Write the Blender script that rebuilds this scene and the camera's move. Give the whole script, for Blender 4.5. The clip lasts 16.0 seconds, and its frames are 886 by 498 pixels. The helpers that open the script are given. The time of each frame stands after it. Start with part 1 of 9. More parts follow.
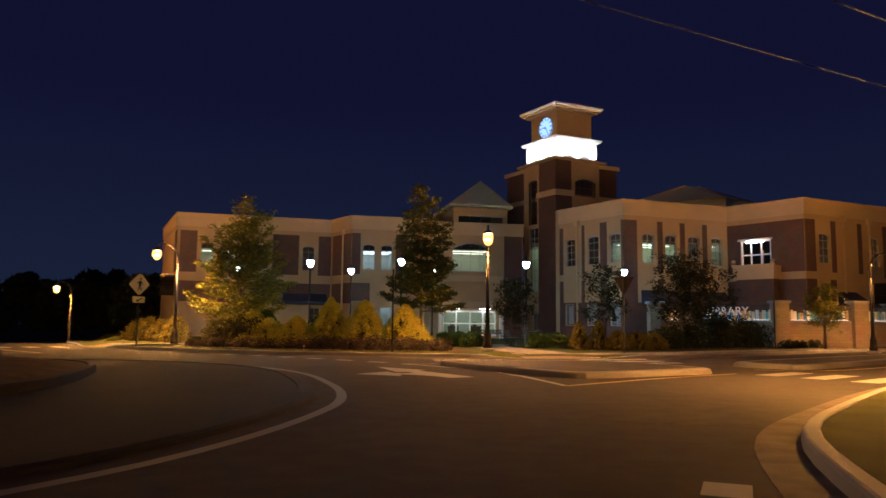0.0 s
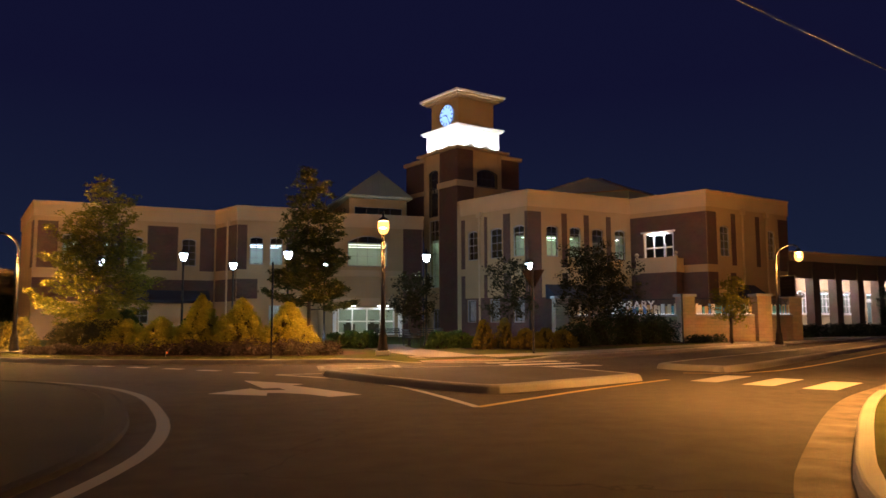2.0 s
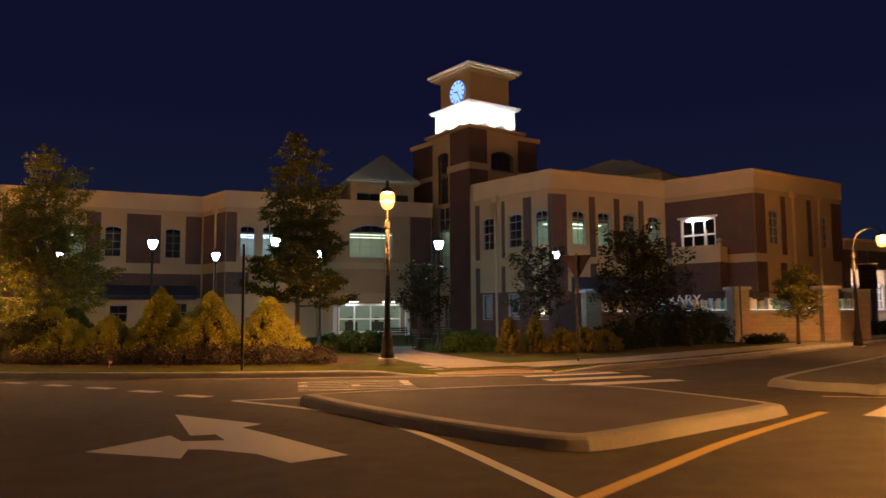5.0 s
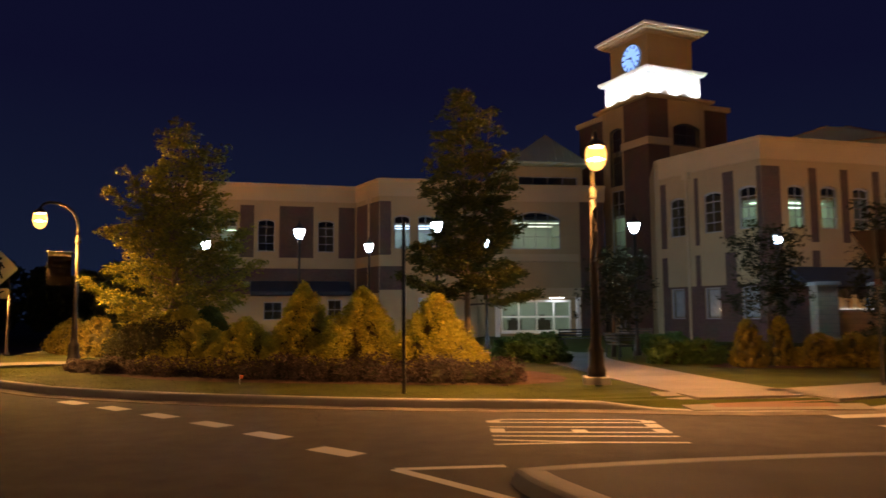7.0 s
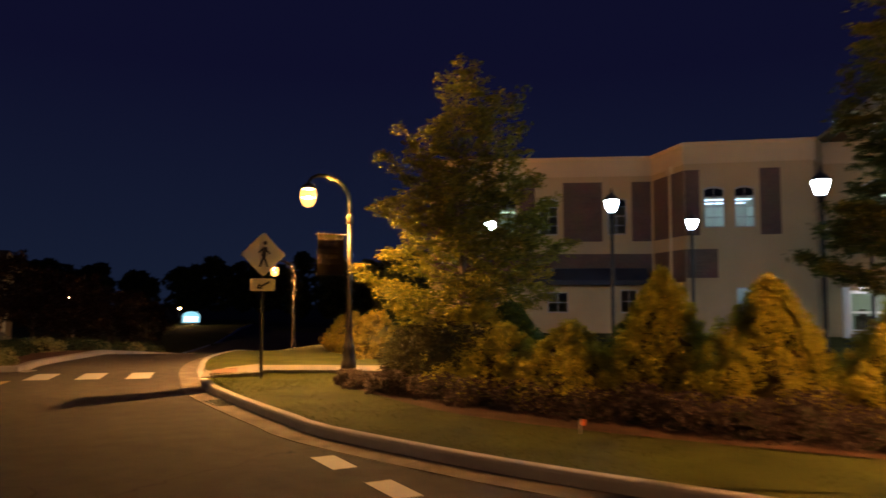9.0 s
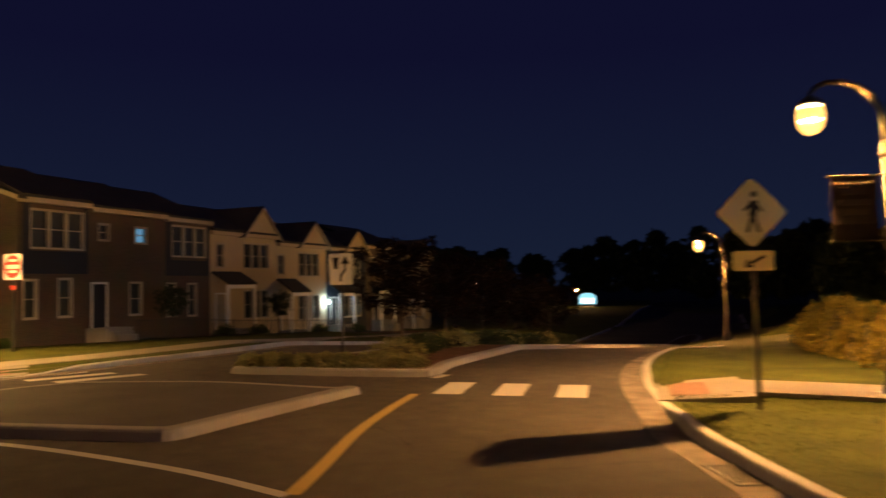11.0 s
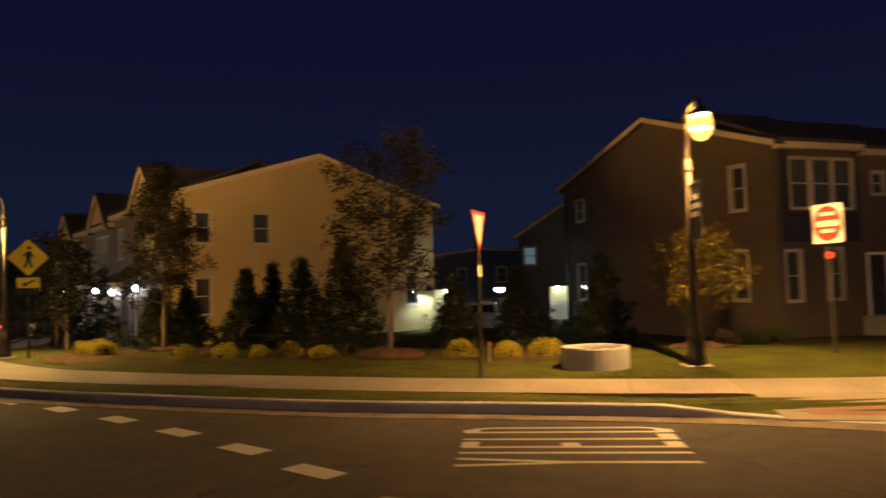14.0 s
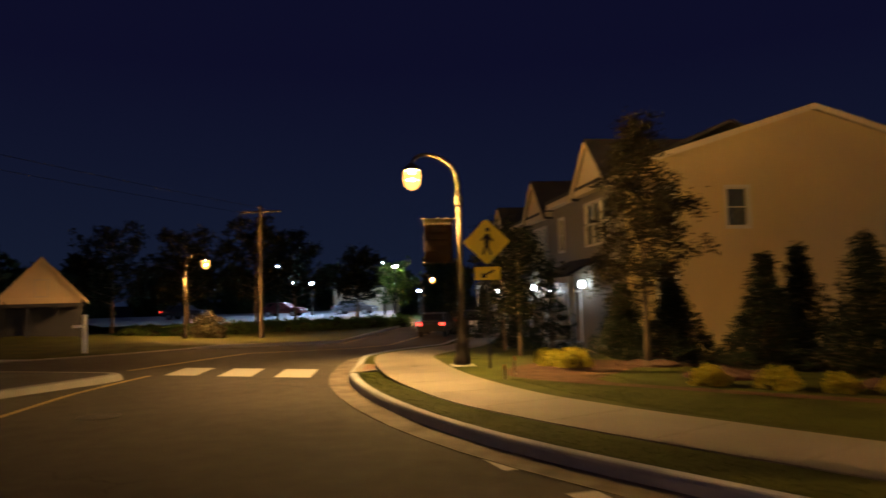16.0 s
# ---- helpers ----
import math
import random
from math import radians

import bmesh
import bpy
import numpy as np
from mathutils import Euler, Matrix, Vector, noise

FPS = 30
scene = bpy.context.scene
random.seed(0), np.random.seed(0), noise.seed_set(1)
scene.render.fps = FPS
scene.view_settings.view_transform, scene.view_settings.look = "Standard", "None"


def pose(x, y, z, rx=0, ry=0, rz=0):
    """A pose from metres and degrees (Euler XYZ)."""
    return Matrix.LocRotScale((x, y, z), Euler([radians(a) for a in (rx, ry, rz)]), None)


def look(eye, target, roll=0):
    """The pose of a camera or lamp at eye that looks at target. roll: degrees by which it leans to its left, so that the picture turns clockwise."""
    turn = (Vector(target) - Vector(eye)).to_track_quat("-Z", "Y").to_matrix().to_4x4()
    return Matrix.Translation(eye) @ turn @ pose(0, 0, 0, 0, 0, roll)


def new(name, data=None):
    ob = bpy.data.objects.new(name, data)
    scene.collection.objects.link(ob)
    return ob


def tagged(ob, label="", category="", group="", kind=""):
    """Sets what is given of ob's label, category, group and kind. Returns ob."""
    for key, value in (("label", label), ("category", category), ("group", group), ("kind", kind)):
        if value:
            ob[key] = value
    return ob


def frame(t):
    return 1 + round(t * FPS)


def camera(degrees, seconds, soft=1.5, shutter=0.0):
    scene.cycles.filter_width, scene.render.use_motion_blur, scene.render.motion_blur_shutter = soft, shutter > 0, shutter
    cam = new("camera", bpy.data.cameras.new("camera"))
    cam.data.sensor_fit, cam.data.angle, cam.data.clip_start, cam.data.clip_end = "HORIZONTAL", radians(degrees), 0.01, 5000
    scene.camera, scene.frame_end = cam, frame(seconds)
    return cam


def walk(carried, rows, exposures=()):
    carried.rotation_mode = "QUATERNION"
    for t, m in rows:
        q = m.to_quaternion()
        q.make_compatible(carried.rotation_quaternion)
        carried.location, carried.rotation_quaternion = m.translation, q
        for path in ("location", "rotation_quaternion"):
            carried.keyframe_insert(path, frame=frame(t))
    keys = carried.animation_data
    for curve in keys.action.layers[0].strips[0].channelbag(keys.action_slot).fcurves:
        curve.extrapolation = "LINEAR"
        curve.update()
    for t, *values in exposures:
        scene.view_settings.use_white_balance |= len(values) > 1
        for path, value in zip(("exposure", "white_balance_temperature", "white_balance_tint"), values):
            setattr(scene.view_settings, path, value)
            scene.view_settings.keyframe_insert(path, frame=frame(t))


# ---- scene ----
cam = camera(62.1, 16.0, 1.5, 0.5)
PATH = [
    (0, (0.237, 0.157, 1.183), (0.204, 2.146, 1.391), 0.6),
    (0.5, (0.298, 1.232, 1.207), (0.341, 3.22, 1.414), 0.3),
    (1, (0.368, 2.135, 1.249), (0.481, 4.122, 1.453), 0.1),
    (1.5, (0.478, 2.934, 1.285), (0.655, 4.916, 1.487), 0.0),
    (2, (0.58, 3.708, 1.327), (0.817, 5.684, 1.525), -0.2),
    (2.5, (0.736, 4.508, 1.353), (1.029, 6.477, 1.543), -0.4),
    (3, (0.861, 5.299, 1.373), (1.197, 7.262, 1.557), -0.6),
    (3.2, (0.889, 5.679, 1.405), (1.239, 7.639, 1.586), -0.4),
    (5.3, (0.813, 10.345, 1.445), (0.993, 12.329, 1.632), -0.4),
    (5.5, (0.755, 10.887, 1.478), (0.904, 12.873, 1.658), -0.4),
    (6, (0.562, 12.262, 1.515), (0.623, 14.253, 1.692), -0.3),
    (6.5, (0.259, 13.758, 1.572), (0.207, 15.75, 1.747), -0.3),
    (7, (-0.18, 15.312, 1.616), (-0.36, 17.296, 1.793), -0.3),
    (7.5, (-0.8, 16.834, 1.674), (-1.129, 18.799, 1.851), -0.2),
    (8, (-1.614, 18.353, 1.713), (-2.106, 20.284, 1.888), -0.1),
    (8.2, (-1.971, 18.95, 1.73), (-2.53, 20.863, 1.902), -0.0),
    (10.3, (-6.245, 24.289, 2.07), (-7.624, 25.735, 2.164), -0.8),
    (10.4, (-6.508, 24.463, 2.066), (-7.925, 25.871, 2.159), -0.9),
    (10.5, (-6.816, 24.553, 2.048), (-8.271, 25.923, 2.145), -0.9),
    (11, (-8.556, 25.092, 2.015), (-10.188, 26.244, 2.114), -1.2),
    (11.5, (-10.327, 25.397, 1.999), (-12.113, 26.292, 2.1), -1.6),
    (12, (-12.069, 25.397, 1.969), (-13.966, 26.022, 2.072), -1.6),
    (12.1, (-12.425, 25.396, 1.952), (-14.341, 25.959, 2.055), -1.8),
    (12.5, (-14.011, 25.071, 1.928), (-15.98, 25.409, 2.028), -1.9),
    (13, (-15.906, 24.586, 1.951), (-17.903, 24.638, 2.042), -1.7),
    (13.5, (-17.573, 23.864, 1.909), (-19.561, 23.662, 1.999), -1.7),
    (14, (-19.231, 22.938, 1.888), (-21.177, 22.488, 1.982), -1.8),
    (14.5, (-20.682, 21.837, 1.926), (-22.556, 21.145, 2.024), -1.8),
    (15, (-22.104, 20.626, 1.934), (-23.865, 19.685, 2.042), -1.6),
    (15.5, (-23.309, 19.115, 1.893), (-24.925, 17.941, 2.007), -1.8),
    (15.7, (-23.696, 18.435, 1.811), (-25.249, 17.181, 1.931), -1.6),
    (16, (-24.244, 17.346, 1.799), (-25.695, 15.975, 1.926), -1.5),
]
walk(cam, [(t, look(eye, target, roll)) for t, eye, target, roll in PATH], [(0.0, 0.32), (2.2, 0.32), (5.3, 0.04), (7.2, -0.04), (8.2, -0.04), (11.0, 0.1), (12.5, 0.1), (13.3, 0.22), (14.2, -0.08), (16.0, -0.1)])

# ---------------- world, exposure ----------------
world = bpy.data.worlds.new("night_sky")
scene.world = world
world.use_nodes = True
wn, wl = world.node_tree.nodes, world.node_tree.links
bg = wn["Background"]
tc = wn.new("ShaderNodeTexCoord")
sep = wn.new("ShaderNodeSeparateXYZ")
ramp = wn.new("ShaderNodeValToRGB")
wl.new(tc.outputs["Generated"], sep.inputs[0])
wl.new(sep.outputs["Z"], ramp.inputs[0])
wl.new(ramp.outputs[0], bg.inputs["Color"])
ramp.color_ramp.elements[0].position = 0.0
ramp.color_ramp.elements[0].color = (0.0078, 0.0128, 0.0315, 1)
ramp.color_ramp.elements[1].position = 0.30
ramp.color_ramp.elements[1].color = (0.0044, 0.0047, 0.0215, 1)
bg.inputs["Strength"].default_value = 1.0

COOL = (0.52, 0.76, 1.0)


# ---------------- materials ----------------
def mat(name, col, rough=0.8, metal=0.0, var=0.25, scale=6.0, bump=0.15, bscale=60.0, spec=0.3, col2=None, island=0.0, obj=0.0):
    """A plain surface with stains at a large scale, grain at a small one, and fine relief."""
    m = bpy.data.materials.new(name)
    m.use_nodes = True
    n, l = m.node_tree.nodes, m.node_tree.links
    p = n["Principled BSDF"]
    p.inputs["Roughness"].default_value = rough
    p.inputs["Metallic"].default_value = metal
    p.inputs["Specular IOR Level"].default_value = spec
    geo = n.new("ShaderNodeNewGeometry")
    big = n.new("ShaderNodeTexNoise")
    big.inputs["Scale"].default_value = scale * 0.12
    big.inputs["Detail"].default_value = 5
    fine = n.new("ShaderNodeTexNoise")
    fine.inputs["Scale"].default_value = bscale
    fine.inputs["Detail"].default_value = 3
    l.new(geo.outputs["Position"], big.inputs["Vector"])
    l.new(geo.outputs["Position"], fine.inputs["Vector"])
    mixa = n.new("ShaderNodeMix")
    mixa.data_type = "RGBA"
    lo = tuple(c * (1 - var) for c in col) if col2 is None else col2
    hi = tuple(min(1, c * (1 + var)) for c in col)
    mixa.inputs["A"].default_value = (*lo, 1)
    mixa.inputs["B"].default_value = (*hi, 1)
    add = n.new("ShaderNodeMath")
    add.operation = "MULTIPLY_ADD"
    add.inputs[1].default_value = 0.35
    l.new(fine.outputs["Fac"], add.inputs[0])
    sub = n.new("ShaderNodeMath")
    sub.operation = "MULTIPLY_ADD"
    sub.inputs[1].default_value = 1.5
    sub.inputs[2].default_value = -0.42
    l.new(big.outputs["Fac"], sub.inputs[0])
    l.new(sub.outputs[0], add.inputs[2])
    last = add
    if island or obj:
        isl = n.new("ShaderNodeMath")
        isl.operation = "MULTIPLY_ADD"
        if island:
            l.new(geo.outputs["Random Per Island"], isl.inputs[0])
        else:
            oi = n.new("ShaderNodeObjectInfo")
            l.new(oi.outputs["Random"], isl.inputs[0])
        isl.inputs[1].default_value = island or obj
        l.new(add.outputs[0], isl.inputs[2])
        last = isl
    l.new(last.outputs[0], mixa.inputs["Factor"])
    l.new(mixa.outputs["Result"], p.inputs["Base Color"])
    if bump:
        b = n.new("ShaderNodeBump")
        b.inputs["Strength"].default_value = bump
        b.inputs["Distance"].default_value = 0.02
        l.new(fine.outputs["Fac"], b.inputs["Height"])
        l.new(b.outputs[0], p.inputs["Normal"])
    return m


def brick_mat(name, a, b, mortar, w=0.22, h=0.075, rough=0.85):
    """Running-bond brickwork on upright walls, laid out by the way along the wall and the height."""
    m = bpy.data.materials.new(name)
    m.use_nodes = True
    n, l = m.node_tree.nodes, m.node_tree.links
    p = n["Principled BSDF"]
    p.inputs["Roughness"].default_value = rough
    uv = n.new("ShaderNodeUVMap")
    bt = n.new("ShaderNodeTexBrick")
    bt.inputs["Color1"].default_value = (*a, 1)
    bt.inputs["Color2"].default_value = (*b, 1)
    bt.inputs["Mortar"].default_value = (*mortar, 1)
    bt.inputs["Scale"].default_value = 1.0
    bt.inputs["Brick Width"].default_value = w
    bt.inputs["Row Height"].default_value = h
    bt.inputs["Mortar Size"].default_value = 0.008
    l.new(uv.outputs[0], bt.inputs["Vector"])
    nz = n.new("ShaderNodeTexNoise")
    nz.inputs["Scale"].default_value = 0.9
    nz.inputs["Detail"].default_value = 6
    geo = n.new("ShaderNodeNewGeometry")
    l.new(geo.outputs["Position"], nz.inputs["Vector"])
    mul = n.new("ShaderNodeMix")
    mul.data_type = "RGBA"
    mul.blend_type = "MULTIPLY"
    mul.inputs["Factor"].default_value = 0.6
    l.new(bt.outputs["Color"], mul.inputs["A"])
    l.new(nz.outputs["Color"], mul.inputs["B"])
    l.new(mul.outputs["Result"], p.inputs["Base Color"])
    bu = n.new("ShaderNodeBump")
    bu.inputs["Strength"].default_value = 0.5
    bu.inputs["Distance"].default_value = 0.01
    inv = n.new("ShaderNodeMath")
    inv.operation = "SUBTRACT"
    inv.inputs[0].default_value = 1.0
    l.new(bt.outputs["Fac"], inv.inputs[1])
    l.new(inv.outputs[0], bu.inputs["Height"])
    l.new(bu.outputs[0], p.inputs["Normal"])
    return m


def glow(name, col, power):
    m = bpy.data.materials.new(name)
    m.use_nodes = True
    n, l = m.node_tree.nodes, m.node_tree.links
    n.remove(n["Principled BSDF"])
    e = n.new("ShaderNodeEmission")
    e.inputs["Color"].default_value = (*col, 1)
    e.inputs["Strength"].default_value = power
    l.new(e.outputs[0], n["Material Output"].inputs["Surface"])
    return m


def glass_mat(name, tint=(0.75, 0.8, 0.82)):
    m = bpy.data.materials.new(name)
    m.use_nodes = True
    n, l = m.node_tree.nodes, m.node_tree.links
    n.remove(n["Principled BSDF"])
    t, g, mx, f = n.new("ShaderNodeBsdfTransparent"), n.new("ShaderNodeBsdfGlossy"), n.new("ShaderNodeMixShader"), n.new("ShaderNodeLayerWeight")
    t.inputs[0].default_value = (*tint, 1)
    g.inputs["Roughness"].default_value = 0.03
    pw, ad = n.new("ShaderNodeMath"), n.new("ShaderNodeMath")
    pw.operation, ad.operation = "POWER", "MULTIPLY_ADD"
    pw.inputs[1].default_value = 5.0
    ad.inputs[1].default_value, ad.inputs[2].default_value = 0.9, 0.04
    f.inputs["Blend"].default_value = 0.5
    l.new(f.outputs["Facing"], pw.inputs[0])
    l.new(pw.outputs[0], ad.inputs[0])
    l.new(ad.outputs[0], mx.inputs[0])
    l.new(t.outputs[0], mx.inputs[1])
    l.new(g.outputs[0], mx.inputs[2])
    l.new(mx.outputs[0], n["Material Output"].inputs["Surface"])
    return m


def leaf_mat(name, a, b, rough=0.6):
    m = bpy.data.materials.new(name)
    m.use_nodes = True
    n, l = m.node_tree.nodes, m.node_tree.links
    p = n["Principled BSDF"]
    p.inputs["Roughness"].default_value = rough
    p.inputs["Specular IOR Level"].default_value = 0.08
    geo = n.new("ShaderNodeNewGeometry")
    mx = n.new("ShaderNodeMix")
    mx.data_type = "RGBA"
    mx.inputs["A"].default_value = (*a, 1)
    mx.inputs["B"].default_value = (*b, 1)
    l.new(geo.outputs["Random Per Island"], mx.inputs["Factor"])
    l.new(mx.outputs["Result"], p.inputs["Base Color"])
    tr = n.new("ShaderNodeBsdfTranslucent")
    l.new(mx.outputs["Result"], tr.inputs["Color"])
    ms = n.new("ShaderNodeMixShader")
    ms.inputs[0].default_value = 0.42
    l.new(p.outputs[0], ms.inputs[1])
    l.new(tr.outputs[0], ms.inputs[2])
    l.new(ms.outputs[0], n["Material Output"].inputs["Surface"])
    return m


def paint_mat(name, col, keep):
    """Road paint worn through to the asphalt in flecks and scuffs. keep: the higher, the less is worn off."""
    m = bpy.data.materials.new(name)
    m.use_nodes = True
    n, l = m.node_tree.nodes, m.node_tree.links
    p = n["Principled BSDF"]
    p.inputs["Roughness"].default_value = 0.65
    p.inputs["Specular IOR Level"].default_value = 0.25
    geo = n.new("ShaderNodeNewGeometry")
    acc = None
    for scale, detail, k in ((1.1, 3, 0.35), (9.0, 5, 0.4), (55.0, 3, 0.25)):
        t, q = n.new("ShaderNodeTexNoise"), n.new("ShaderNodeMath")
        t.inputs["Scale"].default_value, t.inputs["Detail"].default_value = scale, detail
        l.new(geo.outputs["Position"], t.inputs["Vector"])
        q.operation = "MULTIPLY_ADD"
        q.inputs[1].default_value = k
        l.new(t.outputs["Fac"], q.inputs[0])
        if acc:
            l.new(acc, q.inputs[2])
        acc = q.outputs[0]
    rm, mx = n.new("ShaderNodeMapRange"), n.new("ShaderNodeMix")
    rm.inputs["From Min"].default_value, rm.inputs["From Max"].default_value = keep - 0.02, keep + 0.07
    l.new(acc, rm.inputs["Value"])
    mx.data_type = "RGBA"
    mx.inputs["A"].default_value = (*col, 1)
    mx.inputs["B"].default_value = (*[0.35 * c + 0.03 for c in col], 1)
    l.new(rm.outputs[0], mx.inputs["Factor"])
    l.new(mx.outputs["Result"], p.inputs["Base Color"])
    return m


def asphalt_mat():
    """Worn asphalt: broad stains, middling mottle, stone grain and a few dark cracks."""
    m = bpy.data.materials.new("asphalt")
    m.use_nodes = True
    n, l = m.node_tree.nodes, m.node_tree.links
    p = n["Principled BSDF"]
    p.inputs["Roughness"].default_value = 0.9
    p.inputs["Specular IOR Level"].default_value = 0.06
    geo = n.new("ShaderNodeNewGeometry")

    def noise(scale, detail):
        t = n.new("ShaderNodeTexNoise")
        t.inputs["Scale"].default_value = scale
        t.inputs["Detail"].default_value = detail
        l.new(geo.outputs["Position"], t.inputs["Vector"])
        return t

    def calc(op, a, b):
        c = n.new("ShaderNodeMath")
        c.operation = op
        for i, q in enumerate((a, b)):
            if isinstance(q, (int, float)):
                c.inputs[i].default_value = q
            else:
                l.new(q, c.inputs[i])
        return c.outputs[0]

    broad, mid, grain = noise(0.22, 4), noise(2.6, 5), noise(70, 2)
    tone = calc("ADD", calc("ADD", calc("MULTIPLY", broad.outputs["Fac"], 0.75), calc("MULTIPLY", mid.outputs["Fac"], 0.55)), calc("MULTIPLY", grain.outputs["Fac"], 0.65))
    ramp_ = n.new("ShaderNodeMapRange")
    ramp_.inputs["From Min"].default_value, ramp_.inputs["From Max"].default_value = 0.62, 1.32
    l.new(tone, ramp_.inputs["Value"])
    mx = n.new("ShaderNodeMix")
    mx.data_type = "RGBA"
    mx.inputs["A"].default_value = (0.020, 0.0185, 0.0185, 1)
    mx.inputs["B"].default_value = (0.066, 0.060, 0.055, 1)
    l.new(ramp_.outputs[0], mx.inputs["Factor"])
    warp = n.new("ShaderNodeVectorMath")
    warp.operation = "MULTIPLY_ADD"
    warp.inputs[1].default_value = (1.6, 1.6, 0.0)
    l.new(noise(0.9, 4).outputs["Color"], warp.inputs[0])
    l.new(geo.outputs["Position"], warp.inputs[2])
    vo = n.new("ShaderNodeTexVoronoi")
    vo.voronoi_dimensions = "2D"
    vo.feature = "DISTANCE_TO_EDGE"
    vo.inputs["Scale"].default_value = 0.16
    l.new(warp.outputs[0], vo.inputs["Vector"])
    crack = calc("MULTIPLY", calc("LESS_THAN", vo.outputs["Distance"], 0.0022), calc("GREATER_THAN", noise(0.13, 2).outputs["Fac"], 0.5))
    dark = n.new("ShaderNodeMix")
    dark.data_type = "RGBA"
    dark.inputs["B"].default_value = (0.016, 0.015, 0.015, 1)
    l.new(calc("MULTIPLY", crack, 0.7), dark.inputs["Factor"])
    l.new(mx.outputs["Result"], dark.inputs["A"])
    l.new(dark.outputs["Result"], p.inputs["Base Color"])
    b = n.new("ShaderNodeBump")
    b.inputs["Strength"].default_value = 0.5
    b.inputs["Distance"].default_value = 0.015
    l.new(calc("ADD", grain.outputs["Fac"], calc("MULTIPLY", mid.outputs["Fac"], 0.6)), b.inputs["Height"])
    l.new(b.outputs[0], p.inputs["Normal"])
    return m


ASPHALT = asphalt_mat()
CONCRETE = mat("concrete", (0.235, 0.227, 0.222), 0.85, var=0.25, scale=6, bump=0.3, bscale=70)
GUTTER = mat("stained_gutter_concrete", (0.115, 0.102, 0.088), 0.88, var=0.45, scale=17, bump=0.4, bscale=60, spec=0.1, col2=(0.036, 0.029, 0.024))
# kerb concrete with the bluish cast of headlights put into its colour
KERB_HEADLIT = mat("headlit_blue_grey_kerb", (0.25, 0.265, 0.30), 0.85, var=0.3, scale=9, bump=0.3, bscale=60, spec=0.1)
PALECAST = mat("pale_cast_concrete", (0.26, 0.262, 0.27), 0.85, var=0.25, scale=9, bump=0.3, bscale=60)
WALKMAT = mat("pavement_concrete", (0.135, 0.122, 0.104), 0.85, var=0.3, scale=5, bump=0.25, bscale=60)
# darker than the asphalt: the weak light round the island is put into it
APRON = mat("dimmed_stamped_apron", (0.020, 0.0182, 0.0185), 0.85, var=0.3, scale=5, bump=0.5, bscale=30, spec=0.08)
CREOSOTE = mat("dark_treated_timber", (0.028, 0.023, 0.019), 0.9, var=0.3, scale=20, bump=0.6, bscale=30)
TAR = mat("dark_joint", (0.03, 0.028, 0.026), 0.9, var=0.2)
ISLANDKERB = mat("weathered_kerb_concrete", (0.150, 0.146, 0.145), 0.88, var=0.45, scale=3, bump=0.5, bscale=45, col2=(0.075, 0.072, 0.072))
ISLAND = mat("island_concrete", (0.050, 0.046, 0.046), 0.85, var=0.3, scale=6, bump=0.4, bscale=40, spec=0.08)
GRASS = mat("lawn", (0.040, 0.044, 0.0085), 0.95, var=0.5, scale=8, bump=0.35, bscale=30, spec=0.04, col2=(0.018, 0.023, 0.006))
MULCH = mat("mulch", (0.06, 0.035, 0.022), 0.95, var=0.5, scale=20, bump=0.9, bscale=50, spec=0.05)
SOIL = mat("far_ground", (0.05, 0.055, 0.025), 0.95, var=0.5, scale=2, bump=0.4, bscale=10, spec=0.05)
PAINT_W = paint_mat("road_paint_white", (0.66, 0.65, 0.62), 0.56)
# worn paint, greyed further: weak light round the island put into the colour
PAINT_WORN_DIM = paint_mat("worn_dimmed_road_paint", (0.27, 0.26, 0.24), 0.49)
PAINT_Y = paint_mat("road_paint_yellow", (0.62, 0.42, 0.045), 0.53)
STUCCO = mat("tan_stucco", (0.34, 0.258, 0.145), 0.9, var=0.12, scale=4, bump=0.25, bscale=50)
STUCCO_L = mat("pale_cornice", (0.41, 0.32, 0.195), 0.85, var=0.1, scale=4, bump=0.15, bscale=50)
BRICK = brick_mat("dark_red_brick", (0.120, 0.062, 0.048), (0.092, 0.048, 0.038), (0.13, 0.105, 0.09))
BRICK_T = brick_mat("brown_brick", (0.130, 0.090, 0.060), (0.10, 0.070, 0.046), (0.17, 0.14, 0.105))
WALLSTONE = brick_mat("garden_wall_block", (0.36, 0.27, 0.18), (0.30, 0.22, 0.15), (0.22, 0.18, 0.14), 0.4, 0.19)
SIDING = mat("cream_siding", (0.48, 0.40, 0.27), 0.75, var=0.08, scale=3, bump=0.1)
SIDING_T = mat("tan_siding", (0.42, 0.315, 0.15), 0.75, var=0.08, scale=3, bump=0.1)
# cream siding again, darkened: the dim light on the second terrace is put in
SIDING_DIM = mat("dimmed_cream_siding", (0.16, 0.14, 0.105), 0.75, var=0.1, scale=3, bump=0.1)
NAVY = mat("navy_siding", (0.024, 0.029, 0.045), 0.7, var=0.15, scale=3, bump=0.1)
SHINGLE = mat("dark_shingle", (0.035, 0.033, 0.035), 0.9, var=0.3, scale=10, bump=0.6, bscale=25)
METALROOF = mat("green_grey_metal_roof", (0.40, 0.47, 0.38), 0.7, metal=0.0, var=0.12, scale=4, bump=0.05)
WHITE = mat("white_paint", (0.78, 0.78, 0.76), 0.5, var=0.06, scale=6, bump=0.05)
BLACK = mat("black_painted_metal", (0.018, 0.019, 0.02), 0.4, metal=0.2, var=0.3, scale=10, bump=0.1, spec=0.5)
LAMPPOLE = mat("dark_bronze_paint", (0.024, 0.020, 0.018), 0.55, var=0.25, scale=10, bump=0.1, spec=0.2)
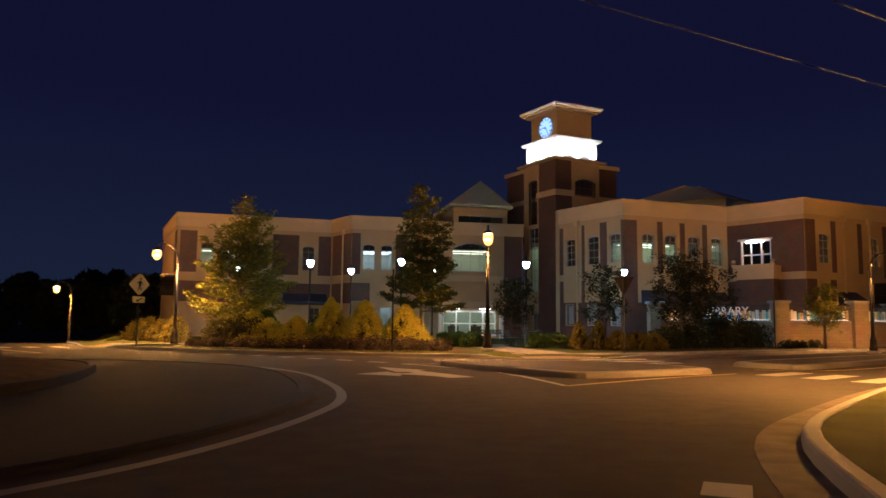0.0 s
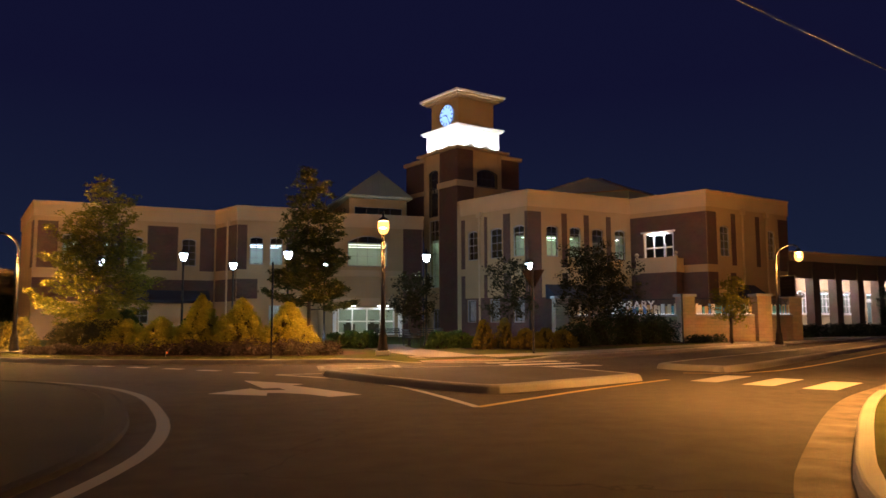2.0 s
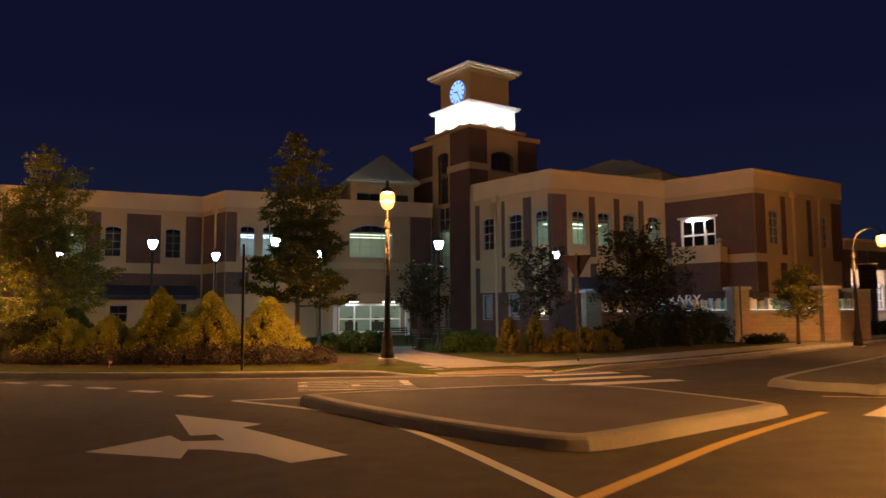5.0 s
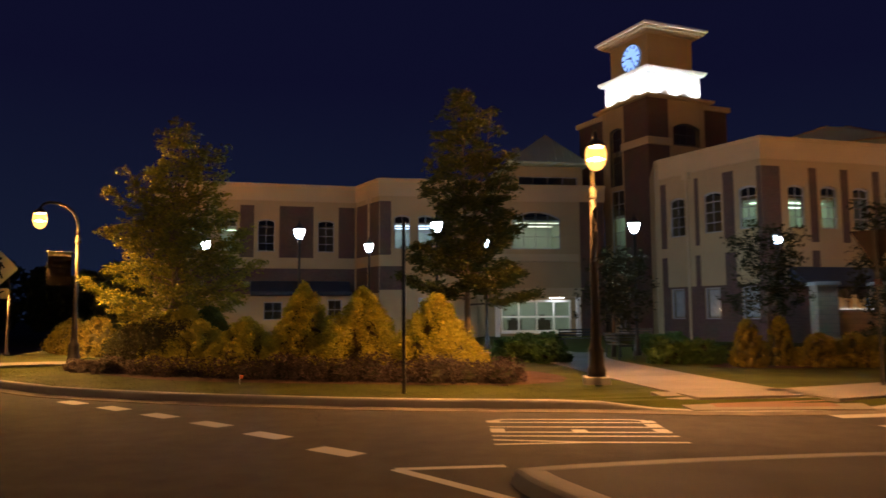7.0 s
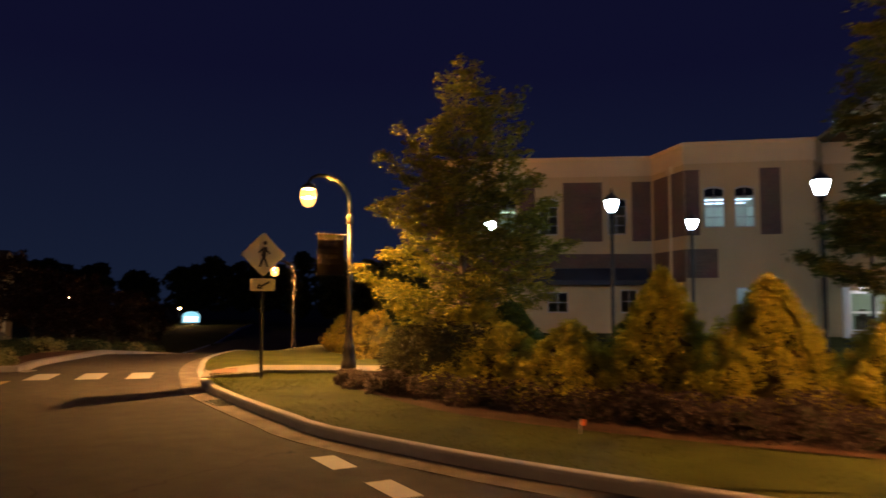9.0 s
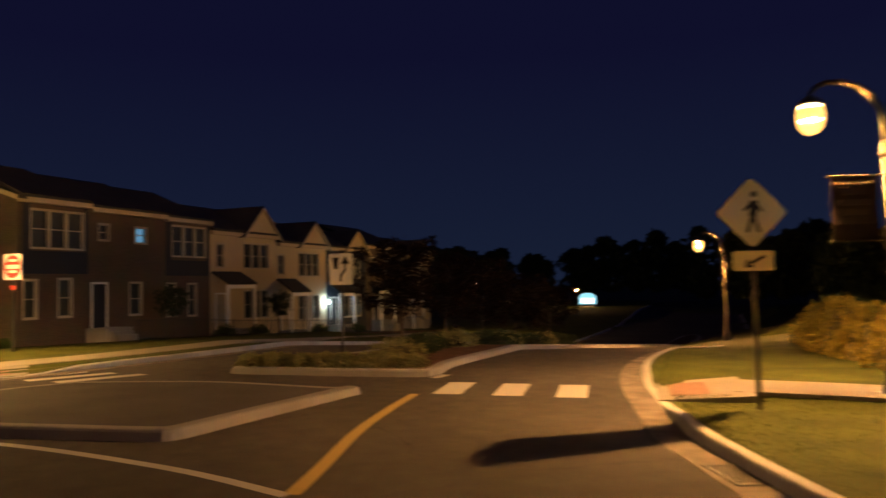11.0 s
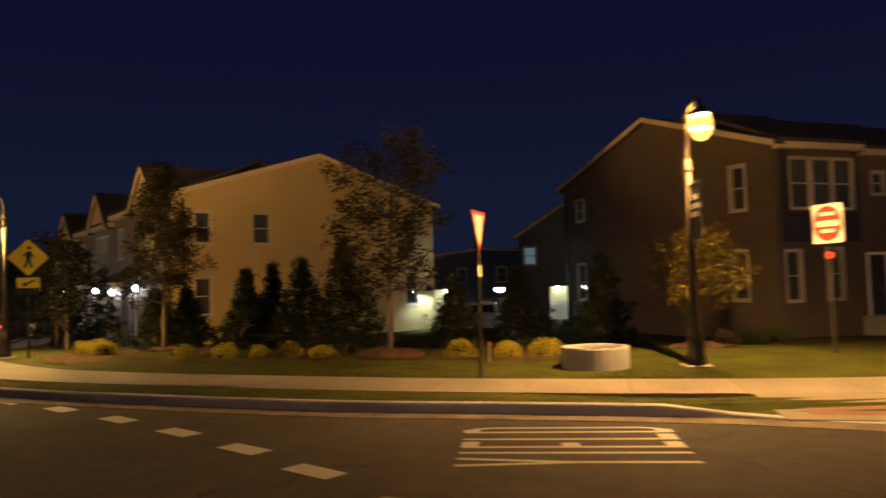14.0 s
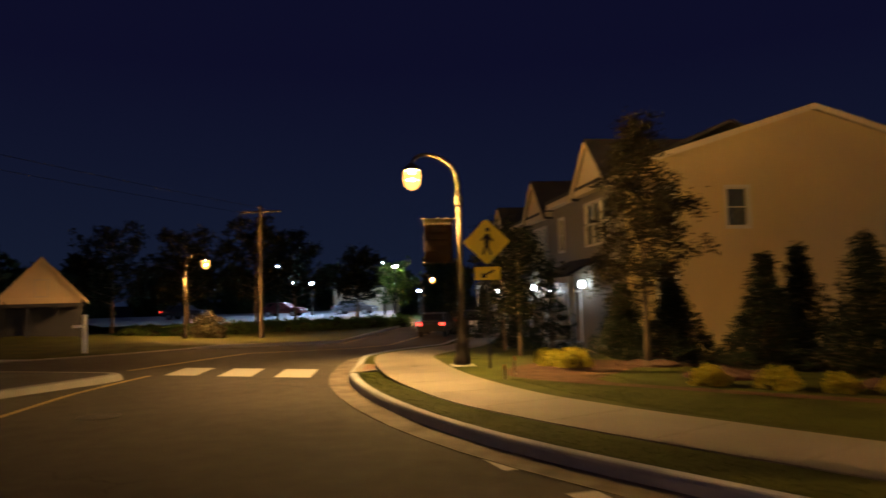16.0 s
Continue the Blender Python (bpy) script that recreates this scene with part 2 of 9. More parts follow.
BRONZE = mat("dull_grey_frame", (0.27, 0.265, 0.28), 0.5, var=0.15, scale=6, bump=0.05)
GREYMETAL = mat("galvanised_metal", (0.35, 0.35, 0.36), 0.45, metal=0.8, var=0.15, scale=10, bump=0.05)
DARK = mat("dark_interior", (0.03, 0.03, 0.03), 0.9, var=0.2)
ROOMPAINT = mat("pale_room_paint", (0.62, 0.66, 0.55), 0.9, var=0.08, scale=3, bump=0.0)
BARK = mat("bark", (0.11, 0.085, 0.06), 0.95, var=0.35, scale=20, bump=0.9, bscale=30)
SIGN_Y = mat("fluorescent_yellow_sheet", (0.72, 0.62, 0.05), 0.45, var=0.05, scale=5, bump=0)
SIGN_P = mat("faded_yellow_sheet", (0.72, 0.68, 0.45), 0.45, var=0.05, scale=5, bump=0)
SIGN_W = mat("white_sheet", (0.66, 0.66, 0.65), 0.45, var=0.05, scale=5, bump=0)
SIGN_R = mat("red_sheet", (0.28, 0.036, 0.028), 0.45, var=0.05, scale=5, bump=0)
SIGN_K = mat("black_print", (0.012, 0.012, 0.012), 0.5, var=0.05, bump=0)
BANNER = mat("maroon_banner", (0.012, 0.007, 0.007), 0.85, var=0.2, scale=6, bump=0.1)
BANNERTXT = mat("banner_print", (0.022, 0.015, 0.013), 0.85, var=0.1, bump=0)
GLASS = glass_mat("window_glass")
GLOW_NA = glow("sodium_bulb_glow", (1.0, 0.43, 0.12), 100000.0)
GLOW_NA_PALE = glow("paler_sodium_bulb_glow", (1.0, 0.56, 0.16), 112000.0)
GLOW_NA_FULL = glow("bright_sodium_bulb_glow", (1.0, 0.41, 0.08), 155000.0)
GLOW_NA_FRESH = glow("yellower_sodium_bulb_glow", (1.0, 0.5, 0.14), 118000.0)
GLOW_NA_DIM = glow("older_sodium_bulb_glow", (1.0, 0.43, 0.11), 52000.0)
GLOW_NA_STRONG = glow("fresh_sodium_bulb_glow", (1.0, 0.46, 0.12), 145000.0)
GLOBE = bpy.data.materials.new("lit_globe_glass")
GLOBE.use_nodes = True
gn, gl = GLOBE.node_tree.nodes, GLOBE.node_tree.links
gn.remove(gn["Principled BSDF"])
g_t, g_e, g_m = gn.new("ShaderNodeBsdfTransparent"), gn.new("ShaderNodeEmission"), gn.new("ShaderNodeMixShader")
g_e.inputs["Color"].default_value, g_e.inputs["Strength"].default_value = (1.0, 0.46, 0.10, 1), 6.5
g_m.inputs[0].default_value = 0.3
gl.new(g_t.outputs[0], g_m.inputs[1])
gl.new(g_e.outputs[0], g_m.inputs[2])
gl.new(g_m.outputs[0], gn["Material Output"].inputs["Surface"])
GLOW_W = glow("cool_lamp_glow", COOL, 300.0)
GLOW_CEIL = glow("ceiling_panel_glow", (0.8, 1.0, 0.72), 4.5)
GLOW_CEILW = glow("ceiling_panel_cool_glow", (0.62, 0.75, 1.0), 6.0)
GLOW_LOBBY = glow("lobby_panel_glow", (0.95, 0.98, 0.8), 3.2)
GLOW_ENTRY = glow("entry_panel_glow", (1.0, 0.96, 0.74), 3.4)
GLOW_CLOCK = glow("clock_dial_glow", (0.27, 0.46, 1.0), 1.5)
LEAF_GOLD = leaf_mat("golden_foliage", (0.35, 0.31, 0.036), (0.24, 0.23, 0.03))
LEAF_TURF = leaf_mat("turf_blades", (0.037, 0.041, 0.009), (0.020, 0.025, 0.006))
LEAF_SPRUCE = leaf_mat("grey_green_needles", (0.036, 0.048, 0.028), (0.020, 0.028, 0.018))
LEAF_OAK = leaf_mat("dark_oak_foliage", (0.088, 0.092, 0.022), (0.036, 0.048, 0.015))
LEAF_YELLOW = leaf_mat("thin_yellow_green_foliage", (0.20, 0.165, 0.025), (0.07, 0.07, 0.018))
# the street lamp's gold light is partly put into these leaf colours
LEAF_LAMPLIT = leaf_mat("lamplit_tree_foliage", (0.21, 0.19, 0.026), (0.085, 0.095, 0.020))
LEAF_DARK = leaf_mat("dark_evergreen_foliage", (0.040, 0.056, 0.026), (0.024, 0.036, 0.020))
LEAF_WINE = leaf_mat("dark_wine_foliage", (0.032, 0.018, 0.014), (0.018, 0.012, 0.010))
LEAF_PURPLE = leaf_mat("purple_brown_foliage", (0.092, 0.068, 0.058), (0.050, 0.038, 0.035))
# leaves that lie in the dark: night shade put into the colour
LEAF_NIGHT = leaf_mat("night_dark_foliage", (0.018, 0.022, 0.012), (0.010, 0.013, 0.008))
# olive leaves darkened so that the colour carries their shade
LEAF_SHADE = leaf_mat("shaded_olive_foliage", (0.048, 0.046, 0.018), (0.024, 0.026, 0.012))
LEAF_BRONZE = leaf_mat("bronzed_golden_foliage", (0.21, 0.165, 0.026), (0.12, 0.10, 0.02))
LEAF_PALE = leaf_mat("pale_groundcover_foliage", (0.22, 0.21, 0.10), (0.13, 0.13, 0.06))
LEAF_GREEN = leaf_mat("green_shrub_foliage", (0.07, 0.12, 0.03), (0.04, 0.07, 0.02))
LEAF_FALL = leaf_mat("thin_brown_foliage", (0.060, 0.054, 0.030), (0.034, 0.032, 0.018))
# core colours: the shade between the leaves is painted as a dark body
CORE_SHADE = mat("shrub_inner_shade", (0.02, 0.02, 0.008), 0.95, var=0.3)
CORE_GOLD_SHADE = mat("shaded_inner_gold", (0.06, 0.05, 0.010), 0.9, var=0.5, scale=14, bump=0.6, bscale=30)


# ---------------- building helpers ----------------
def mesh(name, verts, faces, material, uv=True, smooth=False):
    me = bpy.data.meshes.new(name)
    me.from_pydata([tuple(v) for v in verts], [], faces)
    me.materials.append(material)
    if smooth:
        me.shade_smooth()
    if uv:
        wall_uv(me)
    return me


def wall_uv(me):
    """Metres along the wall and up it, for brickwork."""
    lay = me.uv_layers.new(name="UVMap")
    for poly in me.polygons:
        nrm = poly.normal
        tang = Vector((-nrm.y, nrm.x, 0))
        flat = tang.length < 0.2
        if not flat:
            tang.normalize()
        for li in poly.loop_indices:
            v = me.vertices[me.loops[li].vertex_index].co
            lay.data[li].uv = (v.x, v.y) if flat else (v.dot(tang), v.z)


def thing(name, label, category, at=(0, 0, 0), rz=0.0, group="", kind=""):
    ob = new(name)
    ob.matrix_basis = pose(*at, 0, 0, rz)
    return tagged(ob, label, category, group, kind)


def solid(name, me, label="", category="", group="", kind=""):
    return tagged(new(name, me), label, category, group, kind)


def part(name, me, parent, label="", m=None):
    ob = new(name, me)
    ob.parent = parent
    if m is not None:
        ob.matrix_basis = m
    if label:
        ob["label"] = label
    return ob


class Shape:
    """Collects pieces into one mesh."""

    def __init__(self):
        self.v, self.f = [], []

    def add(self, verts, faces):
        k = len(self.v)
        self.v += [tuple(p) for p in verts]
        self.f += [tuple(i + k for i in fc) for fc in faces]
        return self

    def box(self, x0, x1, y0, y1, z0, z1, c=0.0):
        """A box, its upright edges and top chamfered by c."""
        if c <= 0:
            vs = [(x, y, z) for z in (z0, z1) for x, y in ((x0, y0), (x1, y0), (x1, y1), (x0, y1))]
            return self.add(vs, [(3, 2, 1, 0), (4, 5, 6, 7), (0, 1, 5, 4), (1, 2, 6, 5), (2, 3, 7, 6), (3, 0, 4, 7)])
        lo = [(x0 + c, y0), (x1 - c, y0), (x1, y0 + c), (x1, y1 - c), (x1 - c, y1), (x0 + c, y1), (x0, y1 - c), (x0, y0 + c)]
        top = [(min(max(x, x0 + c), x1 - c), min(max(y, y0 + c), y1 - c)) for x, y in lo]
        vs = [(*p, z0) for p in lo] + [(*p, z1 - c) for p in lo] + [(*p, z1) for p in top]
        fs = [tuple(range(7, -1, -1)), (16, 17, 18, 19, 20, 21, 22, 23)]
        for r in (0, 8):
            for i in range(8):
                j = (i + 1) % 8
                fs.append((r + i, r + j, r + 8 + j, r + 8 + i))
        return self.add(vs, fs)

    def lathe(self, prof, n=16, at=(0, 0, 0), caps=True):
        """prof: (radius, height) from the foot up. caps: close both ends."""
        vs, fs = [], []
        for r, z in prof:
            for i in range(n):
                a = 2 * math.pi * i / n
                vs.append((at[0] + r * math.cos(a), at[1] + r * math.sin(a), at[2] + z))
        for k in range(len(prof) - 1):
            for i in range(n):
                j = (i + 1) % n
                fs.append((k * n + i, k * n + j, k * n + n + j, k * n + n + i))
        if caps:
            fs.append(tuple(range(n - 1, -1, -1)))
            fs.append(tuple((len(prof) - 1) * n + i for i in range(n)))
        return self.add(vs, fs)

    def tube(self, pts, radii, n=8):
        """A round bar along a line."""
        pts = [Vector([float(q) for q in p]) for p in pts]
        if not isinstance(radii, (list, tuple)):
            radii = [radii] * len(pts)
        vs, fs = [], []
        ref = Vector((0.31, 0.77, 0.55))
        for k, p in enumerate(pts):
            d = (pts[min(k + 1, len(pts) - 1)] - pts[max(k - 1, 0)]).normalized()
            u = d.cross(ref)
            if u.length < 0.1:
                u = d.cross(Vector((1, 0, 0)))
            u.normalize()
            w = d.cross(u)
            for i in range(n):
                a = 2 * math.pi * i / n
                vs.append(p + float(radii[k]) * (math.cos(a) * u + math.sin(a) * w))
        for k in range(len(pts) - 1):
            for i in range(n):
                j = (i + 1) % n
                fs.append((k * n + i, k * n + n + i, k * n + n + j, k * n + j))
        fs.append(tuple(range(n)))
        fs.append(tuple((len(pts) - 1) * n + n - 1 - i for i in range(n)))
        return self.add(vs, fs)

    def prism(self, poly, z0, z1):
        """A plan polygon (counter-clockwise) from z0 to z1."""
        n = len(poly)
        vs = [(x, y, z0) for x, y in poly] + [(x, y, z1) for x, y in poly]
        fs = [tuple(range(n - 1, -1, -1)), tuple(range(n, 2 * n))]
        fs += [(i, (i + 1) % n, n + (i + 1) % n, n + i) for i in range(n)]
        return self.add(vs, fs)

    def weld(self):
        """Joins the corners that pieces of one wall share."""
        seen, keep, vs = {}, [], []
        for p in self.v:
            k = tuple(round(q, 3) for q in p)
            if k not in seen:
                seen[k] = len(vs)
                vs.append(p)
            keep.append(seen[k])
        self.v, self.f = vs, [tuple(keep[i] for i in fc) for fc in self.f]
        return self

    def mesh(self, name, material, smooth=False, uv=True):
        if name.endswith("wall"):
            self.weld()
        return mesh(name, self.v, self.f, material, uv, smooth)


def smooth_line(pts, step=1.0, closed=False):
    """A rounded line through plan points (Catmull-Rom)."""
    p = [Vector((*q, 0)) for q in pts]
    n = len(p)
    out = []
    for i in range(n if closed else n - 1):
        a, b, c, d = (p[(i - 1) % n], p[i], p[(i + 1) % n], p[(i + 2) % n]) if closed else (p[max(i - 1, 0)], p[i], p[i + 1], p[min(i + 2, n - 1)])
        k = max(2, int((c - b).length / step))
        for j in range(k):
            t = j / k
            q = 0.5 * ((2 * b) + (c - a) * t + (2 * a - 5 * b + 4 * c - d) * t * t + (3 * b - a - 3 * c + d) * t ** 3)
            out.append((q.x, q.y))
    if not closed:
        out.append((p[-1].x, p[-1].y))
    return out


def offset_line(pts, d, closed=False):
    """A line moved d metres to its left."""
    n = len(pts)
    out = []
    for i in range(n):
        a = pts[(i - 1) % n] if closed or i else pts[0]
        b = pts[(i + 1) % n] if closed or i < n - 1 else pts[-1]
        t = Vector((b[0] - a[0], b[1] - a[1])).normalized()
        out.append((pts[i][0] - t.y * d, pts[i][1] + t.x * d))
    return out


def ribbon(pts, prof, closed=False, heights=None):
    """A strip along a plan line; prof: (metres to the left, height). heights: a factor on the height, point by point."""
    s = Shape()
    lines = [offset_line(pts, d, closed) for d, _ in prof]
    n, k = len(pts), len(prof)
    for i in range(n):
        h = 1.0 if heights is None else heights[i]
        for j in range(k):
            s.v.append((*lines[j][i], prof[j][1] * h))
    for i in range(n if closed else n - 1):
        for j in range(k - 1):
            a, b = i * k + j, ((i + 1) % n) * k + j
            s.f.append((a, b, b + 1, a + 1))
    return s


def sheet(poly, z, holes=()):
    """A flat sheet over a plan polygon, cut into triangles."""
    bm = bmesh.new()
    vs = [bm.verts.new((x, y, z)) for x, y in poly]
    es = [bm.edges.new((vs[i], vs[(i + 1) % len(vs)])) for i in range(len(vs))]
    bmesh.ops.triangle_fill(bm, use_beauty=True, edges=es)
    for fc in bm.faces:
        if fc.normal.z < 0:
            fc.normal_flip()
    v = [tuple(p.co) for p in bm.verts]
    bm.verts.index_update()
    f = [tuple(q.index for q in fc.verts) for fc in bm.faces]
    bm.free()
    return v, f


class Wall:
    """A frame on an upright wall from p0 to p1: along, outwards and up. Outwards is to the right of the way from p0 to p1."""

    def __init__(self, p0, p1, name=""):
        self.p0 = Vector((*p0, 0))
        d = Vector((p1[0] - p0[0], p1[1] - p0[1], 0))
        self.len = d.length
        self.d = d.normalized()
        self.n = Vector((self.d.y, -self.d.x, 0))

    def at(self, s, out, z):
        return self.p0 + self.d * s + self.n * out + Vector((0, 0, z))

    def box(self, shape, s0, s1, z0, z1, o0, o1):
        vs = [self.at(s, o, z) for z in (z0, z1) for s, o in ((s0, o1), (s1, o1), (s1, o0), (s0, o0))]
        shape.add(vs, [(3, 2, 1, 0), (4, 5, 6, 7), (0, 1, 5, 4), (1, 2, 6, 5), (2, 3, 7, 6), (3, 0, 4, 7)])

    def pierced(self, shape, z0, z1, thick, holes, s0=0.0, s1=None):
        """A wall with openings (s0, s1, z0, z1, rise of the arch)."""
        s1 = self.len if s1 is None else s1
        ss = sorted({s0, s1, *[min(max(h[0], s0), s1) for h in holes], *[min(max(h[1], s0), s1) for h in holes]})
        for a, b in zip(ss, ss[1:]):
            if b - a < 1e-4:
                continue
            mid = (a + b) / 2
            cuts = sorted((h[2], h[3], h[4] if len(h) > 4 else 0, h[0], h[1]) for h in holes if h[0] < mid < h[1])
            z = z0
            for c in cuts:
                if c[0] - z > 1e-4:
                    self.box(shape, a, b, z, c[0], -thick, 0)
                if c[2] > 0:
                    self.spandrel(shape, c, a, b, thick)
                z = c[1]
            if z1 - z > 1e-4:
                self.box(shape, a, b, z, z1, -thick, 0)

    def spandrel(self, shape, c, a, b, thick):
        """The masonry over a segmental arch."""
        z1, rise, h0, h1 = c[1], c[2], c[3], c[4]
        n = 8
        for i in range(n):
            u0, u1 = a + (b - a) * i / n, a + (b - a) * (i + 1) / n
            zz = [z1 - rise * ((2 * (u - h0) / (h1 - h0) - 1) ** 2) for u in (u0, u1)]
            vs = [self.at(u0, 0, zz[0]), self.at(u1, 0, zz[1]), self.at(u1, 0, z1), self.at(u0, 0, z1),
                  self.at(u0, -thick, zz[0]), self.at(u1, -thick, zz[1]), self.at(u1, -thick, z1), self.at(u0, -thick, z1)]
            shape.add(vs, [(0, 1, 2, 3), (7, 6, 5, 4), (0, 4, 5, 1)])


def window(parent, w, s0, s1, z0, z1, cols=2, rows=4, arch=0.0, out=-0.10, bar=0.06, mull=0.045, material=None, name="window", dark_top=0.0, label=""):
    """A window: a frame with glazing bars, and its glass set in it."""
    material = material or BRONZE
    s = Shape()
    d0, d1 = out - 0.06, out + 0.02
    w.box(s, s0, s0 + bar, z0, z1, d0, d1)
    w.box(s, s1 - bar, s1, z0, z1, d0, d1)
    w.box(s, s0 + bar, s1 - bar, z0, z0 + bar, d0, d1)
    if arch:
        n = 8
        for i in range(n):
            u = [s0 + (s1 - s0) * k / n for k in (i, i + 1)]
            zz = [z1 - arch * ((2 * (q - s0) / (s1 - s0) - 1) ** 2) for q in u]
            vs = [w.at(u[0], d1, zz[0] - bar * 1.6), w.at(u[1], d1, zz[1] - bar * 1.6), w.at(u[1], d1, zz[1] + 0.01), w.at(u[0], d1, zz[0] + 0.01)]
            vs += [w.at(u[0], d0, zz[0] - bar * 1.6), w.at(u[1], d0, zz[1] - bar * 1.6), w.at(u[1], d0, zz[1] + 0.01), w.at(u[0], d0, zz[0] + 0.01)]
            s.add(vs, [(0, 1, 2, 3), (7, 6, 5, 4), (0, 4, 5, 1), (2, 6, 7, 3)])
    else:
        w.box(s, s0 + bar, s1 - bar, z1 - bar, z1, d0, d1)
    for i in range(1, cols):
        c = s0 + (s1 - s0) * i / cols
        w.box(s, c - mull / 2, c + mull / 2, z0 + bar, z1 - bar, d0 + 0.01, d1 - 0.012)
    for j in range(1, rows):
        c = z0 + (z1 - z0) * j / rows
        w.box(s, s0 + bar, s1 - bar, c - mull / 2, c + mull / 2, d0 + 0.012, d1 - 0.015)
    fr = part(name, s.mesh("window", material), parent, label)
    g = Shape()
    w.box(g, s0 + bar * 0.5, s1 - bar * 0.5, z0 + bar * 0.5, z1 - bar * 0.5, out - 0.035, out - 0.025)
    pane = part("pane", g.mesh("pane", GLASS), fr)
    pane.visible_shadow = False
    return fr


# ---------------- ground, roads, kerbs ----------------
def fall(x, y):
    """How far the land drops west of the roundabout and along the street of town houses."""
    run, side = -(x + 20.0) * 0.5 + (y - 40.0) * 0.866, (x + 20.0) * 0.866 + (y - 40.0) * 0.5
    street = 0.08 * min(max(run - 3.0, 0.0), 38.0) * min(max((3.0 - side) / 3.0, 0.0), 1.0) * min(max((side + 21.0) / 6.0, 0.0), 1.0)
    return max(street, west_fall(x, y))


def west_fall(x, y):
    d = 0.055 * min(max(-38.0 - x, 0.0), 12.0)
    along = -(x + 46.7) * 0.539 + (y - 28.5) * 0.843
    d += 0.05 * min(max(along - 8.0, 0.0), 30.0) * min(max((-34.0 - x) / 8.0, 0.0), 1.0)
    return d


def drop(x, y):
    """The fall of the carriageways: down the street of town houses, and down the side road."""
    return fall(x, y) if y > 30 or (x < -34 and y < 3) else 0.0


# the one sheet of land out to the horizon
gs, step = Shape(), 6.0
lim = [-900, -500, -300, -200, -150] + list(np.arange(-120, 121, step)) + [150, 200, 300, 500, 900]
n = len(lim)
for y in lim:
    for x in lim:
        gs.v.append((float(x), float(y), -0.06 - (fall(x, y) + (0.25 if fall(x, y) > 0 else 0))))
gs.f = [(j * n + i, j * n + i + 1, j * n + n + i + 1, j * n + n + i) for j in range(n - 1) for i in range(n - 1)]
solid("ground", gs.mesh("ground", SOIL), "dark grassy land around the roundabout at night", "ground", kind="structure")

CX, CY = -13.0, 11.9
LIB_KERB = smooth_line([(70, 75), (40, 55.2), (21.5, 40.4), (14.5, 34.2), (10.4, 30.9), (6.8, 28.7), (3.8, 27.9), (1.3, 28.1), (-2.2, 28.2), (-4.3, 28.5), (-6.4, 28.9), (-9.36, 29.85), (-10.4, 30.45), (-11.3, 31.0), (-12.5, 31.75), (-13.4, 32.35),
                        (-14.6, 33.2), (-16.1, 34.6), (-18.5, 37.0), (-20.7, 39.9), (-23.2, 44.9), (-30, 58), (-42, 78), (-70, 120)], 0.8)
WEST_KERB = smooth_line([(-90, 125), (-62, 84), (-46, 58), (-36, 41), (-31.6, 32.6), (-30.3, 29.6), (-29.5, 27.6), (-29.25, 26.2), (-29.6, 24.4), (-29.75, 21.5), (-29.80, 18.9), (-30.25, 15.6), (-31.0, 11.7),
                         (-32.3, 8.4), (-34.2, 5.2), (-36.6, 2.4), (-39.6, -0.3), (-44.2, -3.6), (-58, -12.5), (-90, -34)], 0.8)
SOUTH_KERB = smooth_line([(-95, -48), (-62, -24), (-50, -15), (-42, -11.0), (-36, -9.5), (-31, -10.0), (-24, -9.5), (-16, -9.0), (-10, -10.5), (-7, -16), (-6.5, -26), (-6.5, -80)], 0.8)
EAST_KERB = smooth_line([(2.2, -80), (2.2, -20), (2.0, -4), (2.25, 2.0), (2.95, 5.2), (3.98, 8.27), (5.80, 11.0), (9.0, 15.0), (12.6, 18.4), (22, 27.5), (42, 47), (76, 80)], 0.8)

road = sheet([(70, 75), *LIB_KERB[1:-1], (-70, 120), (-90, 125), *WEST_KERB[1:-1], (-90, -34), (-95, -48), *SOUTH_KERB[1:-1], (-6.5, -80), (2.2, -80), *EAST_KERB[1:-1], (76, 80)], 0.0)
bm = bmesh.new()
vs = [bm.verts.new(p) for p in road[0]]
for q in road[1]:
    bm.faces.new([vs[i] for i in q])
for _ in range(4):
    wide = [e for e in bm.edges if e.calc_length() > 4.0 and all((p.co.x < -14 and p.co.y > 30) or (p.co.x < -30 and p.co.y < 6) for p in e.verts)]
    if wide:
        bmesh.ops.subdivide_edges(bm, edges=wide, cuts=1)
        bmesh.ops.triangulate(bm, faces=bm.faces[:])
for p in bm.verts:
    p.co.z -= drop(p.co.x, p.co.y)
road_mesh = bpy.data.meshes.new("road")
bm.to_mesh(road_mesh)
bm.free()
road_mesh.materials.append(ASPHALT)
solid("road", road_mesh, "worn dark asphalt of the roundabout and its roads", "road", kind="structure")


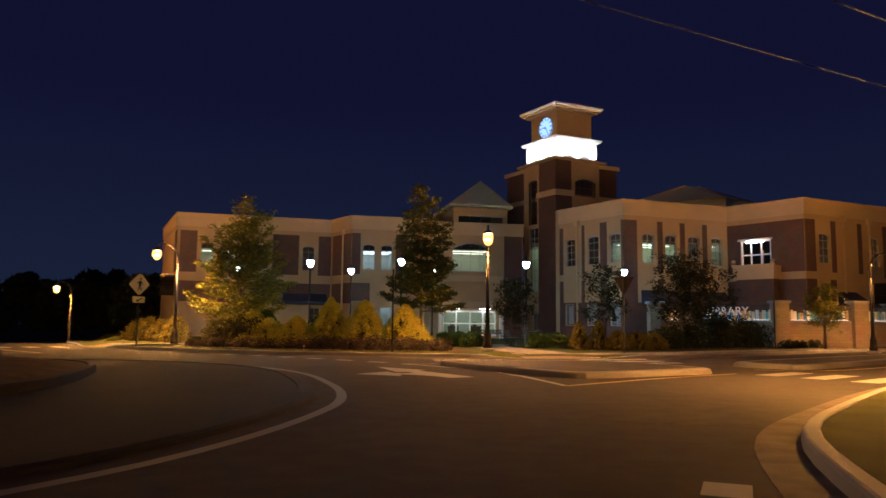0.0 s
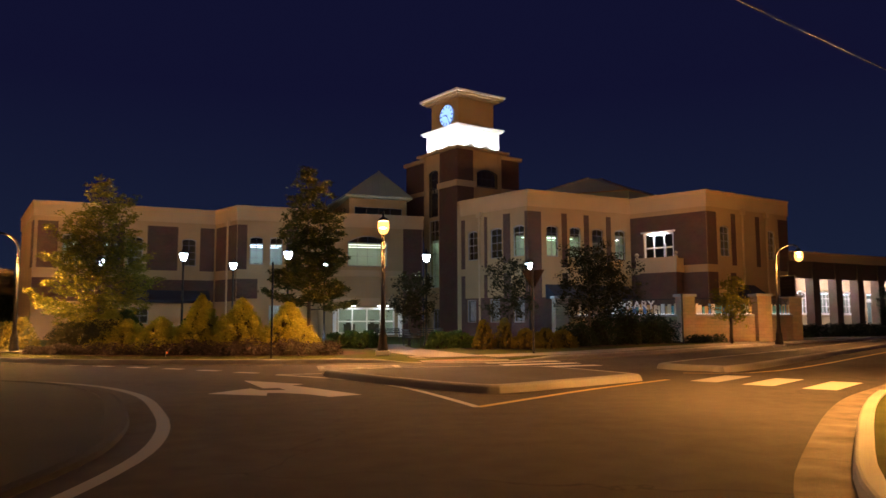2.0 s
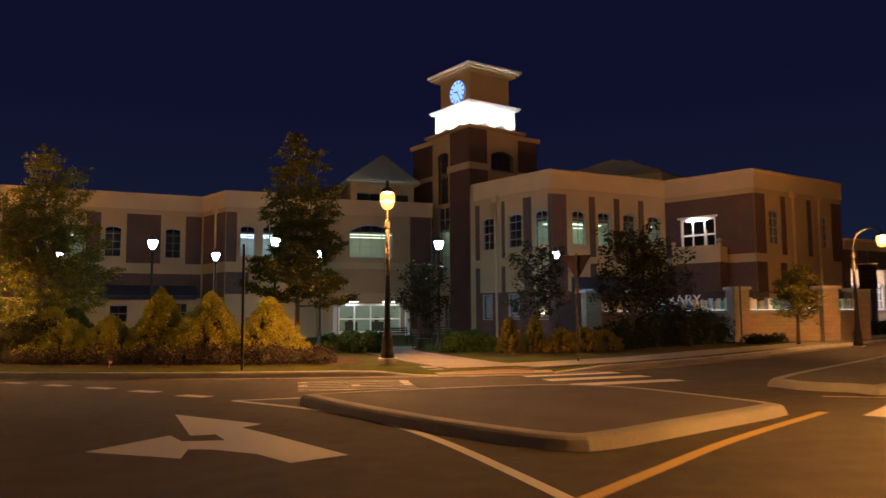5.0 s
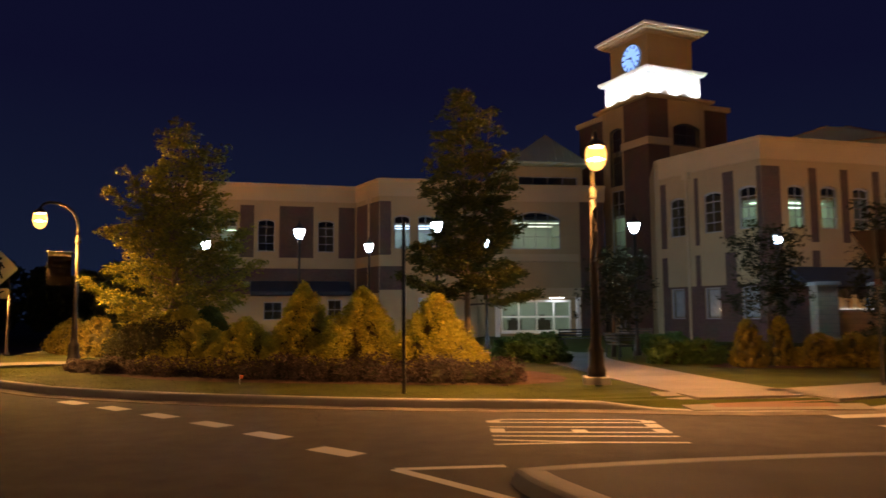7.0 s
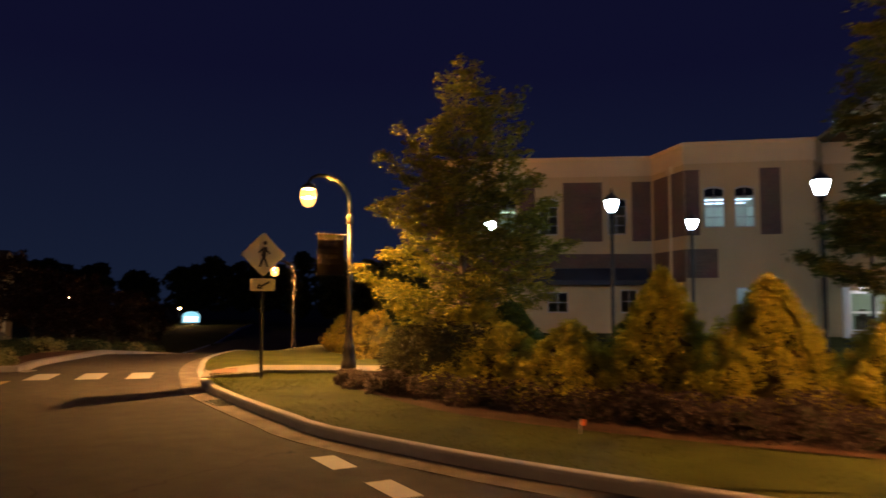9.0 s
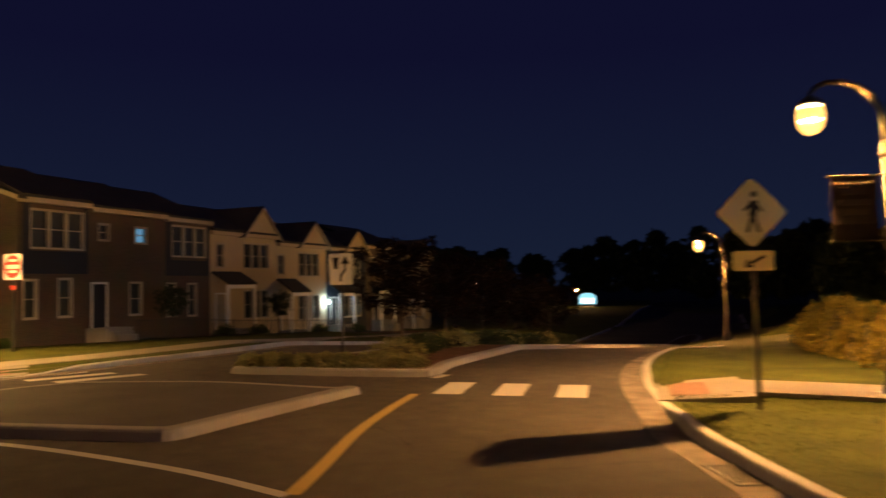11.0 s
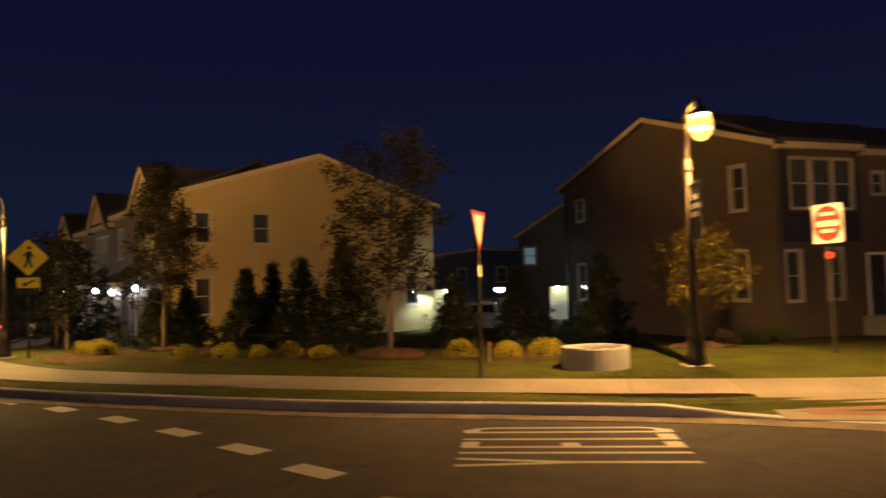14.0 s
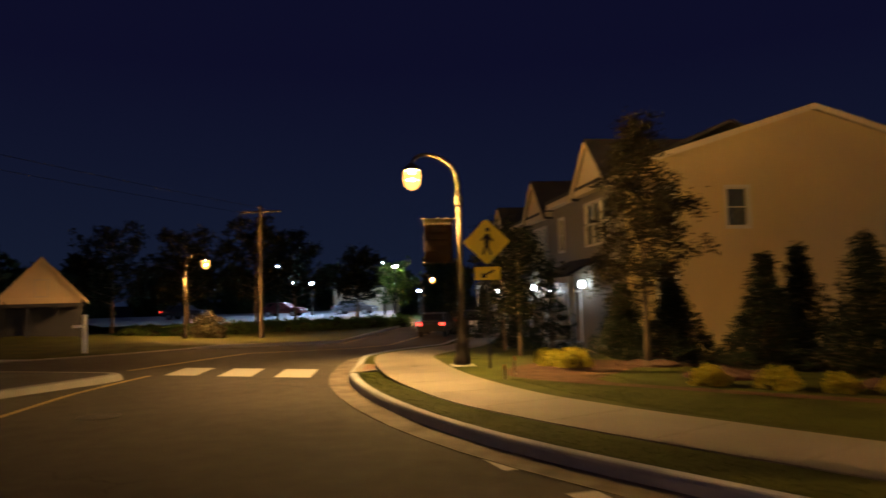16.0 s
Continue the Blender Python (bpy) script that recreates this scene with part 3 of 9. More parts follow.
def block(name, kerb, far, label, dips=()):
    """A raised lawn behind a kerb."""
    v, f = sheet([*offset_line(kerb, -0.16), *far], 0.13)
    bm = bmesh.new()
    vs = [bm.verts.new(p) for p in v]
    for q in f:
        bm.faces.new([vs[i] for i in q])
    for _ in range(4):
        long_edges = [e for e in bm.edges if e.calc_length() > 7.0 and min(abs(p.co.x) for p in e.verts) < 110 and min(abs(p.co.y) for p in e.verts) < 130]
        if not long_edges:
            break
        bmesh.ops.subdivide_edges(bm, edges=long_edges, cuts=1)
        bmesh.ops.triangulate(bm, faces=bm.faces[:])
    for p in bm.verts:
        p.co.z -= fall(p.co.x, p.co.y)
        for dx, dy, r in dips:
            p.co.z -= 0.115 * min(max(1 - (math.hypot(p.co.x - dx, p.co.y - dy) - r) / 1.3, 0.0), 1.0)
    me = bpy.data.meshes.new(name)
    bm.to_mesh(me)
    bm.free()
    me.materials.append(GRASS)
    return solid(name, me, label, "lawn", kind="structure")


def street_drop(shape):
    """Lets a shape laid on the level follow the street down."""
    shape.v = [(x, y, z - drop(x, y)) for x, y, z in shape.v]


def kerb(name, line, closed=False, dips=(), gutter=0.46, material=None):
    """A concrete kerb with its gutter pan; dips: places (x, y, reach) where it drops for a crossing."""
    line = list(line)[::-1]
    hs = []
    for x, y in line:
        h = 1.0
        for dx, dy, r in dips:
            d = math.hypot(x - dx, y - dy)
            h = min(h, 0.10 + 0.9 * min(max((d - r) / 1.3, 0.0), 1.0))
        hs.append(h)
    prof = [(-0.02, 0.0), (-0.005, 0.11), (0.012, 0.14), (0.035, 0.152), (0.15, 0.152), (0.17, 0.142), (0.172, -0.05)]
    k = ribbon(line, prof, closed, hs)
    street_drop(k)
    solid(name, k.mesh(name, material or CONCRETE, smooth=False), "grey cast concrete kerb along the carriageway", "kerb", kind="structure")
    if gutter:
        g = ribbon(line, [(-gutter, -0.02), (-gutter, 0.010), (-0.10, 0.006), (-0.0, 0.012)], closed)
        street_drop(g)
        pan = solid("gutter", g.mesh("gutter", GUTTER), "pale concrete gutter pan beside the kerb", "gutter", kind="structure")
        j, off = Shape(), offset_line(line, -gutter)
        for i in range(2, len(line) - 2, 4):
            (x0, y0), (x1, y1), (x2, y2) = line[i], off[i], line[i + 1]
            if math.hypot(x0 + 13, y0 - 12) > 42:
                continue
            d = math.hypot(x2 - x0, y2 - y0) or 1
            tx, ty = (x2 - x0) / d * 0.008, (y2 - y0) / d * 0.008
            j.add([(x0 - tx, y0 - ty, 0.0145), (x0 + tx, y0 + ty, 0.0145), (x1 + tx, y1 + ty, 0.0125), (x1 - tx, y1 - ty, 0.0125)], [(0, 1, 2, 3)])
        if j.v:
            street_drop(j)
            tagged(part("joint", j.mesh("joint", TAR), pan), kind="stuff")
    return hs


DIP_LIB, DIP_WEST, DIP_SOUTH, DIP_EAST = ((4.3, 27.9, 1.9), (-17.4, 35.9, 1.5)), ((-29.3, 26.1, 1.3), (-36.2, 2.8, 1.2)), ((-35.5, -9.5, 3.0),), ((11.6, 17.4, 1.4),)
block("lawn_library", LIB_KERB, [(-70, 150), (-60, 200), (100, 200), (100, 100)], "mown lawn in front of the library", DIP_LIB)
block("lawn_west", WEST_KERB, [(-160, -60), (-160, 150), (-110, 150)], "mown lawn before the town houses", DIP_WEST)
block("lawn_south", SOUTH_KERB, [(-60, -110), (-160, -110)], "dark grass across the side road", DIP_SOUTH)
block("lawn_east", EAST_KERB, [(140, 100), (140, -80)], "dark grass verge inside the entry kerb", DIP_EAST)
kerb("kerb_library", LIB_KERB, dips=DIP_LIB)
kerb("kerb_west", WEST_KERB, dips=DIP_WEST, material=KERB_HEADLIT)
kerb("kerb_south", SOUTH_KERB, dips=DIP_SOUTH)
kerb("kerb_east", EAST_KERB, dips=DIP_EAST)
PAD = mat("tactile_brick_red", (0.125, 0.070, 0.050), 0.85, var=0.2, scale=20, bump=0.6, bscale=40)


def kerb_ramp(x, y, out, half, depth):
    """A sloped concrete ramp behind a dropped kerb, with a tactile pad. out: degrees, the way up it."""
    a = radians(out)
    u, v = Vector((math.cos(a), math.sin(a))), Vector((-math.sin(a), math.cos(a)))
    P = lambda d, w, z: (x + u.x * d + v.x * w, y + u.y * d + v.y * w, z)
    s = Shape()
    s.add([P(0.10, -half, 0.03), P(0.10, half, 0.03), P(depth, half * 1.15, 0.152), P(depth, -half * 1.15, 0.152), P(0.10, -half, -0.1), P(0.10, half, -0.1), P(depth, half * 1.15, -0.1), P(depth, -half * 1.15, -0.1)],
          [(3, 2, 1, 0), (0, 1, 5, 4), (1, 2, 6, 5), (3, 0, 4, 7)])
    r = solid("kerb_ramp", s.mesh("kerb_ramp", WALKMAT), "concrete kerb ramp at the crossing", "ramp", kind="structure")
    s = Shape()
    k = 0.122 / (depth - 0.10)
    d0, d1 = 0.30, 0.95
    s.add([P(d0, -half * 0.7, 0.036 + k * (d0 - 0.1)), P(d0, half * 0.7, 0.036 + k * (d0 - 0.1)), P(d1, half * 0.7, 0.036 + k * (d1 - 0.1)), P(d1, -half * 0.7, 0.036 + k * (d1 - 0.1))], [(3, 2, 1, 0)])
    part("tactile_pad", s.mesh("tactile_pad", PAD), r, "brick-red tactile pad")


kerb_ramp(4.3, 27.95, 95, 1.5, 1.8)
kerb_ramp(-17.4, 35.9, 40, 1.1, 1.6)
kerb_ramp(-29.3, 26.1, 180, 1.1, 1.5)
kerb_ramp(-36.2, 2.8, 135, 1.0, 1.6)

# central island: mountable apron and a grassed mound
EDGE = smooth_line([(-2.9, 5.3), (-2.0, 7.6), (-1.55, 10.6), (-1.65, 12.7), (-2.25, 15.1), (-3.5, 18.3), (-5.4, 20.8), (-8.2, 22.4), (-12, 22.8), (-16, 21.9), (-19.4, 19.7), (-21.7, 16.4), (-22.5, 12.4), (-21.9, 7.0), (-19, 1.6), (-14, -0.8), (-8.6, 0.0), (-5.0, 2.2)], 0.5, True)
ap = ribbon(EDGE, [(0.42, 0.0), (0.44, 0.05), (0.52, 0.075), (0.74, 0.085), (0.75, 0.075), (4.75, 0.15)], True)
solid("apron", ap.mesh("apron", APRON), "stamped concrete truck apron round the central island, weak light put into its colour", "apron", kind="structure")
ak = ribbon(EDGE, [(4.55, 0.12), (4.56, 0.27), (4.58, 0.30), (4.72, 0.30), (4.74, 0.22)], True)
solid("kerb_island", ak.mesh("kerb", APRON), "kerb of the central island in the apron's dimmed colour", "kerb", kind="structure")
mound = Shape()
inner = offset_line(EDGE, 4.70, True)
mx_, my_ = sum(p[0] for p in inner) / len(inner), sum(p[1] for p in inner) / len(inner)
rs = [1.0, 0.86, 0.65, 0.42, 0.2, 0.01]
m = len(inner)
for r in rs:
    mound.v += [(mx_ + (x - mx_) * r, my_ + (y - my_) * r, 0.27 + 0.45 * (1 - r * r)) for x, y in inner]
for k in range(len(rs) - 1):
    mound.f += [(k * m + i, k * m + (i + 1) % m, k * m + m + (i + 1) % m, k * m + m + i) for i in range(m)]
solid("island_mound", mound.mesh("mound", MULCH, smooth=True), "low mulched mound of the central island", "mound", kind="structure")


def island(name, pts, label, top, lift=0.15, planted=False):
    """A splitter island: sloped kerb round a filled top."""
    line = smooth_line(pts, 0.25, True)
    area = sum(a[0] * b[1] - b[0] * a[1] for a, b in zip(line, line[1:] + line[:1]))
    if area < 0:
        line.reverse()
    k = ribbon(line, [(0.0, 0.0), (0.05, lift * 0.75), (0.09, lift * 0.95), (0.13, lift), (0.30, lift)], True)
    street_drop(k)
    e = solid(name, k.mesh(name, ISLANDKERB), label, "traffic island", kind="structure")
    v, f = sheet(offset_line(line, 0.29, True), lift - 0.004 if not planted else lift - 0.02)
    v = [(x, y, z - drop(x, y)) for x, y, z in v]
    part("island_top", mesh("island_top", v, f, top), e)
    return e


island("traffic_island_1", [(-0.15, 22.35), (0.1, 22.75), (2.2, 23.4), (4.4, 23.75), (5.8, 23.0), (6.8, 20.9), (7.05, 20.0), (6.75, 19.6), (4.9, 18.35), (3.6, 17.5), (3.05, 17.45), (2.4, 18.05), (1.5, 19.3), (0.5, 21.0)],
       "low concrete traffic island between entry and exit lanes", ISLAND)
island("traffic_island_2", [(-24.55, 22.8), (-24.85, 22.7), (-25.05, 23.2), (-25.5, 25.0), (-25.95, 27.6), (-25.75, 28.0), (-23.8, 30.1), (-21.3, 31.5), (-21.0, 31.9), (-20.75, 31.5), (-19.65, 29.4), (-19.05, 28.3), (-18.88, 27.85), (-19.1, 27.5),
                            (-20.2, 26.5), (-22.4, 24.55), (-23.4, 23.65)], "low concrete traffic island at the street of town houses", ISLAND)
island("traffic_island_3", [(-26.2, 2.4), (-28.9, 0.9), (-31.4, -0.1), (-31.9, -0.7), (-31.7, -1.5), (-30.3, -4.3), (-29.6, -4.6), (-28.6, -3.4), (-26.5, 0.5)], "low concrete traffic island at the side road", ISLAND)
island("median_street", [(-26.3, 31.2), (-24.8, 32.1), (-22.5, 33.9), (-22.3, 34.6), (-23.5, 36.0), (-25.4, 39.4), (-28.4, 45.0), (-36, 59), (-48, 80), (-50, 80), (-40, 62), (-32.5, 47.5), (-28.6, 38.0), (-27.0, 33.0)],
       "long planted median with a concrete kerb", MULCH, planted=True)
island("median_east", [(9.2, 23.6), (9.9, 22.6), (11.2, 22.7), (20, 31.2), (40, 50.5), (55, 65), (54, 66), (38, 51.3), (19, 33.2), (10.2, 25.2)], "concrete median along the approach road", ISLAND)


# ---------------- road markings ----------------
def stripe(name, pts, width, material, label="", z=0.006, closed=False):
    r = ribbon(pts, [(-width / 2, z), (width / 2, z)], closed)
    street_drop(r)
    return solid(name, r.mesh(name, material), label or "painted line on the asphalt", "road marking", kind="structure")


def marking(name, poly, material, label, group=""):
    v, f = sheet(poly, 0.006)
    v = [(x, y, z - drop(x, y)) for x, y, z in v]
    return solid(name, mesh(name, v, f, material), label, "road marking", group, kind="structure")


stripe("edge_line", EDGE, 0.17, PAINT_WORN_DIM, "white edge line round the central island", closed=True)
stripe("edge_line", smooth_line([(-1.4, 23.1), (0.1, 21.6), (1.0, 20.3), (1.75, 18.4), (2.3, 16.2), (2.5, 15.25)], 0.4), 0.14, PAINT_W, "white line round the traffic island")
stripe("edge_line", [(-1.4, 23.1), (-0.25, 23.35)], 0.12, PAINT_W, "white line round the traffic island")
stripe("edge_line", smooth_line([(2.5, 15.25), (3.6, 16.35), (5.2, 17.9), (7.7, 20.0)], 0.4), 0.15, PAINT_Y, "faded yellow line along the traffic island")
stripe("edge_line", smooth_line([(9.0, 22.0), (11.8, 22.4), (21, 30.8), (40, 49)], 0.6), 0.13, PAINT_Y, "yellow line along the median")
stripe("edge_line", smooth_line([(-15.4, 28.05), (-16.2, 28.75), (-17.8, 30.1), (-19.2, 31.5), (-20.2, 32.6)], 0.4), 0.18, PAINT_Y, "yellow line along the traffic island")
stripe("edge_line", smooth_line([(-15.4, 28.0), (-17.4, 27.35), (-20.3, 25.9), (-22.6, 24.0), (-24.0, 22.2), (-25.55, 20.85)], 0.4), 0.15, PAINT_W, "white line round the traffic island")
stripe("edge_line", [(-25.55, 20.85), (-25.2, 22.6), (-25.75, 24.6)], 0.10, PAINT_W, "white line round the traffic island")
stripe("edge_line", smooth_line([(-26.2, 5.6), (-28.1, 3.6), (-30.1, 1.4), (-32.6, -0.7)], 0.4), 0.14, PAINT_Y, "yellow line along the traffic island")
stripe("edge_line", smooth_line([(-32.9, -2.6), (-38, -5.0), (-46, -8.4), (-62, -19)], 0.6), 0.12, PAINT_Y, "yellow centre line of the side road")
stripe("edge_line", smooth_line([(-21.9, 34.2), (-22.2, 34.75)], 0.4), 0.22, PAINT_W, "short white line by the median")


def dash(x, y, ang, length=0.62, width=0.42):
    c, s = math.cos(ang), math.sin(ang)
    q = [(x + c * a - s * b, y + s * a + c * b) for a, b in ((-length / 2, -width / 2), (length / 2, -width / 2), (length / 2, width / 2), (-length / 2, width / 2))]
    marking("dash", q, PAINT_W, "white dash of the roundabout's yield line", "yield dashes")


for x, y in ((-8.36, 28.60), (-7.12, 27.82), (-5.85, 26.95), (-4.64, 26.10), (-3.46, 25.15), (-2.26, 24.05)):
    dash(x, y, radians(145), 0.74, 0.30)
for x, y in ((-30.47, 12.28), (-29.79, 13.9), (-28.98, 15.6), (-28.15, 17.15), (-27.28, 18.58), (-26.38, 19.85)):
    dash(x, y, radians(62), 0.72, 0.30)
for x, y, a in ((2.25, 5.75, 1.2),):
    dash(x, y, a, 0.5, 0.35)


def crosswalk(start, along, across, count, label):
    """Bars of a crossing: the first bar's corner, the step from bar to bar, and the bar's long and short sides."""
    for k in range(count):
        x, y = start[0] + along[0] * k, start[1] + along[1] * k
        (ax, ay), (bx, by) = across
        marking("crossing_bar", [(x, y), (x + ax, y + ay), (x + ax + bx, y + ay + by), (x + bx, y + by)], PAINT_W, label, "crossing bars")


crosswalk((8.0, 19.55), (0.66, -1.06), ((1.65, 1.5), (0.42, -0.46)), 3, "white crossing bar on the exit lane")
crosswalk((4.75, 27.75), (0.28, -1.25), ((2.65, 0.75), (0.10, -0.52)), 3, "white crossing bar on the entry lane")
crosswalk((-20.0, 32.85), (0.93, 0.68), ((-1.1, 1.2), (0.42, 0.36)), 3, "white crossing bar before the street")
crosswalk((-29.35, 26.5), (0.88, 0.50), ((-0.2, 1.95), (0.42, 0.10)), 3, "white crossing bar on the entry lane")
crosswalk((-32.85, -0.45), (-0.62, 1.48), ((-1.32, -1.45), (-0.40, 0.85)), 3, "white crossing bar on the side road")


def turn_arrow():
    """The white left and ahead arrow on the lane, laid flat."""
    v, f = sheet([(0.72, 17.55), (0.15, 17.2), (-0.25, 17.75), (-0.78, 18.1), (-1.05, 18.15), (-1.0, 17.6), (-2.15, 18.15), (-1.5, 19.2), (-1.25, 18.72), (-0.75, 18.72), (-0.95, 19.2), (-1.25, 19.15), (-1.95, 21.3), (-0.5, 20.05), (-0.72, 19.75), (-0.3, 19.15)], 0.006)
    solid("turn_arrow", mesh("turn_arrow", v, f, PAINT_W), "white painted left and ahead arrow on the asphalt", "road marking", kind="structure")


turn_arrow()


def road_word(word, origin, right, up, label):
    """A word in tall letters on the lane. right: the writing's way; up: the way to the letters' tops (its length: their height)."""
    glyphs = {"Y": [((0, 1), (0.5, 0.5)), ((1, 1), (0.5, 0.5)), ((0.5, 0.5), (0.5, 0))], "I": [((0.5, 0), (0.5, 1))],
              "E": [((0.06, 0), (0.06, 1)), ((0, 0.04), (1, 0.04)), ((0, 0.5), (0.8, 0.5)), ((0, 0.96), (1, 0.96))],
              "L": [((0.06, 0), (0.06, 1)), ((0, 0.04), (1, 0.04))],
              "D": [((0.06, 0), (0.06, 1)), ((0, 0.03), (0.6, 0.03)), ((0.6, 0.03), (0.92, 0.12)), ((0.92, 0.12), (0.94, 0.88)), ((0.94, 0.88), (0.6, 0.97)), ((0.6, 0.97), (0, 0.97))]}
    s = Shape()
    o, r, u = Vector((*origin, 0)), Vector((*right, 0)), Vector((*up, 0))
    cell = 1.0 / (len(word) - 0.25)
    bar, cap = 0.075, 0.20
    k = 0
    for i, ch in enumerate(word):
        for (ax, ay), (bx, by) in glyphs[ch]:
            a = o + r * (i + ax * 0.72) * cell + u * ay
            b = o + r * (i + bx * 0.72) * cell + u * by
            d = (b - a).normalized()
            flat = abs(d.dot(u.normalized())) < 0.5
            w = cap if flat else bar
            t = Vector((-d.y, d.x, 0)) * w / 2
            z = Vector((0, 0, 0.005 + 0.0006 * (k % 5)))
            k += 1
            s.add([a - t + z, b - t + z, b + t + z, a + t + z], [(0, 1, 2, 3)])
    solid("yield_word", s.mesh("yield_word", PAINT_W), label, "road marking", kind="structure")


road_word("YIELD", (2.05, 24.75), (-0.15, 2.2), (-2.45, -0.1), "tall white word YIELD painted on the entry lane")
road_word("YIELD", (-27.0, 23.75), (-1.95, -0.25), (0.25, -2.5), "tall white word YIELD painted on the entry lane")


def pavement(name, pts, width, label, z=0.145, joints=True):
    """A pavement of concrete bays with joints between them, following the land."""
    line = smooth_line(pts, 0.5)
    s = Shape()
    run, cur = [], [line[0]]
    for p in line[1:]:
        cur.append(p)
        if len(cur) == 4:
            run.append(cur)
            cur = [p]
    if len(cur) > 1:
        run.append(cur)
    base = tagged(new(name), label, "pavement", kind="structure")
    left, right = offset_line(line, width / 2), offset_line(line, -width / 2)
    k = 0
    for seg in run:
        q = []
        m = len(seg)
        i0, i1 = k, k + m - 1
        k = i1
        top = []
        for i in range(i0, i1 + 1):
            e = 0.012 if i == i1 else 0.0
            for side in (left, right):
                x, y = side[i]
                if i == i1:
                    x2, y2 = side[i - 1]
                    d = math.hypot(x - x2, y - y2) or 1
                    x, y = x - (x - x2) / d * e, y - (y - y2) / d * e
                top.append((x, y, z - fall(x, y)))
        vs = top + [(x, y, zz - 0.06) for x, y, zz in top]
        h = len(top)
        fs = []
        for i in range(m - 1):
            a = 2 * i
            fs.append((a, a + 1, a + 3, a + 2))
            fs.append((a, a + 2, h + a + 2, h + a))
            fs.append((a + 1, h + a + 1, h + a + 3, a + 3))
        fs += [(0, h, h + 1, 1), (h - 2, h - 1, 2 * h - 1, 2 * h - 2)]
        part("paving_slab", mesh("paving_slab", vs, fs, WALKMAT), base)
    return base


pavement("pavement_west", [(-46, 52), (-37.5, 38.5), (-33.5, 31.5), (-31.9, 27.6), (-31.6, 23.7), (-31.68, 20.5), (-31.9, 18.2), (-32.25, 15.6), (-32.6, 13.4), (-33.05, 11.3), (-33.75, 9.2), (-35.7, 5.8), (-38.6, 2.2), (-41.5, -0.2), (-47, -3.7), (-60, -12.0)], 1.65, "pale concrete pavement behind a grass verge")
pavement("pavement_library_front", [(2.3, 44), (1.9, 40), (2.6, 36), (3.4, 32.0), (4.2, 29.0)], 2.3, "concrete path from the crossing to the library")
pavement("pavement_library_front", [(5.0, 29.4), (9.5, 32.0), (14, 35.8), (22, 42.4), (40, 58.8)], 1.7, "concrete pavement along the approach road")
pavement("pavement_library_side", [(-16.3, 36.9), (-15.0, 37.6), (-12.5, 38.6), (-9, 40.5), (-4, 43.0), (2.3, 44.0)], 1.6, "concrete path behind the golden shrubs")


def drain(x, y, rz):
    """A cast-iron gutter grate: frame and bars."""
    D = thing("drain_grate", "dark cast-iron drain grate in the gutter", "drain", (x, y, 0.012), rz)
    q = Shape()
    for x0, x1, y0, y1 in ((-0.42, 0.42, -0.20, -0.16), (-0.42, 0.42, 0.16, 0.20), (-0.42, -0.38, -0.16, 0.16), (0.38, 0.42, -0.16, 0.16)):
        q.box(x0, x1, y0, y1, -0.02, 0.008)
    part("grate_frame", q.mesh("grate_frame", IRON), D)
    for k in range(9):
        q = Shape()
        q.box(-0.35 + 0.085 * k, -0.32 + 0.085 * k, -0.16, 0.16, -0.02, 0.006)
        part("grate_bar", q.mesh("grate_bar", IRON), D)


def road_cover(x, y):
    C = thing("manhole_cover", "round cast-iron cover set in the asphalt", "manhole cover", (x, y, 0.0))
    q = Shape()
    q.lathe([(0.34, -0.03), (0.34, 0.007), (0.29, 0.009), (0.28, 0.004), (0.05, 0.005), (0.0, 0.008)], 24)
    part("cover", q.mesh("cover", IRON), C)


IRON = mat("cast_iron", (0.03, 0.028, 0.026), 0.6, metal=0.5, var=0.3, scale=20, bump=0.6, bscale=60)
drain(-13.1, 31.95, -32)
road_cover(-29.1, 5.05)


# ---------------- the library ----------------
library = thing("library_building", "two-storey tan stucco and brick library with a lit clock tower", "building")
LWB, LWL, LWI, LWC, LWR = (-28.3, 71.3), (-22.9, 60.6), (-10.7, 64.8), (-8.5, 61.8), (-2.3, 63.25)
ENA, ENB = (-1.94, 64.94), (4.63, 66.2)
RWL, RWC, RIN, RBC, RBR, RBB = (8.5, 58.2), (12.3, 52.7), (20.9, 56.0), (24.6, 51.5), (33.3, 55.9), (29.0, 64.6)
TC, TR, TL = Vector((9.1, 64.4)), Vector((13.6, 66.7)), Vector((6.5, 68.8))
TOP, GRADE = 10.4, 0.0
BT, BB, FL = 8.93, 5.45, 4.72     # top and foot of the upper brick panels, head of the lower storey
THICK = 0.32


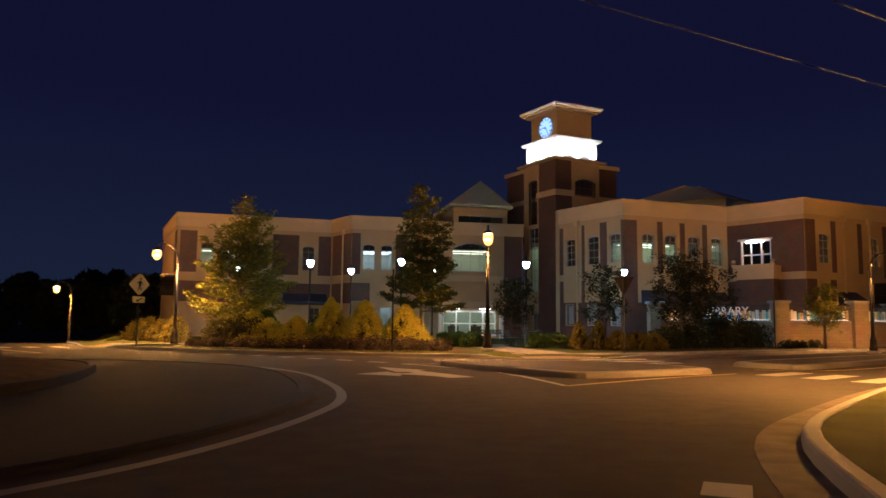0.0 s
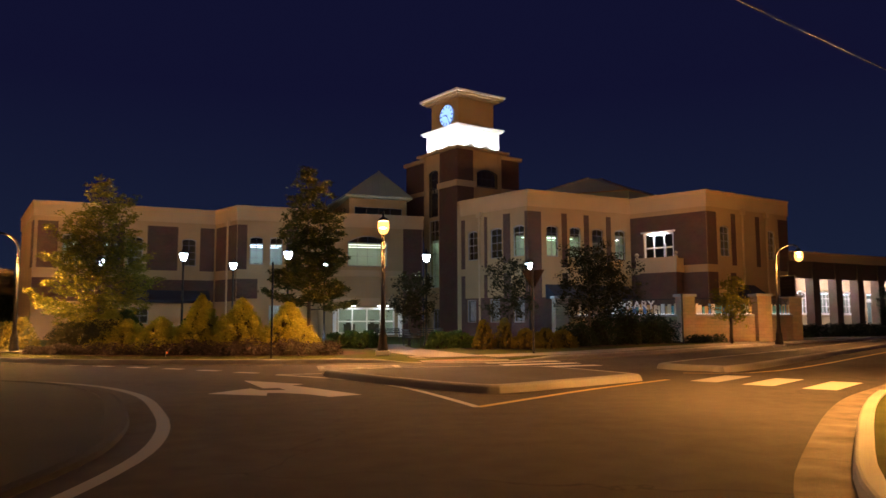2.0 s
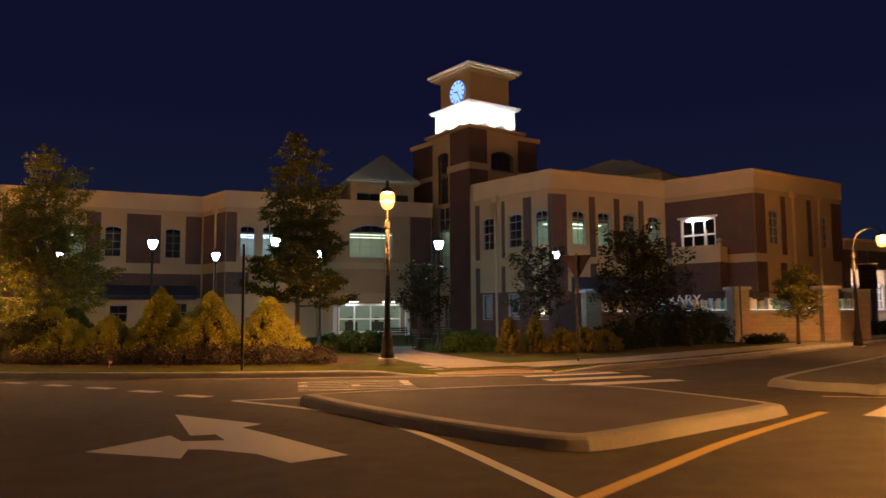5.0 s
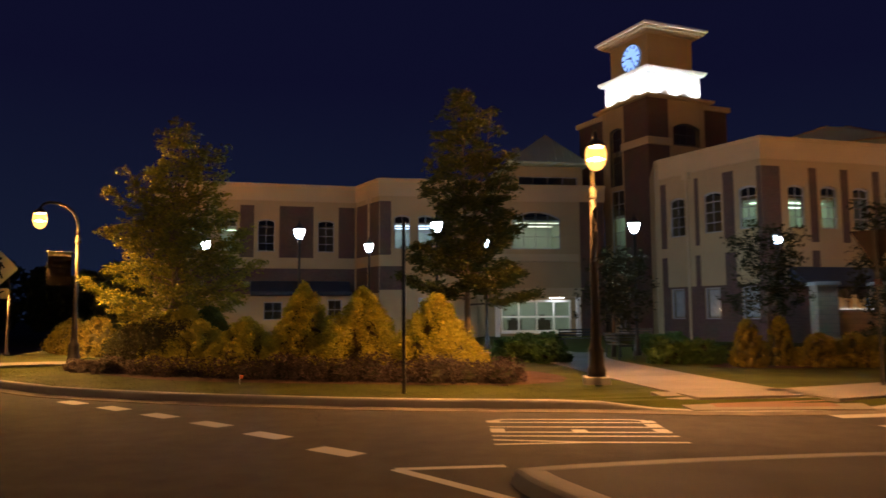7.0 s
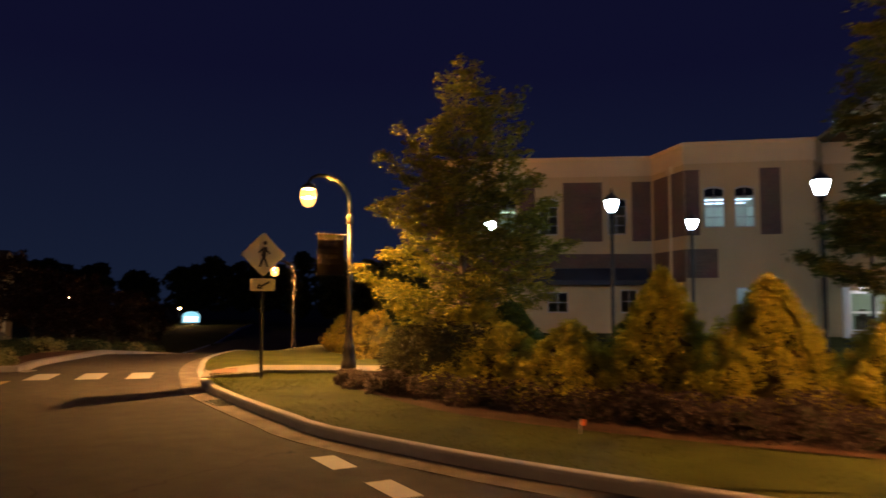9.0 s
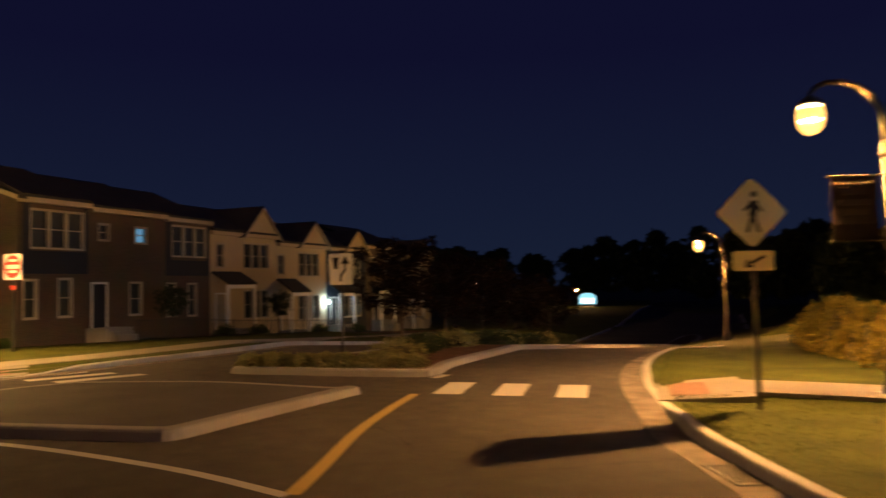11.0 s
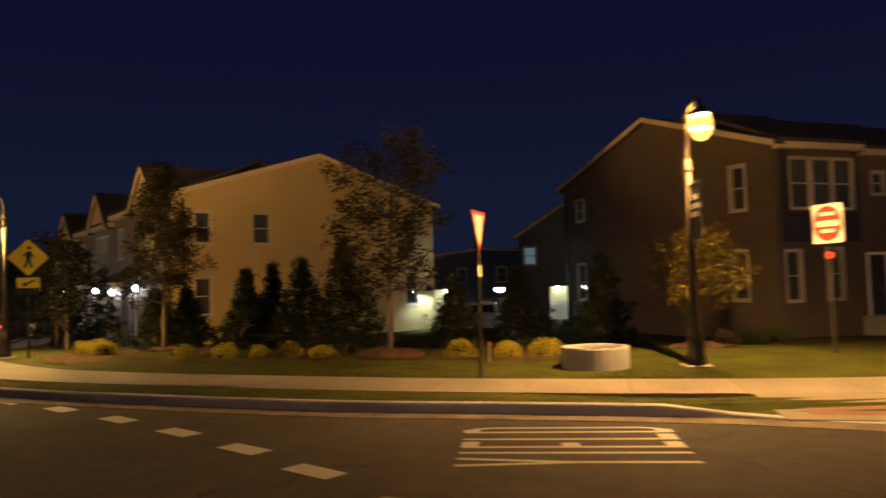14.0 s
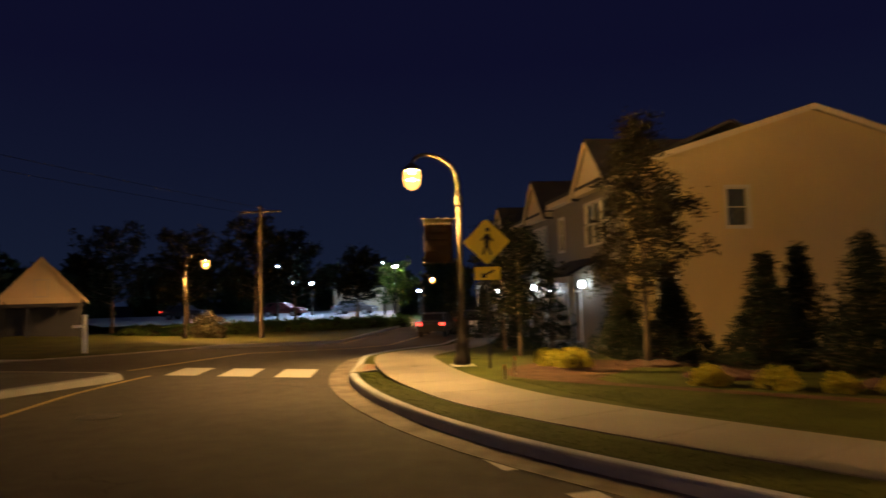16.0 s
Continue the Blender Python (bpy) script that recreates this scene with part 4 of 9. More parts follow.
def facade(p0, p1, wins, panels, top=TOP, frames=None):
    """One face of the library: the pierced wall, its brick panels, the string course, the cornice and the windows.
    wins: (s0, s1, z0, z1, columns, rows, arch); panels: (s0, s1, z0, z1)."""
    w = Wall(p0, p1)
    s = Shape()
    w.pierced(s, -0.3, top, THICK, [(a, b, c, d, r[2] if len(r) > 2 else 0) for a, b, c, d, *r in wins])
    part("wall", s.mesh("wall", STUCCO), library, "tan stucco wall")
    for a, b, c, d in panels:
        s = Shape()
        w.box(s, a, b, c, d, -0.01, 0.045)
        part("brick_panel", s.mesh("brick_panel", BRICK), library, "dark red brick panel")
    s = Shape()
    w.box(s, -0.07, w.len + 0.07, top - 1.12, top - 0.16, 0.0, 0.075)
    w.box(s, -0.12, w.len + 0.12, top - 0.16, top + 0.03, -0.3, 0.125)
    part("cornice", s.mesh("cornice", STUCCO_L), library, "pale moulded cornice")
    for a, b, c, d, *r in wins:
        cols, rows, arch = r if len(r) > 2 else (*r, 0.0)
        if frames is None:
            window(library, w, a, b, c, d, cols, rows, arch)
        else:
            window(library, w, a, b, c, d, cols, rows, arch, bar=0.14, mull=0.12, material=frames, label="white framed balcony door and windows")
    return w


WZ = (5.85, 8.05)
up = lambda a, b: (a, b, *WZ, 2, 4, 0.14)
lw_end = facade(LWB, LWL, [], [(10.6, 11.99, BB, BT)])
lw1 = facade(LWL, LWI, [up(1.9, 2.95), up(4.0, 5.05), up(6.4, 7.5), up(10.35, 11.45), (6.85, 8.05, 1.3, 2.5, 2, 2, 0), (11.05, 12.0, 1.3, 2.65, 2, 2, 0)],
             [(0.25, 1.6, BB, BT), (5.25, 6.15, BB, BT), (7.8, 10.05, BB, BT), (11.75, 12.85, BB, BT), (0.02, 12.85, 3.0, FL)])
lws = facade(LWI, LWC, [], [(0.3, 3.70, BB, BT), (0.3, 3.70, 3.0, FL)])
lw2 = facade(LWC, LWR, [up(0.95, 2.0), up(2.5, 3.5), (2.5, 3.5, 1.25, 2.7, 2, 2, 0)], [(0.02, 0.75, BB, BT), (3.75, 4.75, BB, BT), (0.02, 1.6, 3.2, FL)])
facade(LWR, ENA, [], [])
# entrance bay: arched window, porch and glazed doors
ent = facade(ENA, ENB, [(1.95, 5.35, 6.0, 8.62, 4, 3, 0.55), (1.15, 5.95, 0.42, 2.5, 4, 2, 0)], [])
enr = facade(ENB, (6.35, 66.6), [], [(0.02, 1.7, -0.2, 9.3)])
s = Shape()
ent.box(s, 0.4, 6.5, 5.15, 5.65, 0.0, 0.35)
ent.box(s, 0.6, 6.4, 2.7, 3.2, 0.0, 1.2)
ent.box(s, 0.45, 6.55, 3.2, 3.32, 0.0, 1.3)
part("porch_canopy", s.mesh("porch_canopy", STUCCO_L), library, "pale flat porch canopy over the doors")
for c in (0.75, 6.2):
    s = Shape()
    ent.box(s, c - 0.14, c + 0.14, -0.1, 2.7, 0.85, 1.13)
    part("porch_column", s.mesh("porch_column", WHITE), library, "white square porch column")
s = Shape()
for a in (1.15, 2.32, 3.55, 4.72, 5.85):
    ent.box(s, a, a + 0.10, 0.42, 2.5, -0.05, 0.05)
ent.box(s, 1.15, 5.95, 1.36, 1.48, -0.05, 0.04)
ent.box(s, 1.15, 5.95, 2.40, 2.56, -0.05, 0.06)
ent.box(s, 1.15, 5.95, 0.30, 0.52, -0.05, 0.06)
part("door", s.mesh("door", WHITE), library, "white framed glazed double doors")
GLOW_PORCHROOF = glow("porch_roof_lamp_glow", (0.92, 0.97, 1.0), 20.0)
for a in (1.6, 4.4):
    s = Shape()
    ent.box(s, a, a + 0.9, 2.675, 2.695, 0.45, 0.75)
    part("porch_lamp", s.mesh("porch_lamp", GLOW_PORCHROOF), library, "lit lamp under the porch canopy")
# drum and hipped roof over the entrance
dr = Wall((ENA[0] + 2.0, ENA[1] + 1.2), (ENB[0] + 0.4, ENB[1] + 1.2))
s = Shape()
dr.pierced(s, TOP - 0.4, 12.15, 0.25, [(0.45, dr.len - 0.4, 10.5, 11.2)])
for a, b in ((Wall((dr.p0.x - 2.2, dr.p0.y + 11.0), (dr.p0.x, dr.p0.y)), 0), (Wall(dr.at(dr.len, 0, 0).to_2d(), dr.at(dr.len, -11, 0).to_2d()), 0)):
    a.pierced(s, TOP - 0.4, 12.15, 0.25, [])
part("drum_wall", s.mesh("drum_wall", STUCCO), library, "tan stucco clerestory wall")
window(library, dr, 0.45, dr.len - 0.4, 10.5, 11.2, 4, 1)
s = Shape()
e0, e1 = dr.at(-0.5, 0.7, 12.1), dr.at(dr.len + 0.3, 0.7, 12.1)
e2, e3 = dr.at(dr.len + 0.3, -12.5, 12.1), dr.at(-0.5, -12.5, 12.1)
apex = dr.at(dr.len / 2 + 1.7, -5.9, 15.7)
s.add([e0, e1, e2, e3, apex, e0 + Vector((0, 0, -0.18)), e1 + Vector((0, 0, -0.18)), e2 + Vector((0, 0, -0.18)), e3 + Vector((0, 0, -0.18))],
      [(0, 1, 4), (1, 2, 4), (2, 3, 4), (3, 0, 4), (5, 6, 1, 0), (6, 7, 2, 1), (7, 8, 3, 2), (8, 5, 0, 3), (8, 7, 6, 5)])
hip = part("hip_roof", s.mesh("hip_roof", METALROOF), library, "green-grey standing-seam hipped roof")
for i in range(1, 10):                       # standing seams
    a = e0.lerp(e1, i / 10)
    b = a.lerp(apex, 1) if i == 5 else e0.lerp(apex, 2 * i / 10) if i < 5 else e1.lerp(apex, 2 * (10 - i) / 10)
    b = Vector((a.x + (apex.x - dr.at(dr.len / 2, 0.7, 0).x) * (b.z - 12.1) / 3.6, a.y + (apex.y - dr.at(dr.len / 2, 0.7, 0).y) * (b.z - 12.1) / 3.6, b.z))
    s = Shape()
    s.tube([a + Vector((0, 0, 0.02)), b + Vector((0, 0, 0.02))], 0.03, 4)
    part("seam", s.mesh("seam", METALROOF), hip)

# right wing
rws = facade(RWL, RWC, [up(0.7, 1.75), up(3.08, 4.22), up(5.3, 6.35), (0.62, 1.6, 1.3, 2.95, 1, 1, 0), (2.97, 4.0, 1.3, 2.95, 1, 1, 0), (5.3, 6.35, 1.3, 2.95, 1, 1, 0)],
             [(0.05, 0.42, BB - 0.2, BT), (2.5, 2.75, BB - 0.2, BT), (4.4, 5.05, BB, BT), (0.05, 0.42, -0.2, FL), (2.45, 2.75, -0.2, FL), (4.4, 5.05, -0.2, FL)])
s = Shape()
for a, b in ((0.42, 0.62), (1.6, 2.45), (2.75, 2.97), (4.0, 4.4), (5.05, 5.3), (6.35, 6.44)):
    rws.box(s, a, b, -0.2, 3.05, -0.01, 0.04)
for a, b in ((0.62, 1.6), (2.97, 4.0), (5.3, 6.35)):
    rws.box(s, a, b, -0.2, 1.3, -0.01, 0.04)
    rws.box(s, a, b, 2.95, 3.05, -0.01, 0.04)
part("brick_base", s.mesh("brick_base", BRICK), library, "dark brick base of the side wing")
rwf = facade(RWC, RIN, [up(1.58, 2.58), up(3.58, 4.58), up(5.6, 6.6), up(7.7, 8.7)],
             [(0.02, 1.1, -0.2, BT), (2.88, 3.32, BB - 0.3, BT), (4.86, 5.28, BB - 0.3, BT), (6.9, 7.3, BB - 0.3, BT), (2.88, 3.32, 3.2, FL), (1.1, 9.0, -0.2, 3.0)])
s = Shape()
Wall(RWL, RWC).box(s, 6.45, 6.69, -0.2, BT, -0.01, 0.046)
part("brick_panel", s.mesh("brick_panel", BRICK), library, "dark red brick corner pier")
rbs = facade(RIN, RBC, [(1.05, 3.4, 5.55, 7.7, 3, 2, 0)], [(0.02, 5.82, BB - 0.2, 5.55), (0.02, 1.05, 5.55, BT), (3.4, 5.82, 5.55, BT), (1.05, 3.4, 7.7, BT), (0.02, 5.82, -0.2, FL)], frames=WHITE)
rbf = facade(RBC, RBR, [up(1.48, 2.55), up(7.05, 8.05)], [(0.02, 1.05, BB - 0.2, BT), (2.75, 3.22, BB - 0.2, BT), (5.65, 6.08, BB - 0.2, BT), (8.5, 9.7, BB - 0.4, BT), (0.02, 1.05, -0.2, FL), (2.5, 3.1, 3.2, FL), (5.5, 9.7, -0.2, 3.2)])
facade(RBR, RBB, [], [(0.1, 8.0, BB, BT)])
for w, ss in ((rws, (2.05,)), (rbf, (3.95, 6.85)), (lws, (2.35,))):
    for q in ss:
        s = Shape()
        w.box(s, q - 0.20, q + 0.20, 8.95, 9.35, 0.0, 0.25)
        s.tube([w.at(q, 0.12, 9.1), w.at(q, 0.12, 0.0)], 0.075, 8)
        part("downspout", s.mesh("downspout", STUCCO_L), library, "pale downspout with a hopper head")
# balcony on the brick bay
s = Shape()
rbs.box(s, 1.0, 4.1, 4.75, 5.0, 0.0, 1.15)
rbs.box(s, 1.0, 4.1, 5.0, 5.72, 1.0, 1.13)
rbs.box(s, 1.0, 1.13, 5.0, 5.72, 0.0, 1.0)
rbs.box(s, 3.97, 4.1, 5.0, 5.72, 0.0, 1.0)
rbs.box(s, 0.95, 4.15, 5.72, 5.82, 0.95, 1.18)
for q in (1.06, 4.03):
    s.lathe([(0.13, 0), (0.13, 0.06), (0.05, 0.1), (0.16, 0.22), (0.15, 0.3), (0.02, 0.4)], 10, rbs.at(q, 1.06, 5.82))
part("balcony", s.mesh("balcony", STUCCO_L), library, "pale stucco balcony with ball finials")
s = Shape()
rbs.box(s, 1.2, 4.0, -0.2, 4.75, 0.0, 1.0)
part("brick_panel", s.mesh("brick_panel", BRICK), library, "dark brick bay under the balcony")
s = Shape()
rbs.box(s, 0.9, 3.55, 7.7, 7.82, 0.0, 0.12)
rbs.box(s, 2.7, 2.8, 5.55, 6.9, -0.06, 0.03)
part("window_trim", s.mesh("window_trim", WHITE), library, "white trim round the balcony door")
# awnings over the lower storey
for w, a, b in ((rwf, 1.4, 8.8), (rbf, 3.2, 5.2), (lw1, 6.0, 12.5)):
    s = Shape()
    s.add([w.at(a, 0.02, 3.9), w.at(b, 0.02, 3.9), w.at(b, 1.1, 3.15), w.at(a, 1.1, 3.15), w.at(a, 1.1, 2.9), w.at(b, 1.1, 2.9), w.at(a, 0.02, 2.9), w.at(b, 0.02, 2.9)],
          [(3, 2, 1, 0), (4, 5, 2, 3), (6, 4, 3, 0), (1, 2, 5, 7), (6, 7, 5, 4)])
    part("awning", s.mesh("awning", NAVY), library, "dark cloth awning")
# posters behind the lower windows of the side
for a, b in ((0.62, 1.6), (2.97, 4.0), (5.3, 6.35)):
    s = Shape()
    rws.box(s, a + 0.1, b - 0.1, 1.42, 2.85, -0.28, -0.24)
    po = part("poster", s.mesh("poster", mat("pale_poster", (0.45, 0.46, 0.47), 0.6, var=0.3, scale=25, bump=0)), library, "pale poster in the window")

# roofs and floors that close the wings
s = Shape()
s.prism([LWB, LWL, LWI, LWC, LWR, ENA, ENB, (6.35, 66.6), (5.0, 76), (-20, 82)], TOP - 0.75, TOP - 0.45)
s.prism([RWL, RWC, RIN, RBC, RBR, RBB, (20, 68), (9.6, 66)], TOP - 0.75, TOP - 0.45)
part("flat_roof", s.mesh("flat_roof", SHINGLE), library, "dark flat roof")
s = Shape()
s.prism([(-27.9, 71), (-22.6, 61.1), (-10.7, 65.2), (-8.4, 62.3), (-2.7, 63.6), (-1.9, 65.4), (4.6, 66.6), (5.0, 76), (-20, 82)], 4.55, 4.85)
s.prism([(9.1, 58.2), (12.5, 53.3), (20.9, 56.5), (24.7, 52.1), (32.7, 56.1), (28.6, 64.3), (20, 68), (10, 66)], 4.55, 4.85)
part("floor_slab", s.mesh("floor_slab", DARK), library, "floor between the storeys")
s = Shape()
for p, q in (((-28.3, 71.3), (-20, 82)), ((-20, 82), (5, 76)), ((5, 76), (6.35, 66.6)), ((29, 64.6), (20, 68)), ((20, 68), (9.6, 66)), ((9.6, 66), (8.5, 58.2))):
    Wall(q, p).pierced(s, -0.3, TOP, 0.3, [])
part("wall", s.mesh("wall", STUCCO), library, "plain rear walls")


def room(w, s0, s1, z0, z1, depth, glowmat, panels=2):
    """A lit room behind a window: shell and ceiling lamps."""
    s = Shape()
    t = 0.06
    a, b = -THICK - 0.03, -THICK - depth
    w.box(s, s0 - t, s1 + t, z0 - t, z0, b, a)
    w.box(s, s0 - t, s1 + t, z1, z1 + t, b, a)
    w.box(s, s0 - t, s0, z0, z1, b, a)
    w.box(s, s1, s1 + t, z0, z1, b, a)
    w.box(s, s0 - t, s1 + t, z0 - t, z1 + t, b - t, b)
    part("room_shell", s.mesh("room_shell", ROOMPAINT), library, "pale painted room")
    for k in range(panels):
        s = Shape()
        c = a + (b - a) * (k + 0.6) / panels
        w.box(s, s0 + 0.2, s1 - 0.2, z1 - 0.05, z1 - 0.02, c - 0.15, c + 0.15)
        part("ceiling_lamp", s.mesh("ceiling_lamp", glowmat), library, "lit ceiling lamp strip")


room(rwf, 1.3, 4.9, 4.9, 7.35, 3.0, GLOW_CEIL)
room(rwf, 7.3, 8.95, 4.9, 7.6, 2.5, GLOW_CEIL, 1)
room(rws, 5.0, 6.3, 4.9, 7.3, 1.3, GLOW_CEIL, 1)
room(lw2, 0.75, 3.7, 4.9, 7.5, 3.0, GLOW_CEILW)
room(ent, 1.5, 5.8, 4.9, 8.0, 4.0, GLOW_ENTRY)
room(ent, 1.0, 6.1, 0.35, 2.9, 4.0, GLOW_LOBBY)
room(lw2, 2.3, 3.7, 1.0, 3.0, 1.5, GLOW_CEILW, 1)
room(lw1, 1.8, 5.2, 4.9, 7.5, 3.0, GLOW_CEIL, 1)
# clerk's desk furniture seen through the doors and windows
for w, a, z, o in ((ent, 2.2, 0.42, -2.6), (ent, 4.4, 0.42, -3.0), (ent, 4.9, 4.97, -1.6), (rwf, 4.2, 4.97, -1.3), (lw2, 1.3, 4.97, -1.6), (rwf, 1.9, 4.97, -2.4)):
    s = Shape()
    w.box(s, a, a + 0.9, z, z + 0.72, o - 0.5, o)
    w.box(s, a - 0.05, a + 0.95, z + 0.72, z + 0.77, o - 0.55, o + 0.05)
    w.box(s, a + 0.2, a + 0.55, z + 0.77, z + 1.15, o - 0.4, o - 0.35)
    solid("reading_desk", s.mesh("reading_desk", BARK), "dark wooden desk in a lit library room", "desk", "library desks")

# hipped roof behind the right wing
s = Shape()
pk = [(14.6, 63.6), (22.0, 59.0), (29.0, 64.5), (22.0, 70.0)]
s.add([(*p, 11.7) for p in pk] + [(*p, 9.8) for p in pk] + [(20.4, 64.1, 13.6), (21.6, 64.3, 13.6)],
      [(0, 1, 8), (1, 9, 8), (1, 2, 9), (2, 3, 9), (3, 8, 9), (3, 0, 8), (4, 5, 1, 0), (5, 6, 2, 1), (6, 7, 3, 2), (7, 4, 0, 3)])
part("hip_roof", s.mesh("hip_roof", METALROOF), library, "pale metal hipped roof behind the parapet")
for a, b in (((20.4, 64.1, 13.62), (14.6, 63.6, 11.72)), ((21.6, 64.3, 13.62), (22.0, 59.0, 11.72)), ((22.0, 59.0, 11.70), (29.0, 64.5, 11.70)), ((14.6, 63.6, 11.70), (22.0, 59.0, 11.70))):
    s = Shape()
    s.tube([a, b], 0.07, 6)
    part("roof_trim", s.mesh("roof_trim", STUCCO_L), library, "pale metal roof trim")

# clock tower
tl = Wall(TL, TC)
tr = Wall(TC, TR)
s = Shape()
tl.pierced(s, -0.3, 16.2, 0.4, [(1.0, 2.4, 10.5, 14.65, 0.2), (1.1, 2.5, 4.3, 10.2), (1.65, 2.65, 0.25, 2.45)], 0.3, tl.len - 0.02)
tr.pierced(s, -0.3, 16.2, 0.4, [(2.05, 4.4, 12.9, 14.5, 0.35)], 0.02, tr.len - 0.3)
bk = tr.at(tr.len - 0.3, 0, 0), tl.at(0.3, 0, 0)
bc = Vector((bk[0].x + bk[1].x - TC.x, bk[0].y + bk[1].y - TC.y, 0))
Wall(bk[0].to_2d(), bc.to_2d()).pierced(s, -0.3, 16.2, 0.4, [])
Wall(bc.to_2d(), bk[1].to_2d()).pierced(s, -0.3, 16.2, 0.4, [])
part("tower_wall", s.mesh("tower_wall", STUCCO), library, "tan stucco tower shaft")
window(library, tl, 1.0, 2.4, 10.5, 14.65, 2, 5, 0.2, material=BLACK)
window(library, tl, 1.1, 2.5, 4.3, 10.2, 2, 6)
window(library, tl, 1.65, 2.65, 0.25, 2.45, 2, 2)
window(library, tr, 2.05, 4.4, 12.9, 14.5, 4, 2, 0.35, material=BLACK)
for w, a, b in ((tl, 2.72, tl.len + 0.12), (tr, -0.12, 1.62)):
    s = Shape()
    w.box(s, a, b, -0.2, 12.8, 0.0, 0.12)
    w.box(s, a, b, 13.3, 16.1, -0.01, 0.06)
    part("brick_pier", s.mesh("brick_pier", BRICK), library, "dark brick corner pier of the tower")
    s = Shape()
    w.box(s, a - 0.12, b + 0.12, 12.8, 13.3, 0.0, 0.28)
    part("string_course", s.mesh("string_course", STUCCO_L), library, "pale stone string course")
room(tl, 0.9, 2.6, 4.2, 8.4, 1.6, GLOW_CEIL, 1)
# shoulders behind the shaft
tu, tv = tr.d, -tl.d
q0 = Vector((TC.x, TC.y, 0)) + tu * 0.45 + tv * 0.45
sh = [q0, q0 + tu * 6.7, q0 + tu * 6.7 + tv * 7.8, q0 + tv * 7.8]
s = Shape()
s.prism([p.to_2d() for p in sh], 9.0, 15.72)
part("tower_shoulder", s.mesh("tower_shoulder", BRICK), library, "dark brick block behind the tower shaft")
s = Shape()
s.prism([(p - (tu + tv) * 0 + off).to_2d() for p, off in zip(sh, (-(tu + tv) * 0.2, (tu - tv) * 0.2, (tu + tv) * 0.2, (tv - tu) * 0.2))], 15.72, 16.06)
s.prism([(p + off).to_2d() for p, off in zip(sh, (-(tu + tv) * 0.1, (tu - tv) * 0.1, (tu + tv) * 0.1, (tv - tu) * 0.1))], 12.7, 13.1)
part("cornice", s.mesh("cornice", STUCCO_L), library, "pale cornice of the tower block")


def stage(inset, z0, z1, c=None):
    """A square stage of the tower, inset from its eaves."""
    o = Vector((TC.x, TC.y, 0))
    lu, lv = tr.len, tl.len
    return [(o + tu * a + tv * b).to_2d() for a, b in ((inset, inset), (lu - inset, inset), (lu - inset, lv - inset), (inset, lv - inset))]


BANDMAT = mat("white_frieze", (0.80, 0.80, 0.78), 0.7, var=0.05, scale=4, bump=0.05)
s = Shape()
s.prism(stage(0.30, 0, 0), 16.2, 18.0)
part("lit_frieze", s.mesh("lit_frieze", BANDMAT), library, "white frieze washed by floodlights")
s = Shape()
s.prism(stage(-0.34, 0, 0), 16.02, 16.22)
part("ledge", s.mesh("ledge", STUCCO_L), library, "pale ledge that carries the floodlights")
s = Shape()
s.prism(stage(0.05, 0, 0), 18.0, 18.10)
s.prism(stage(-0.02, 0, 0), 18.10, 18.18)
s.prism(stage(-0.06, 0, 0), 18.18, 18.26)
part("cornice", s.mesh("cornice", BANDMAT), library, "white cornice over the frieze")
s = Shape()
s.prism(stage(0.62, 0, 0), 18.26, 20.75)
part("clock_stage", s.mesh("clock_stage", STUCCO), library, "tan stucco clock stage")
s = Shape()
s.prism(stage(0.25, 0, 0), 20.75, 20.92)
s.prism(stage(-0.02, 0, 0), 20.92, 21.10)
o4 = [Vector((*p, 21.28)) for p in stage(-0.15, 0, 0)]
s.add(o4 + [sum(o4, Vector((0, 0, 0))) / 4 + Vector((0, 0, 0.75))], [(0, 1, 4), (1, 2, 4), (2, 3, 4), (3, 0, 4)])
fas = Shape()
fas.prism(stage(-0.15, 0, 0), 21.10, 21.28)
part("fascia", fas.mesh("fascia", BANDMAT), library, "white fascia of the tower eaves")
part("tower_roof", s.mesh("tower_roof", STUCCO_L), library, "pale overhanging tower eaves and low roof")
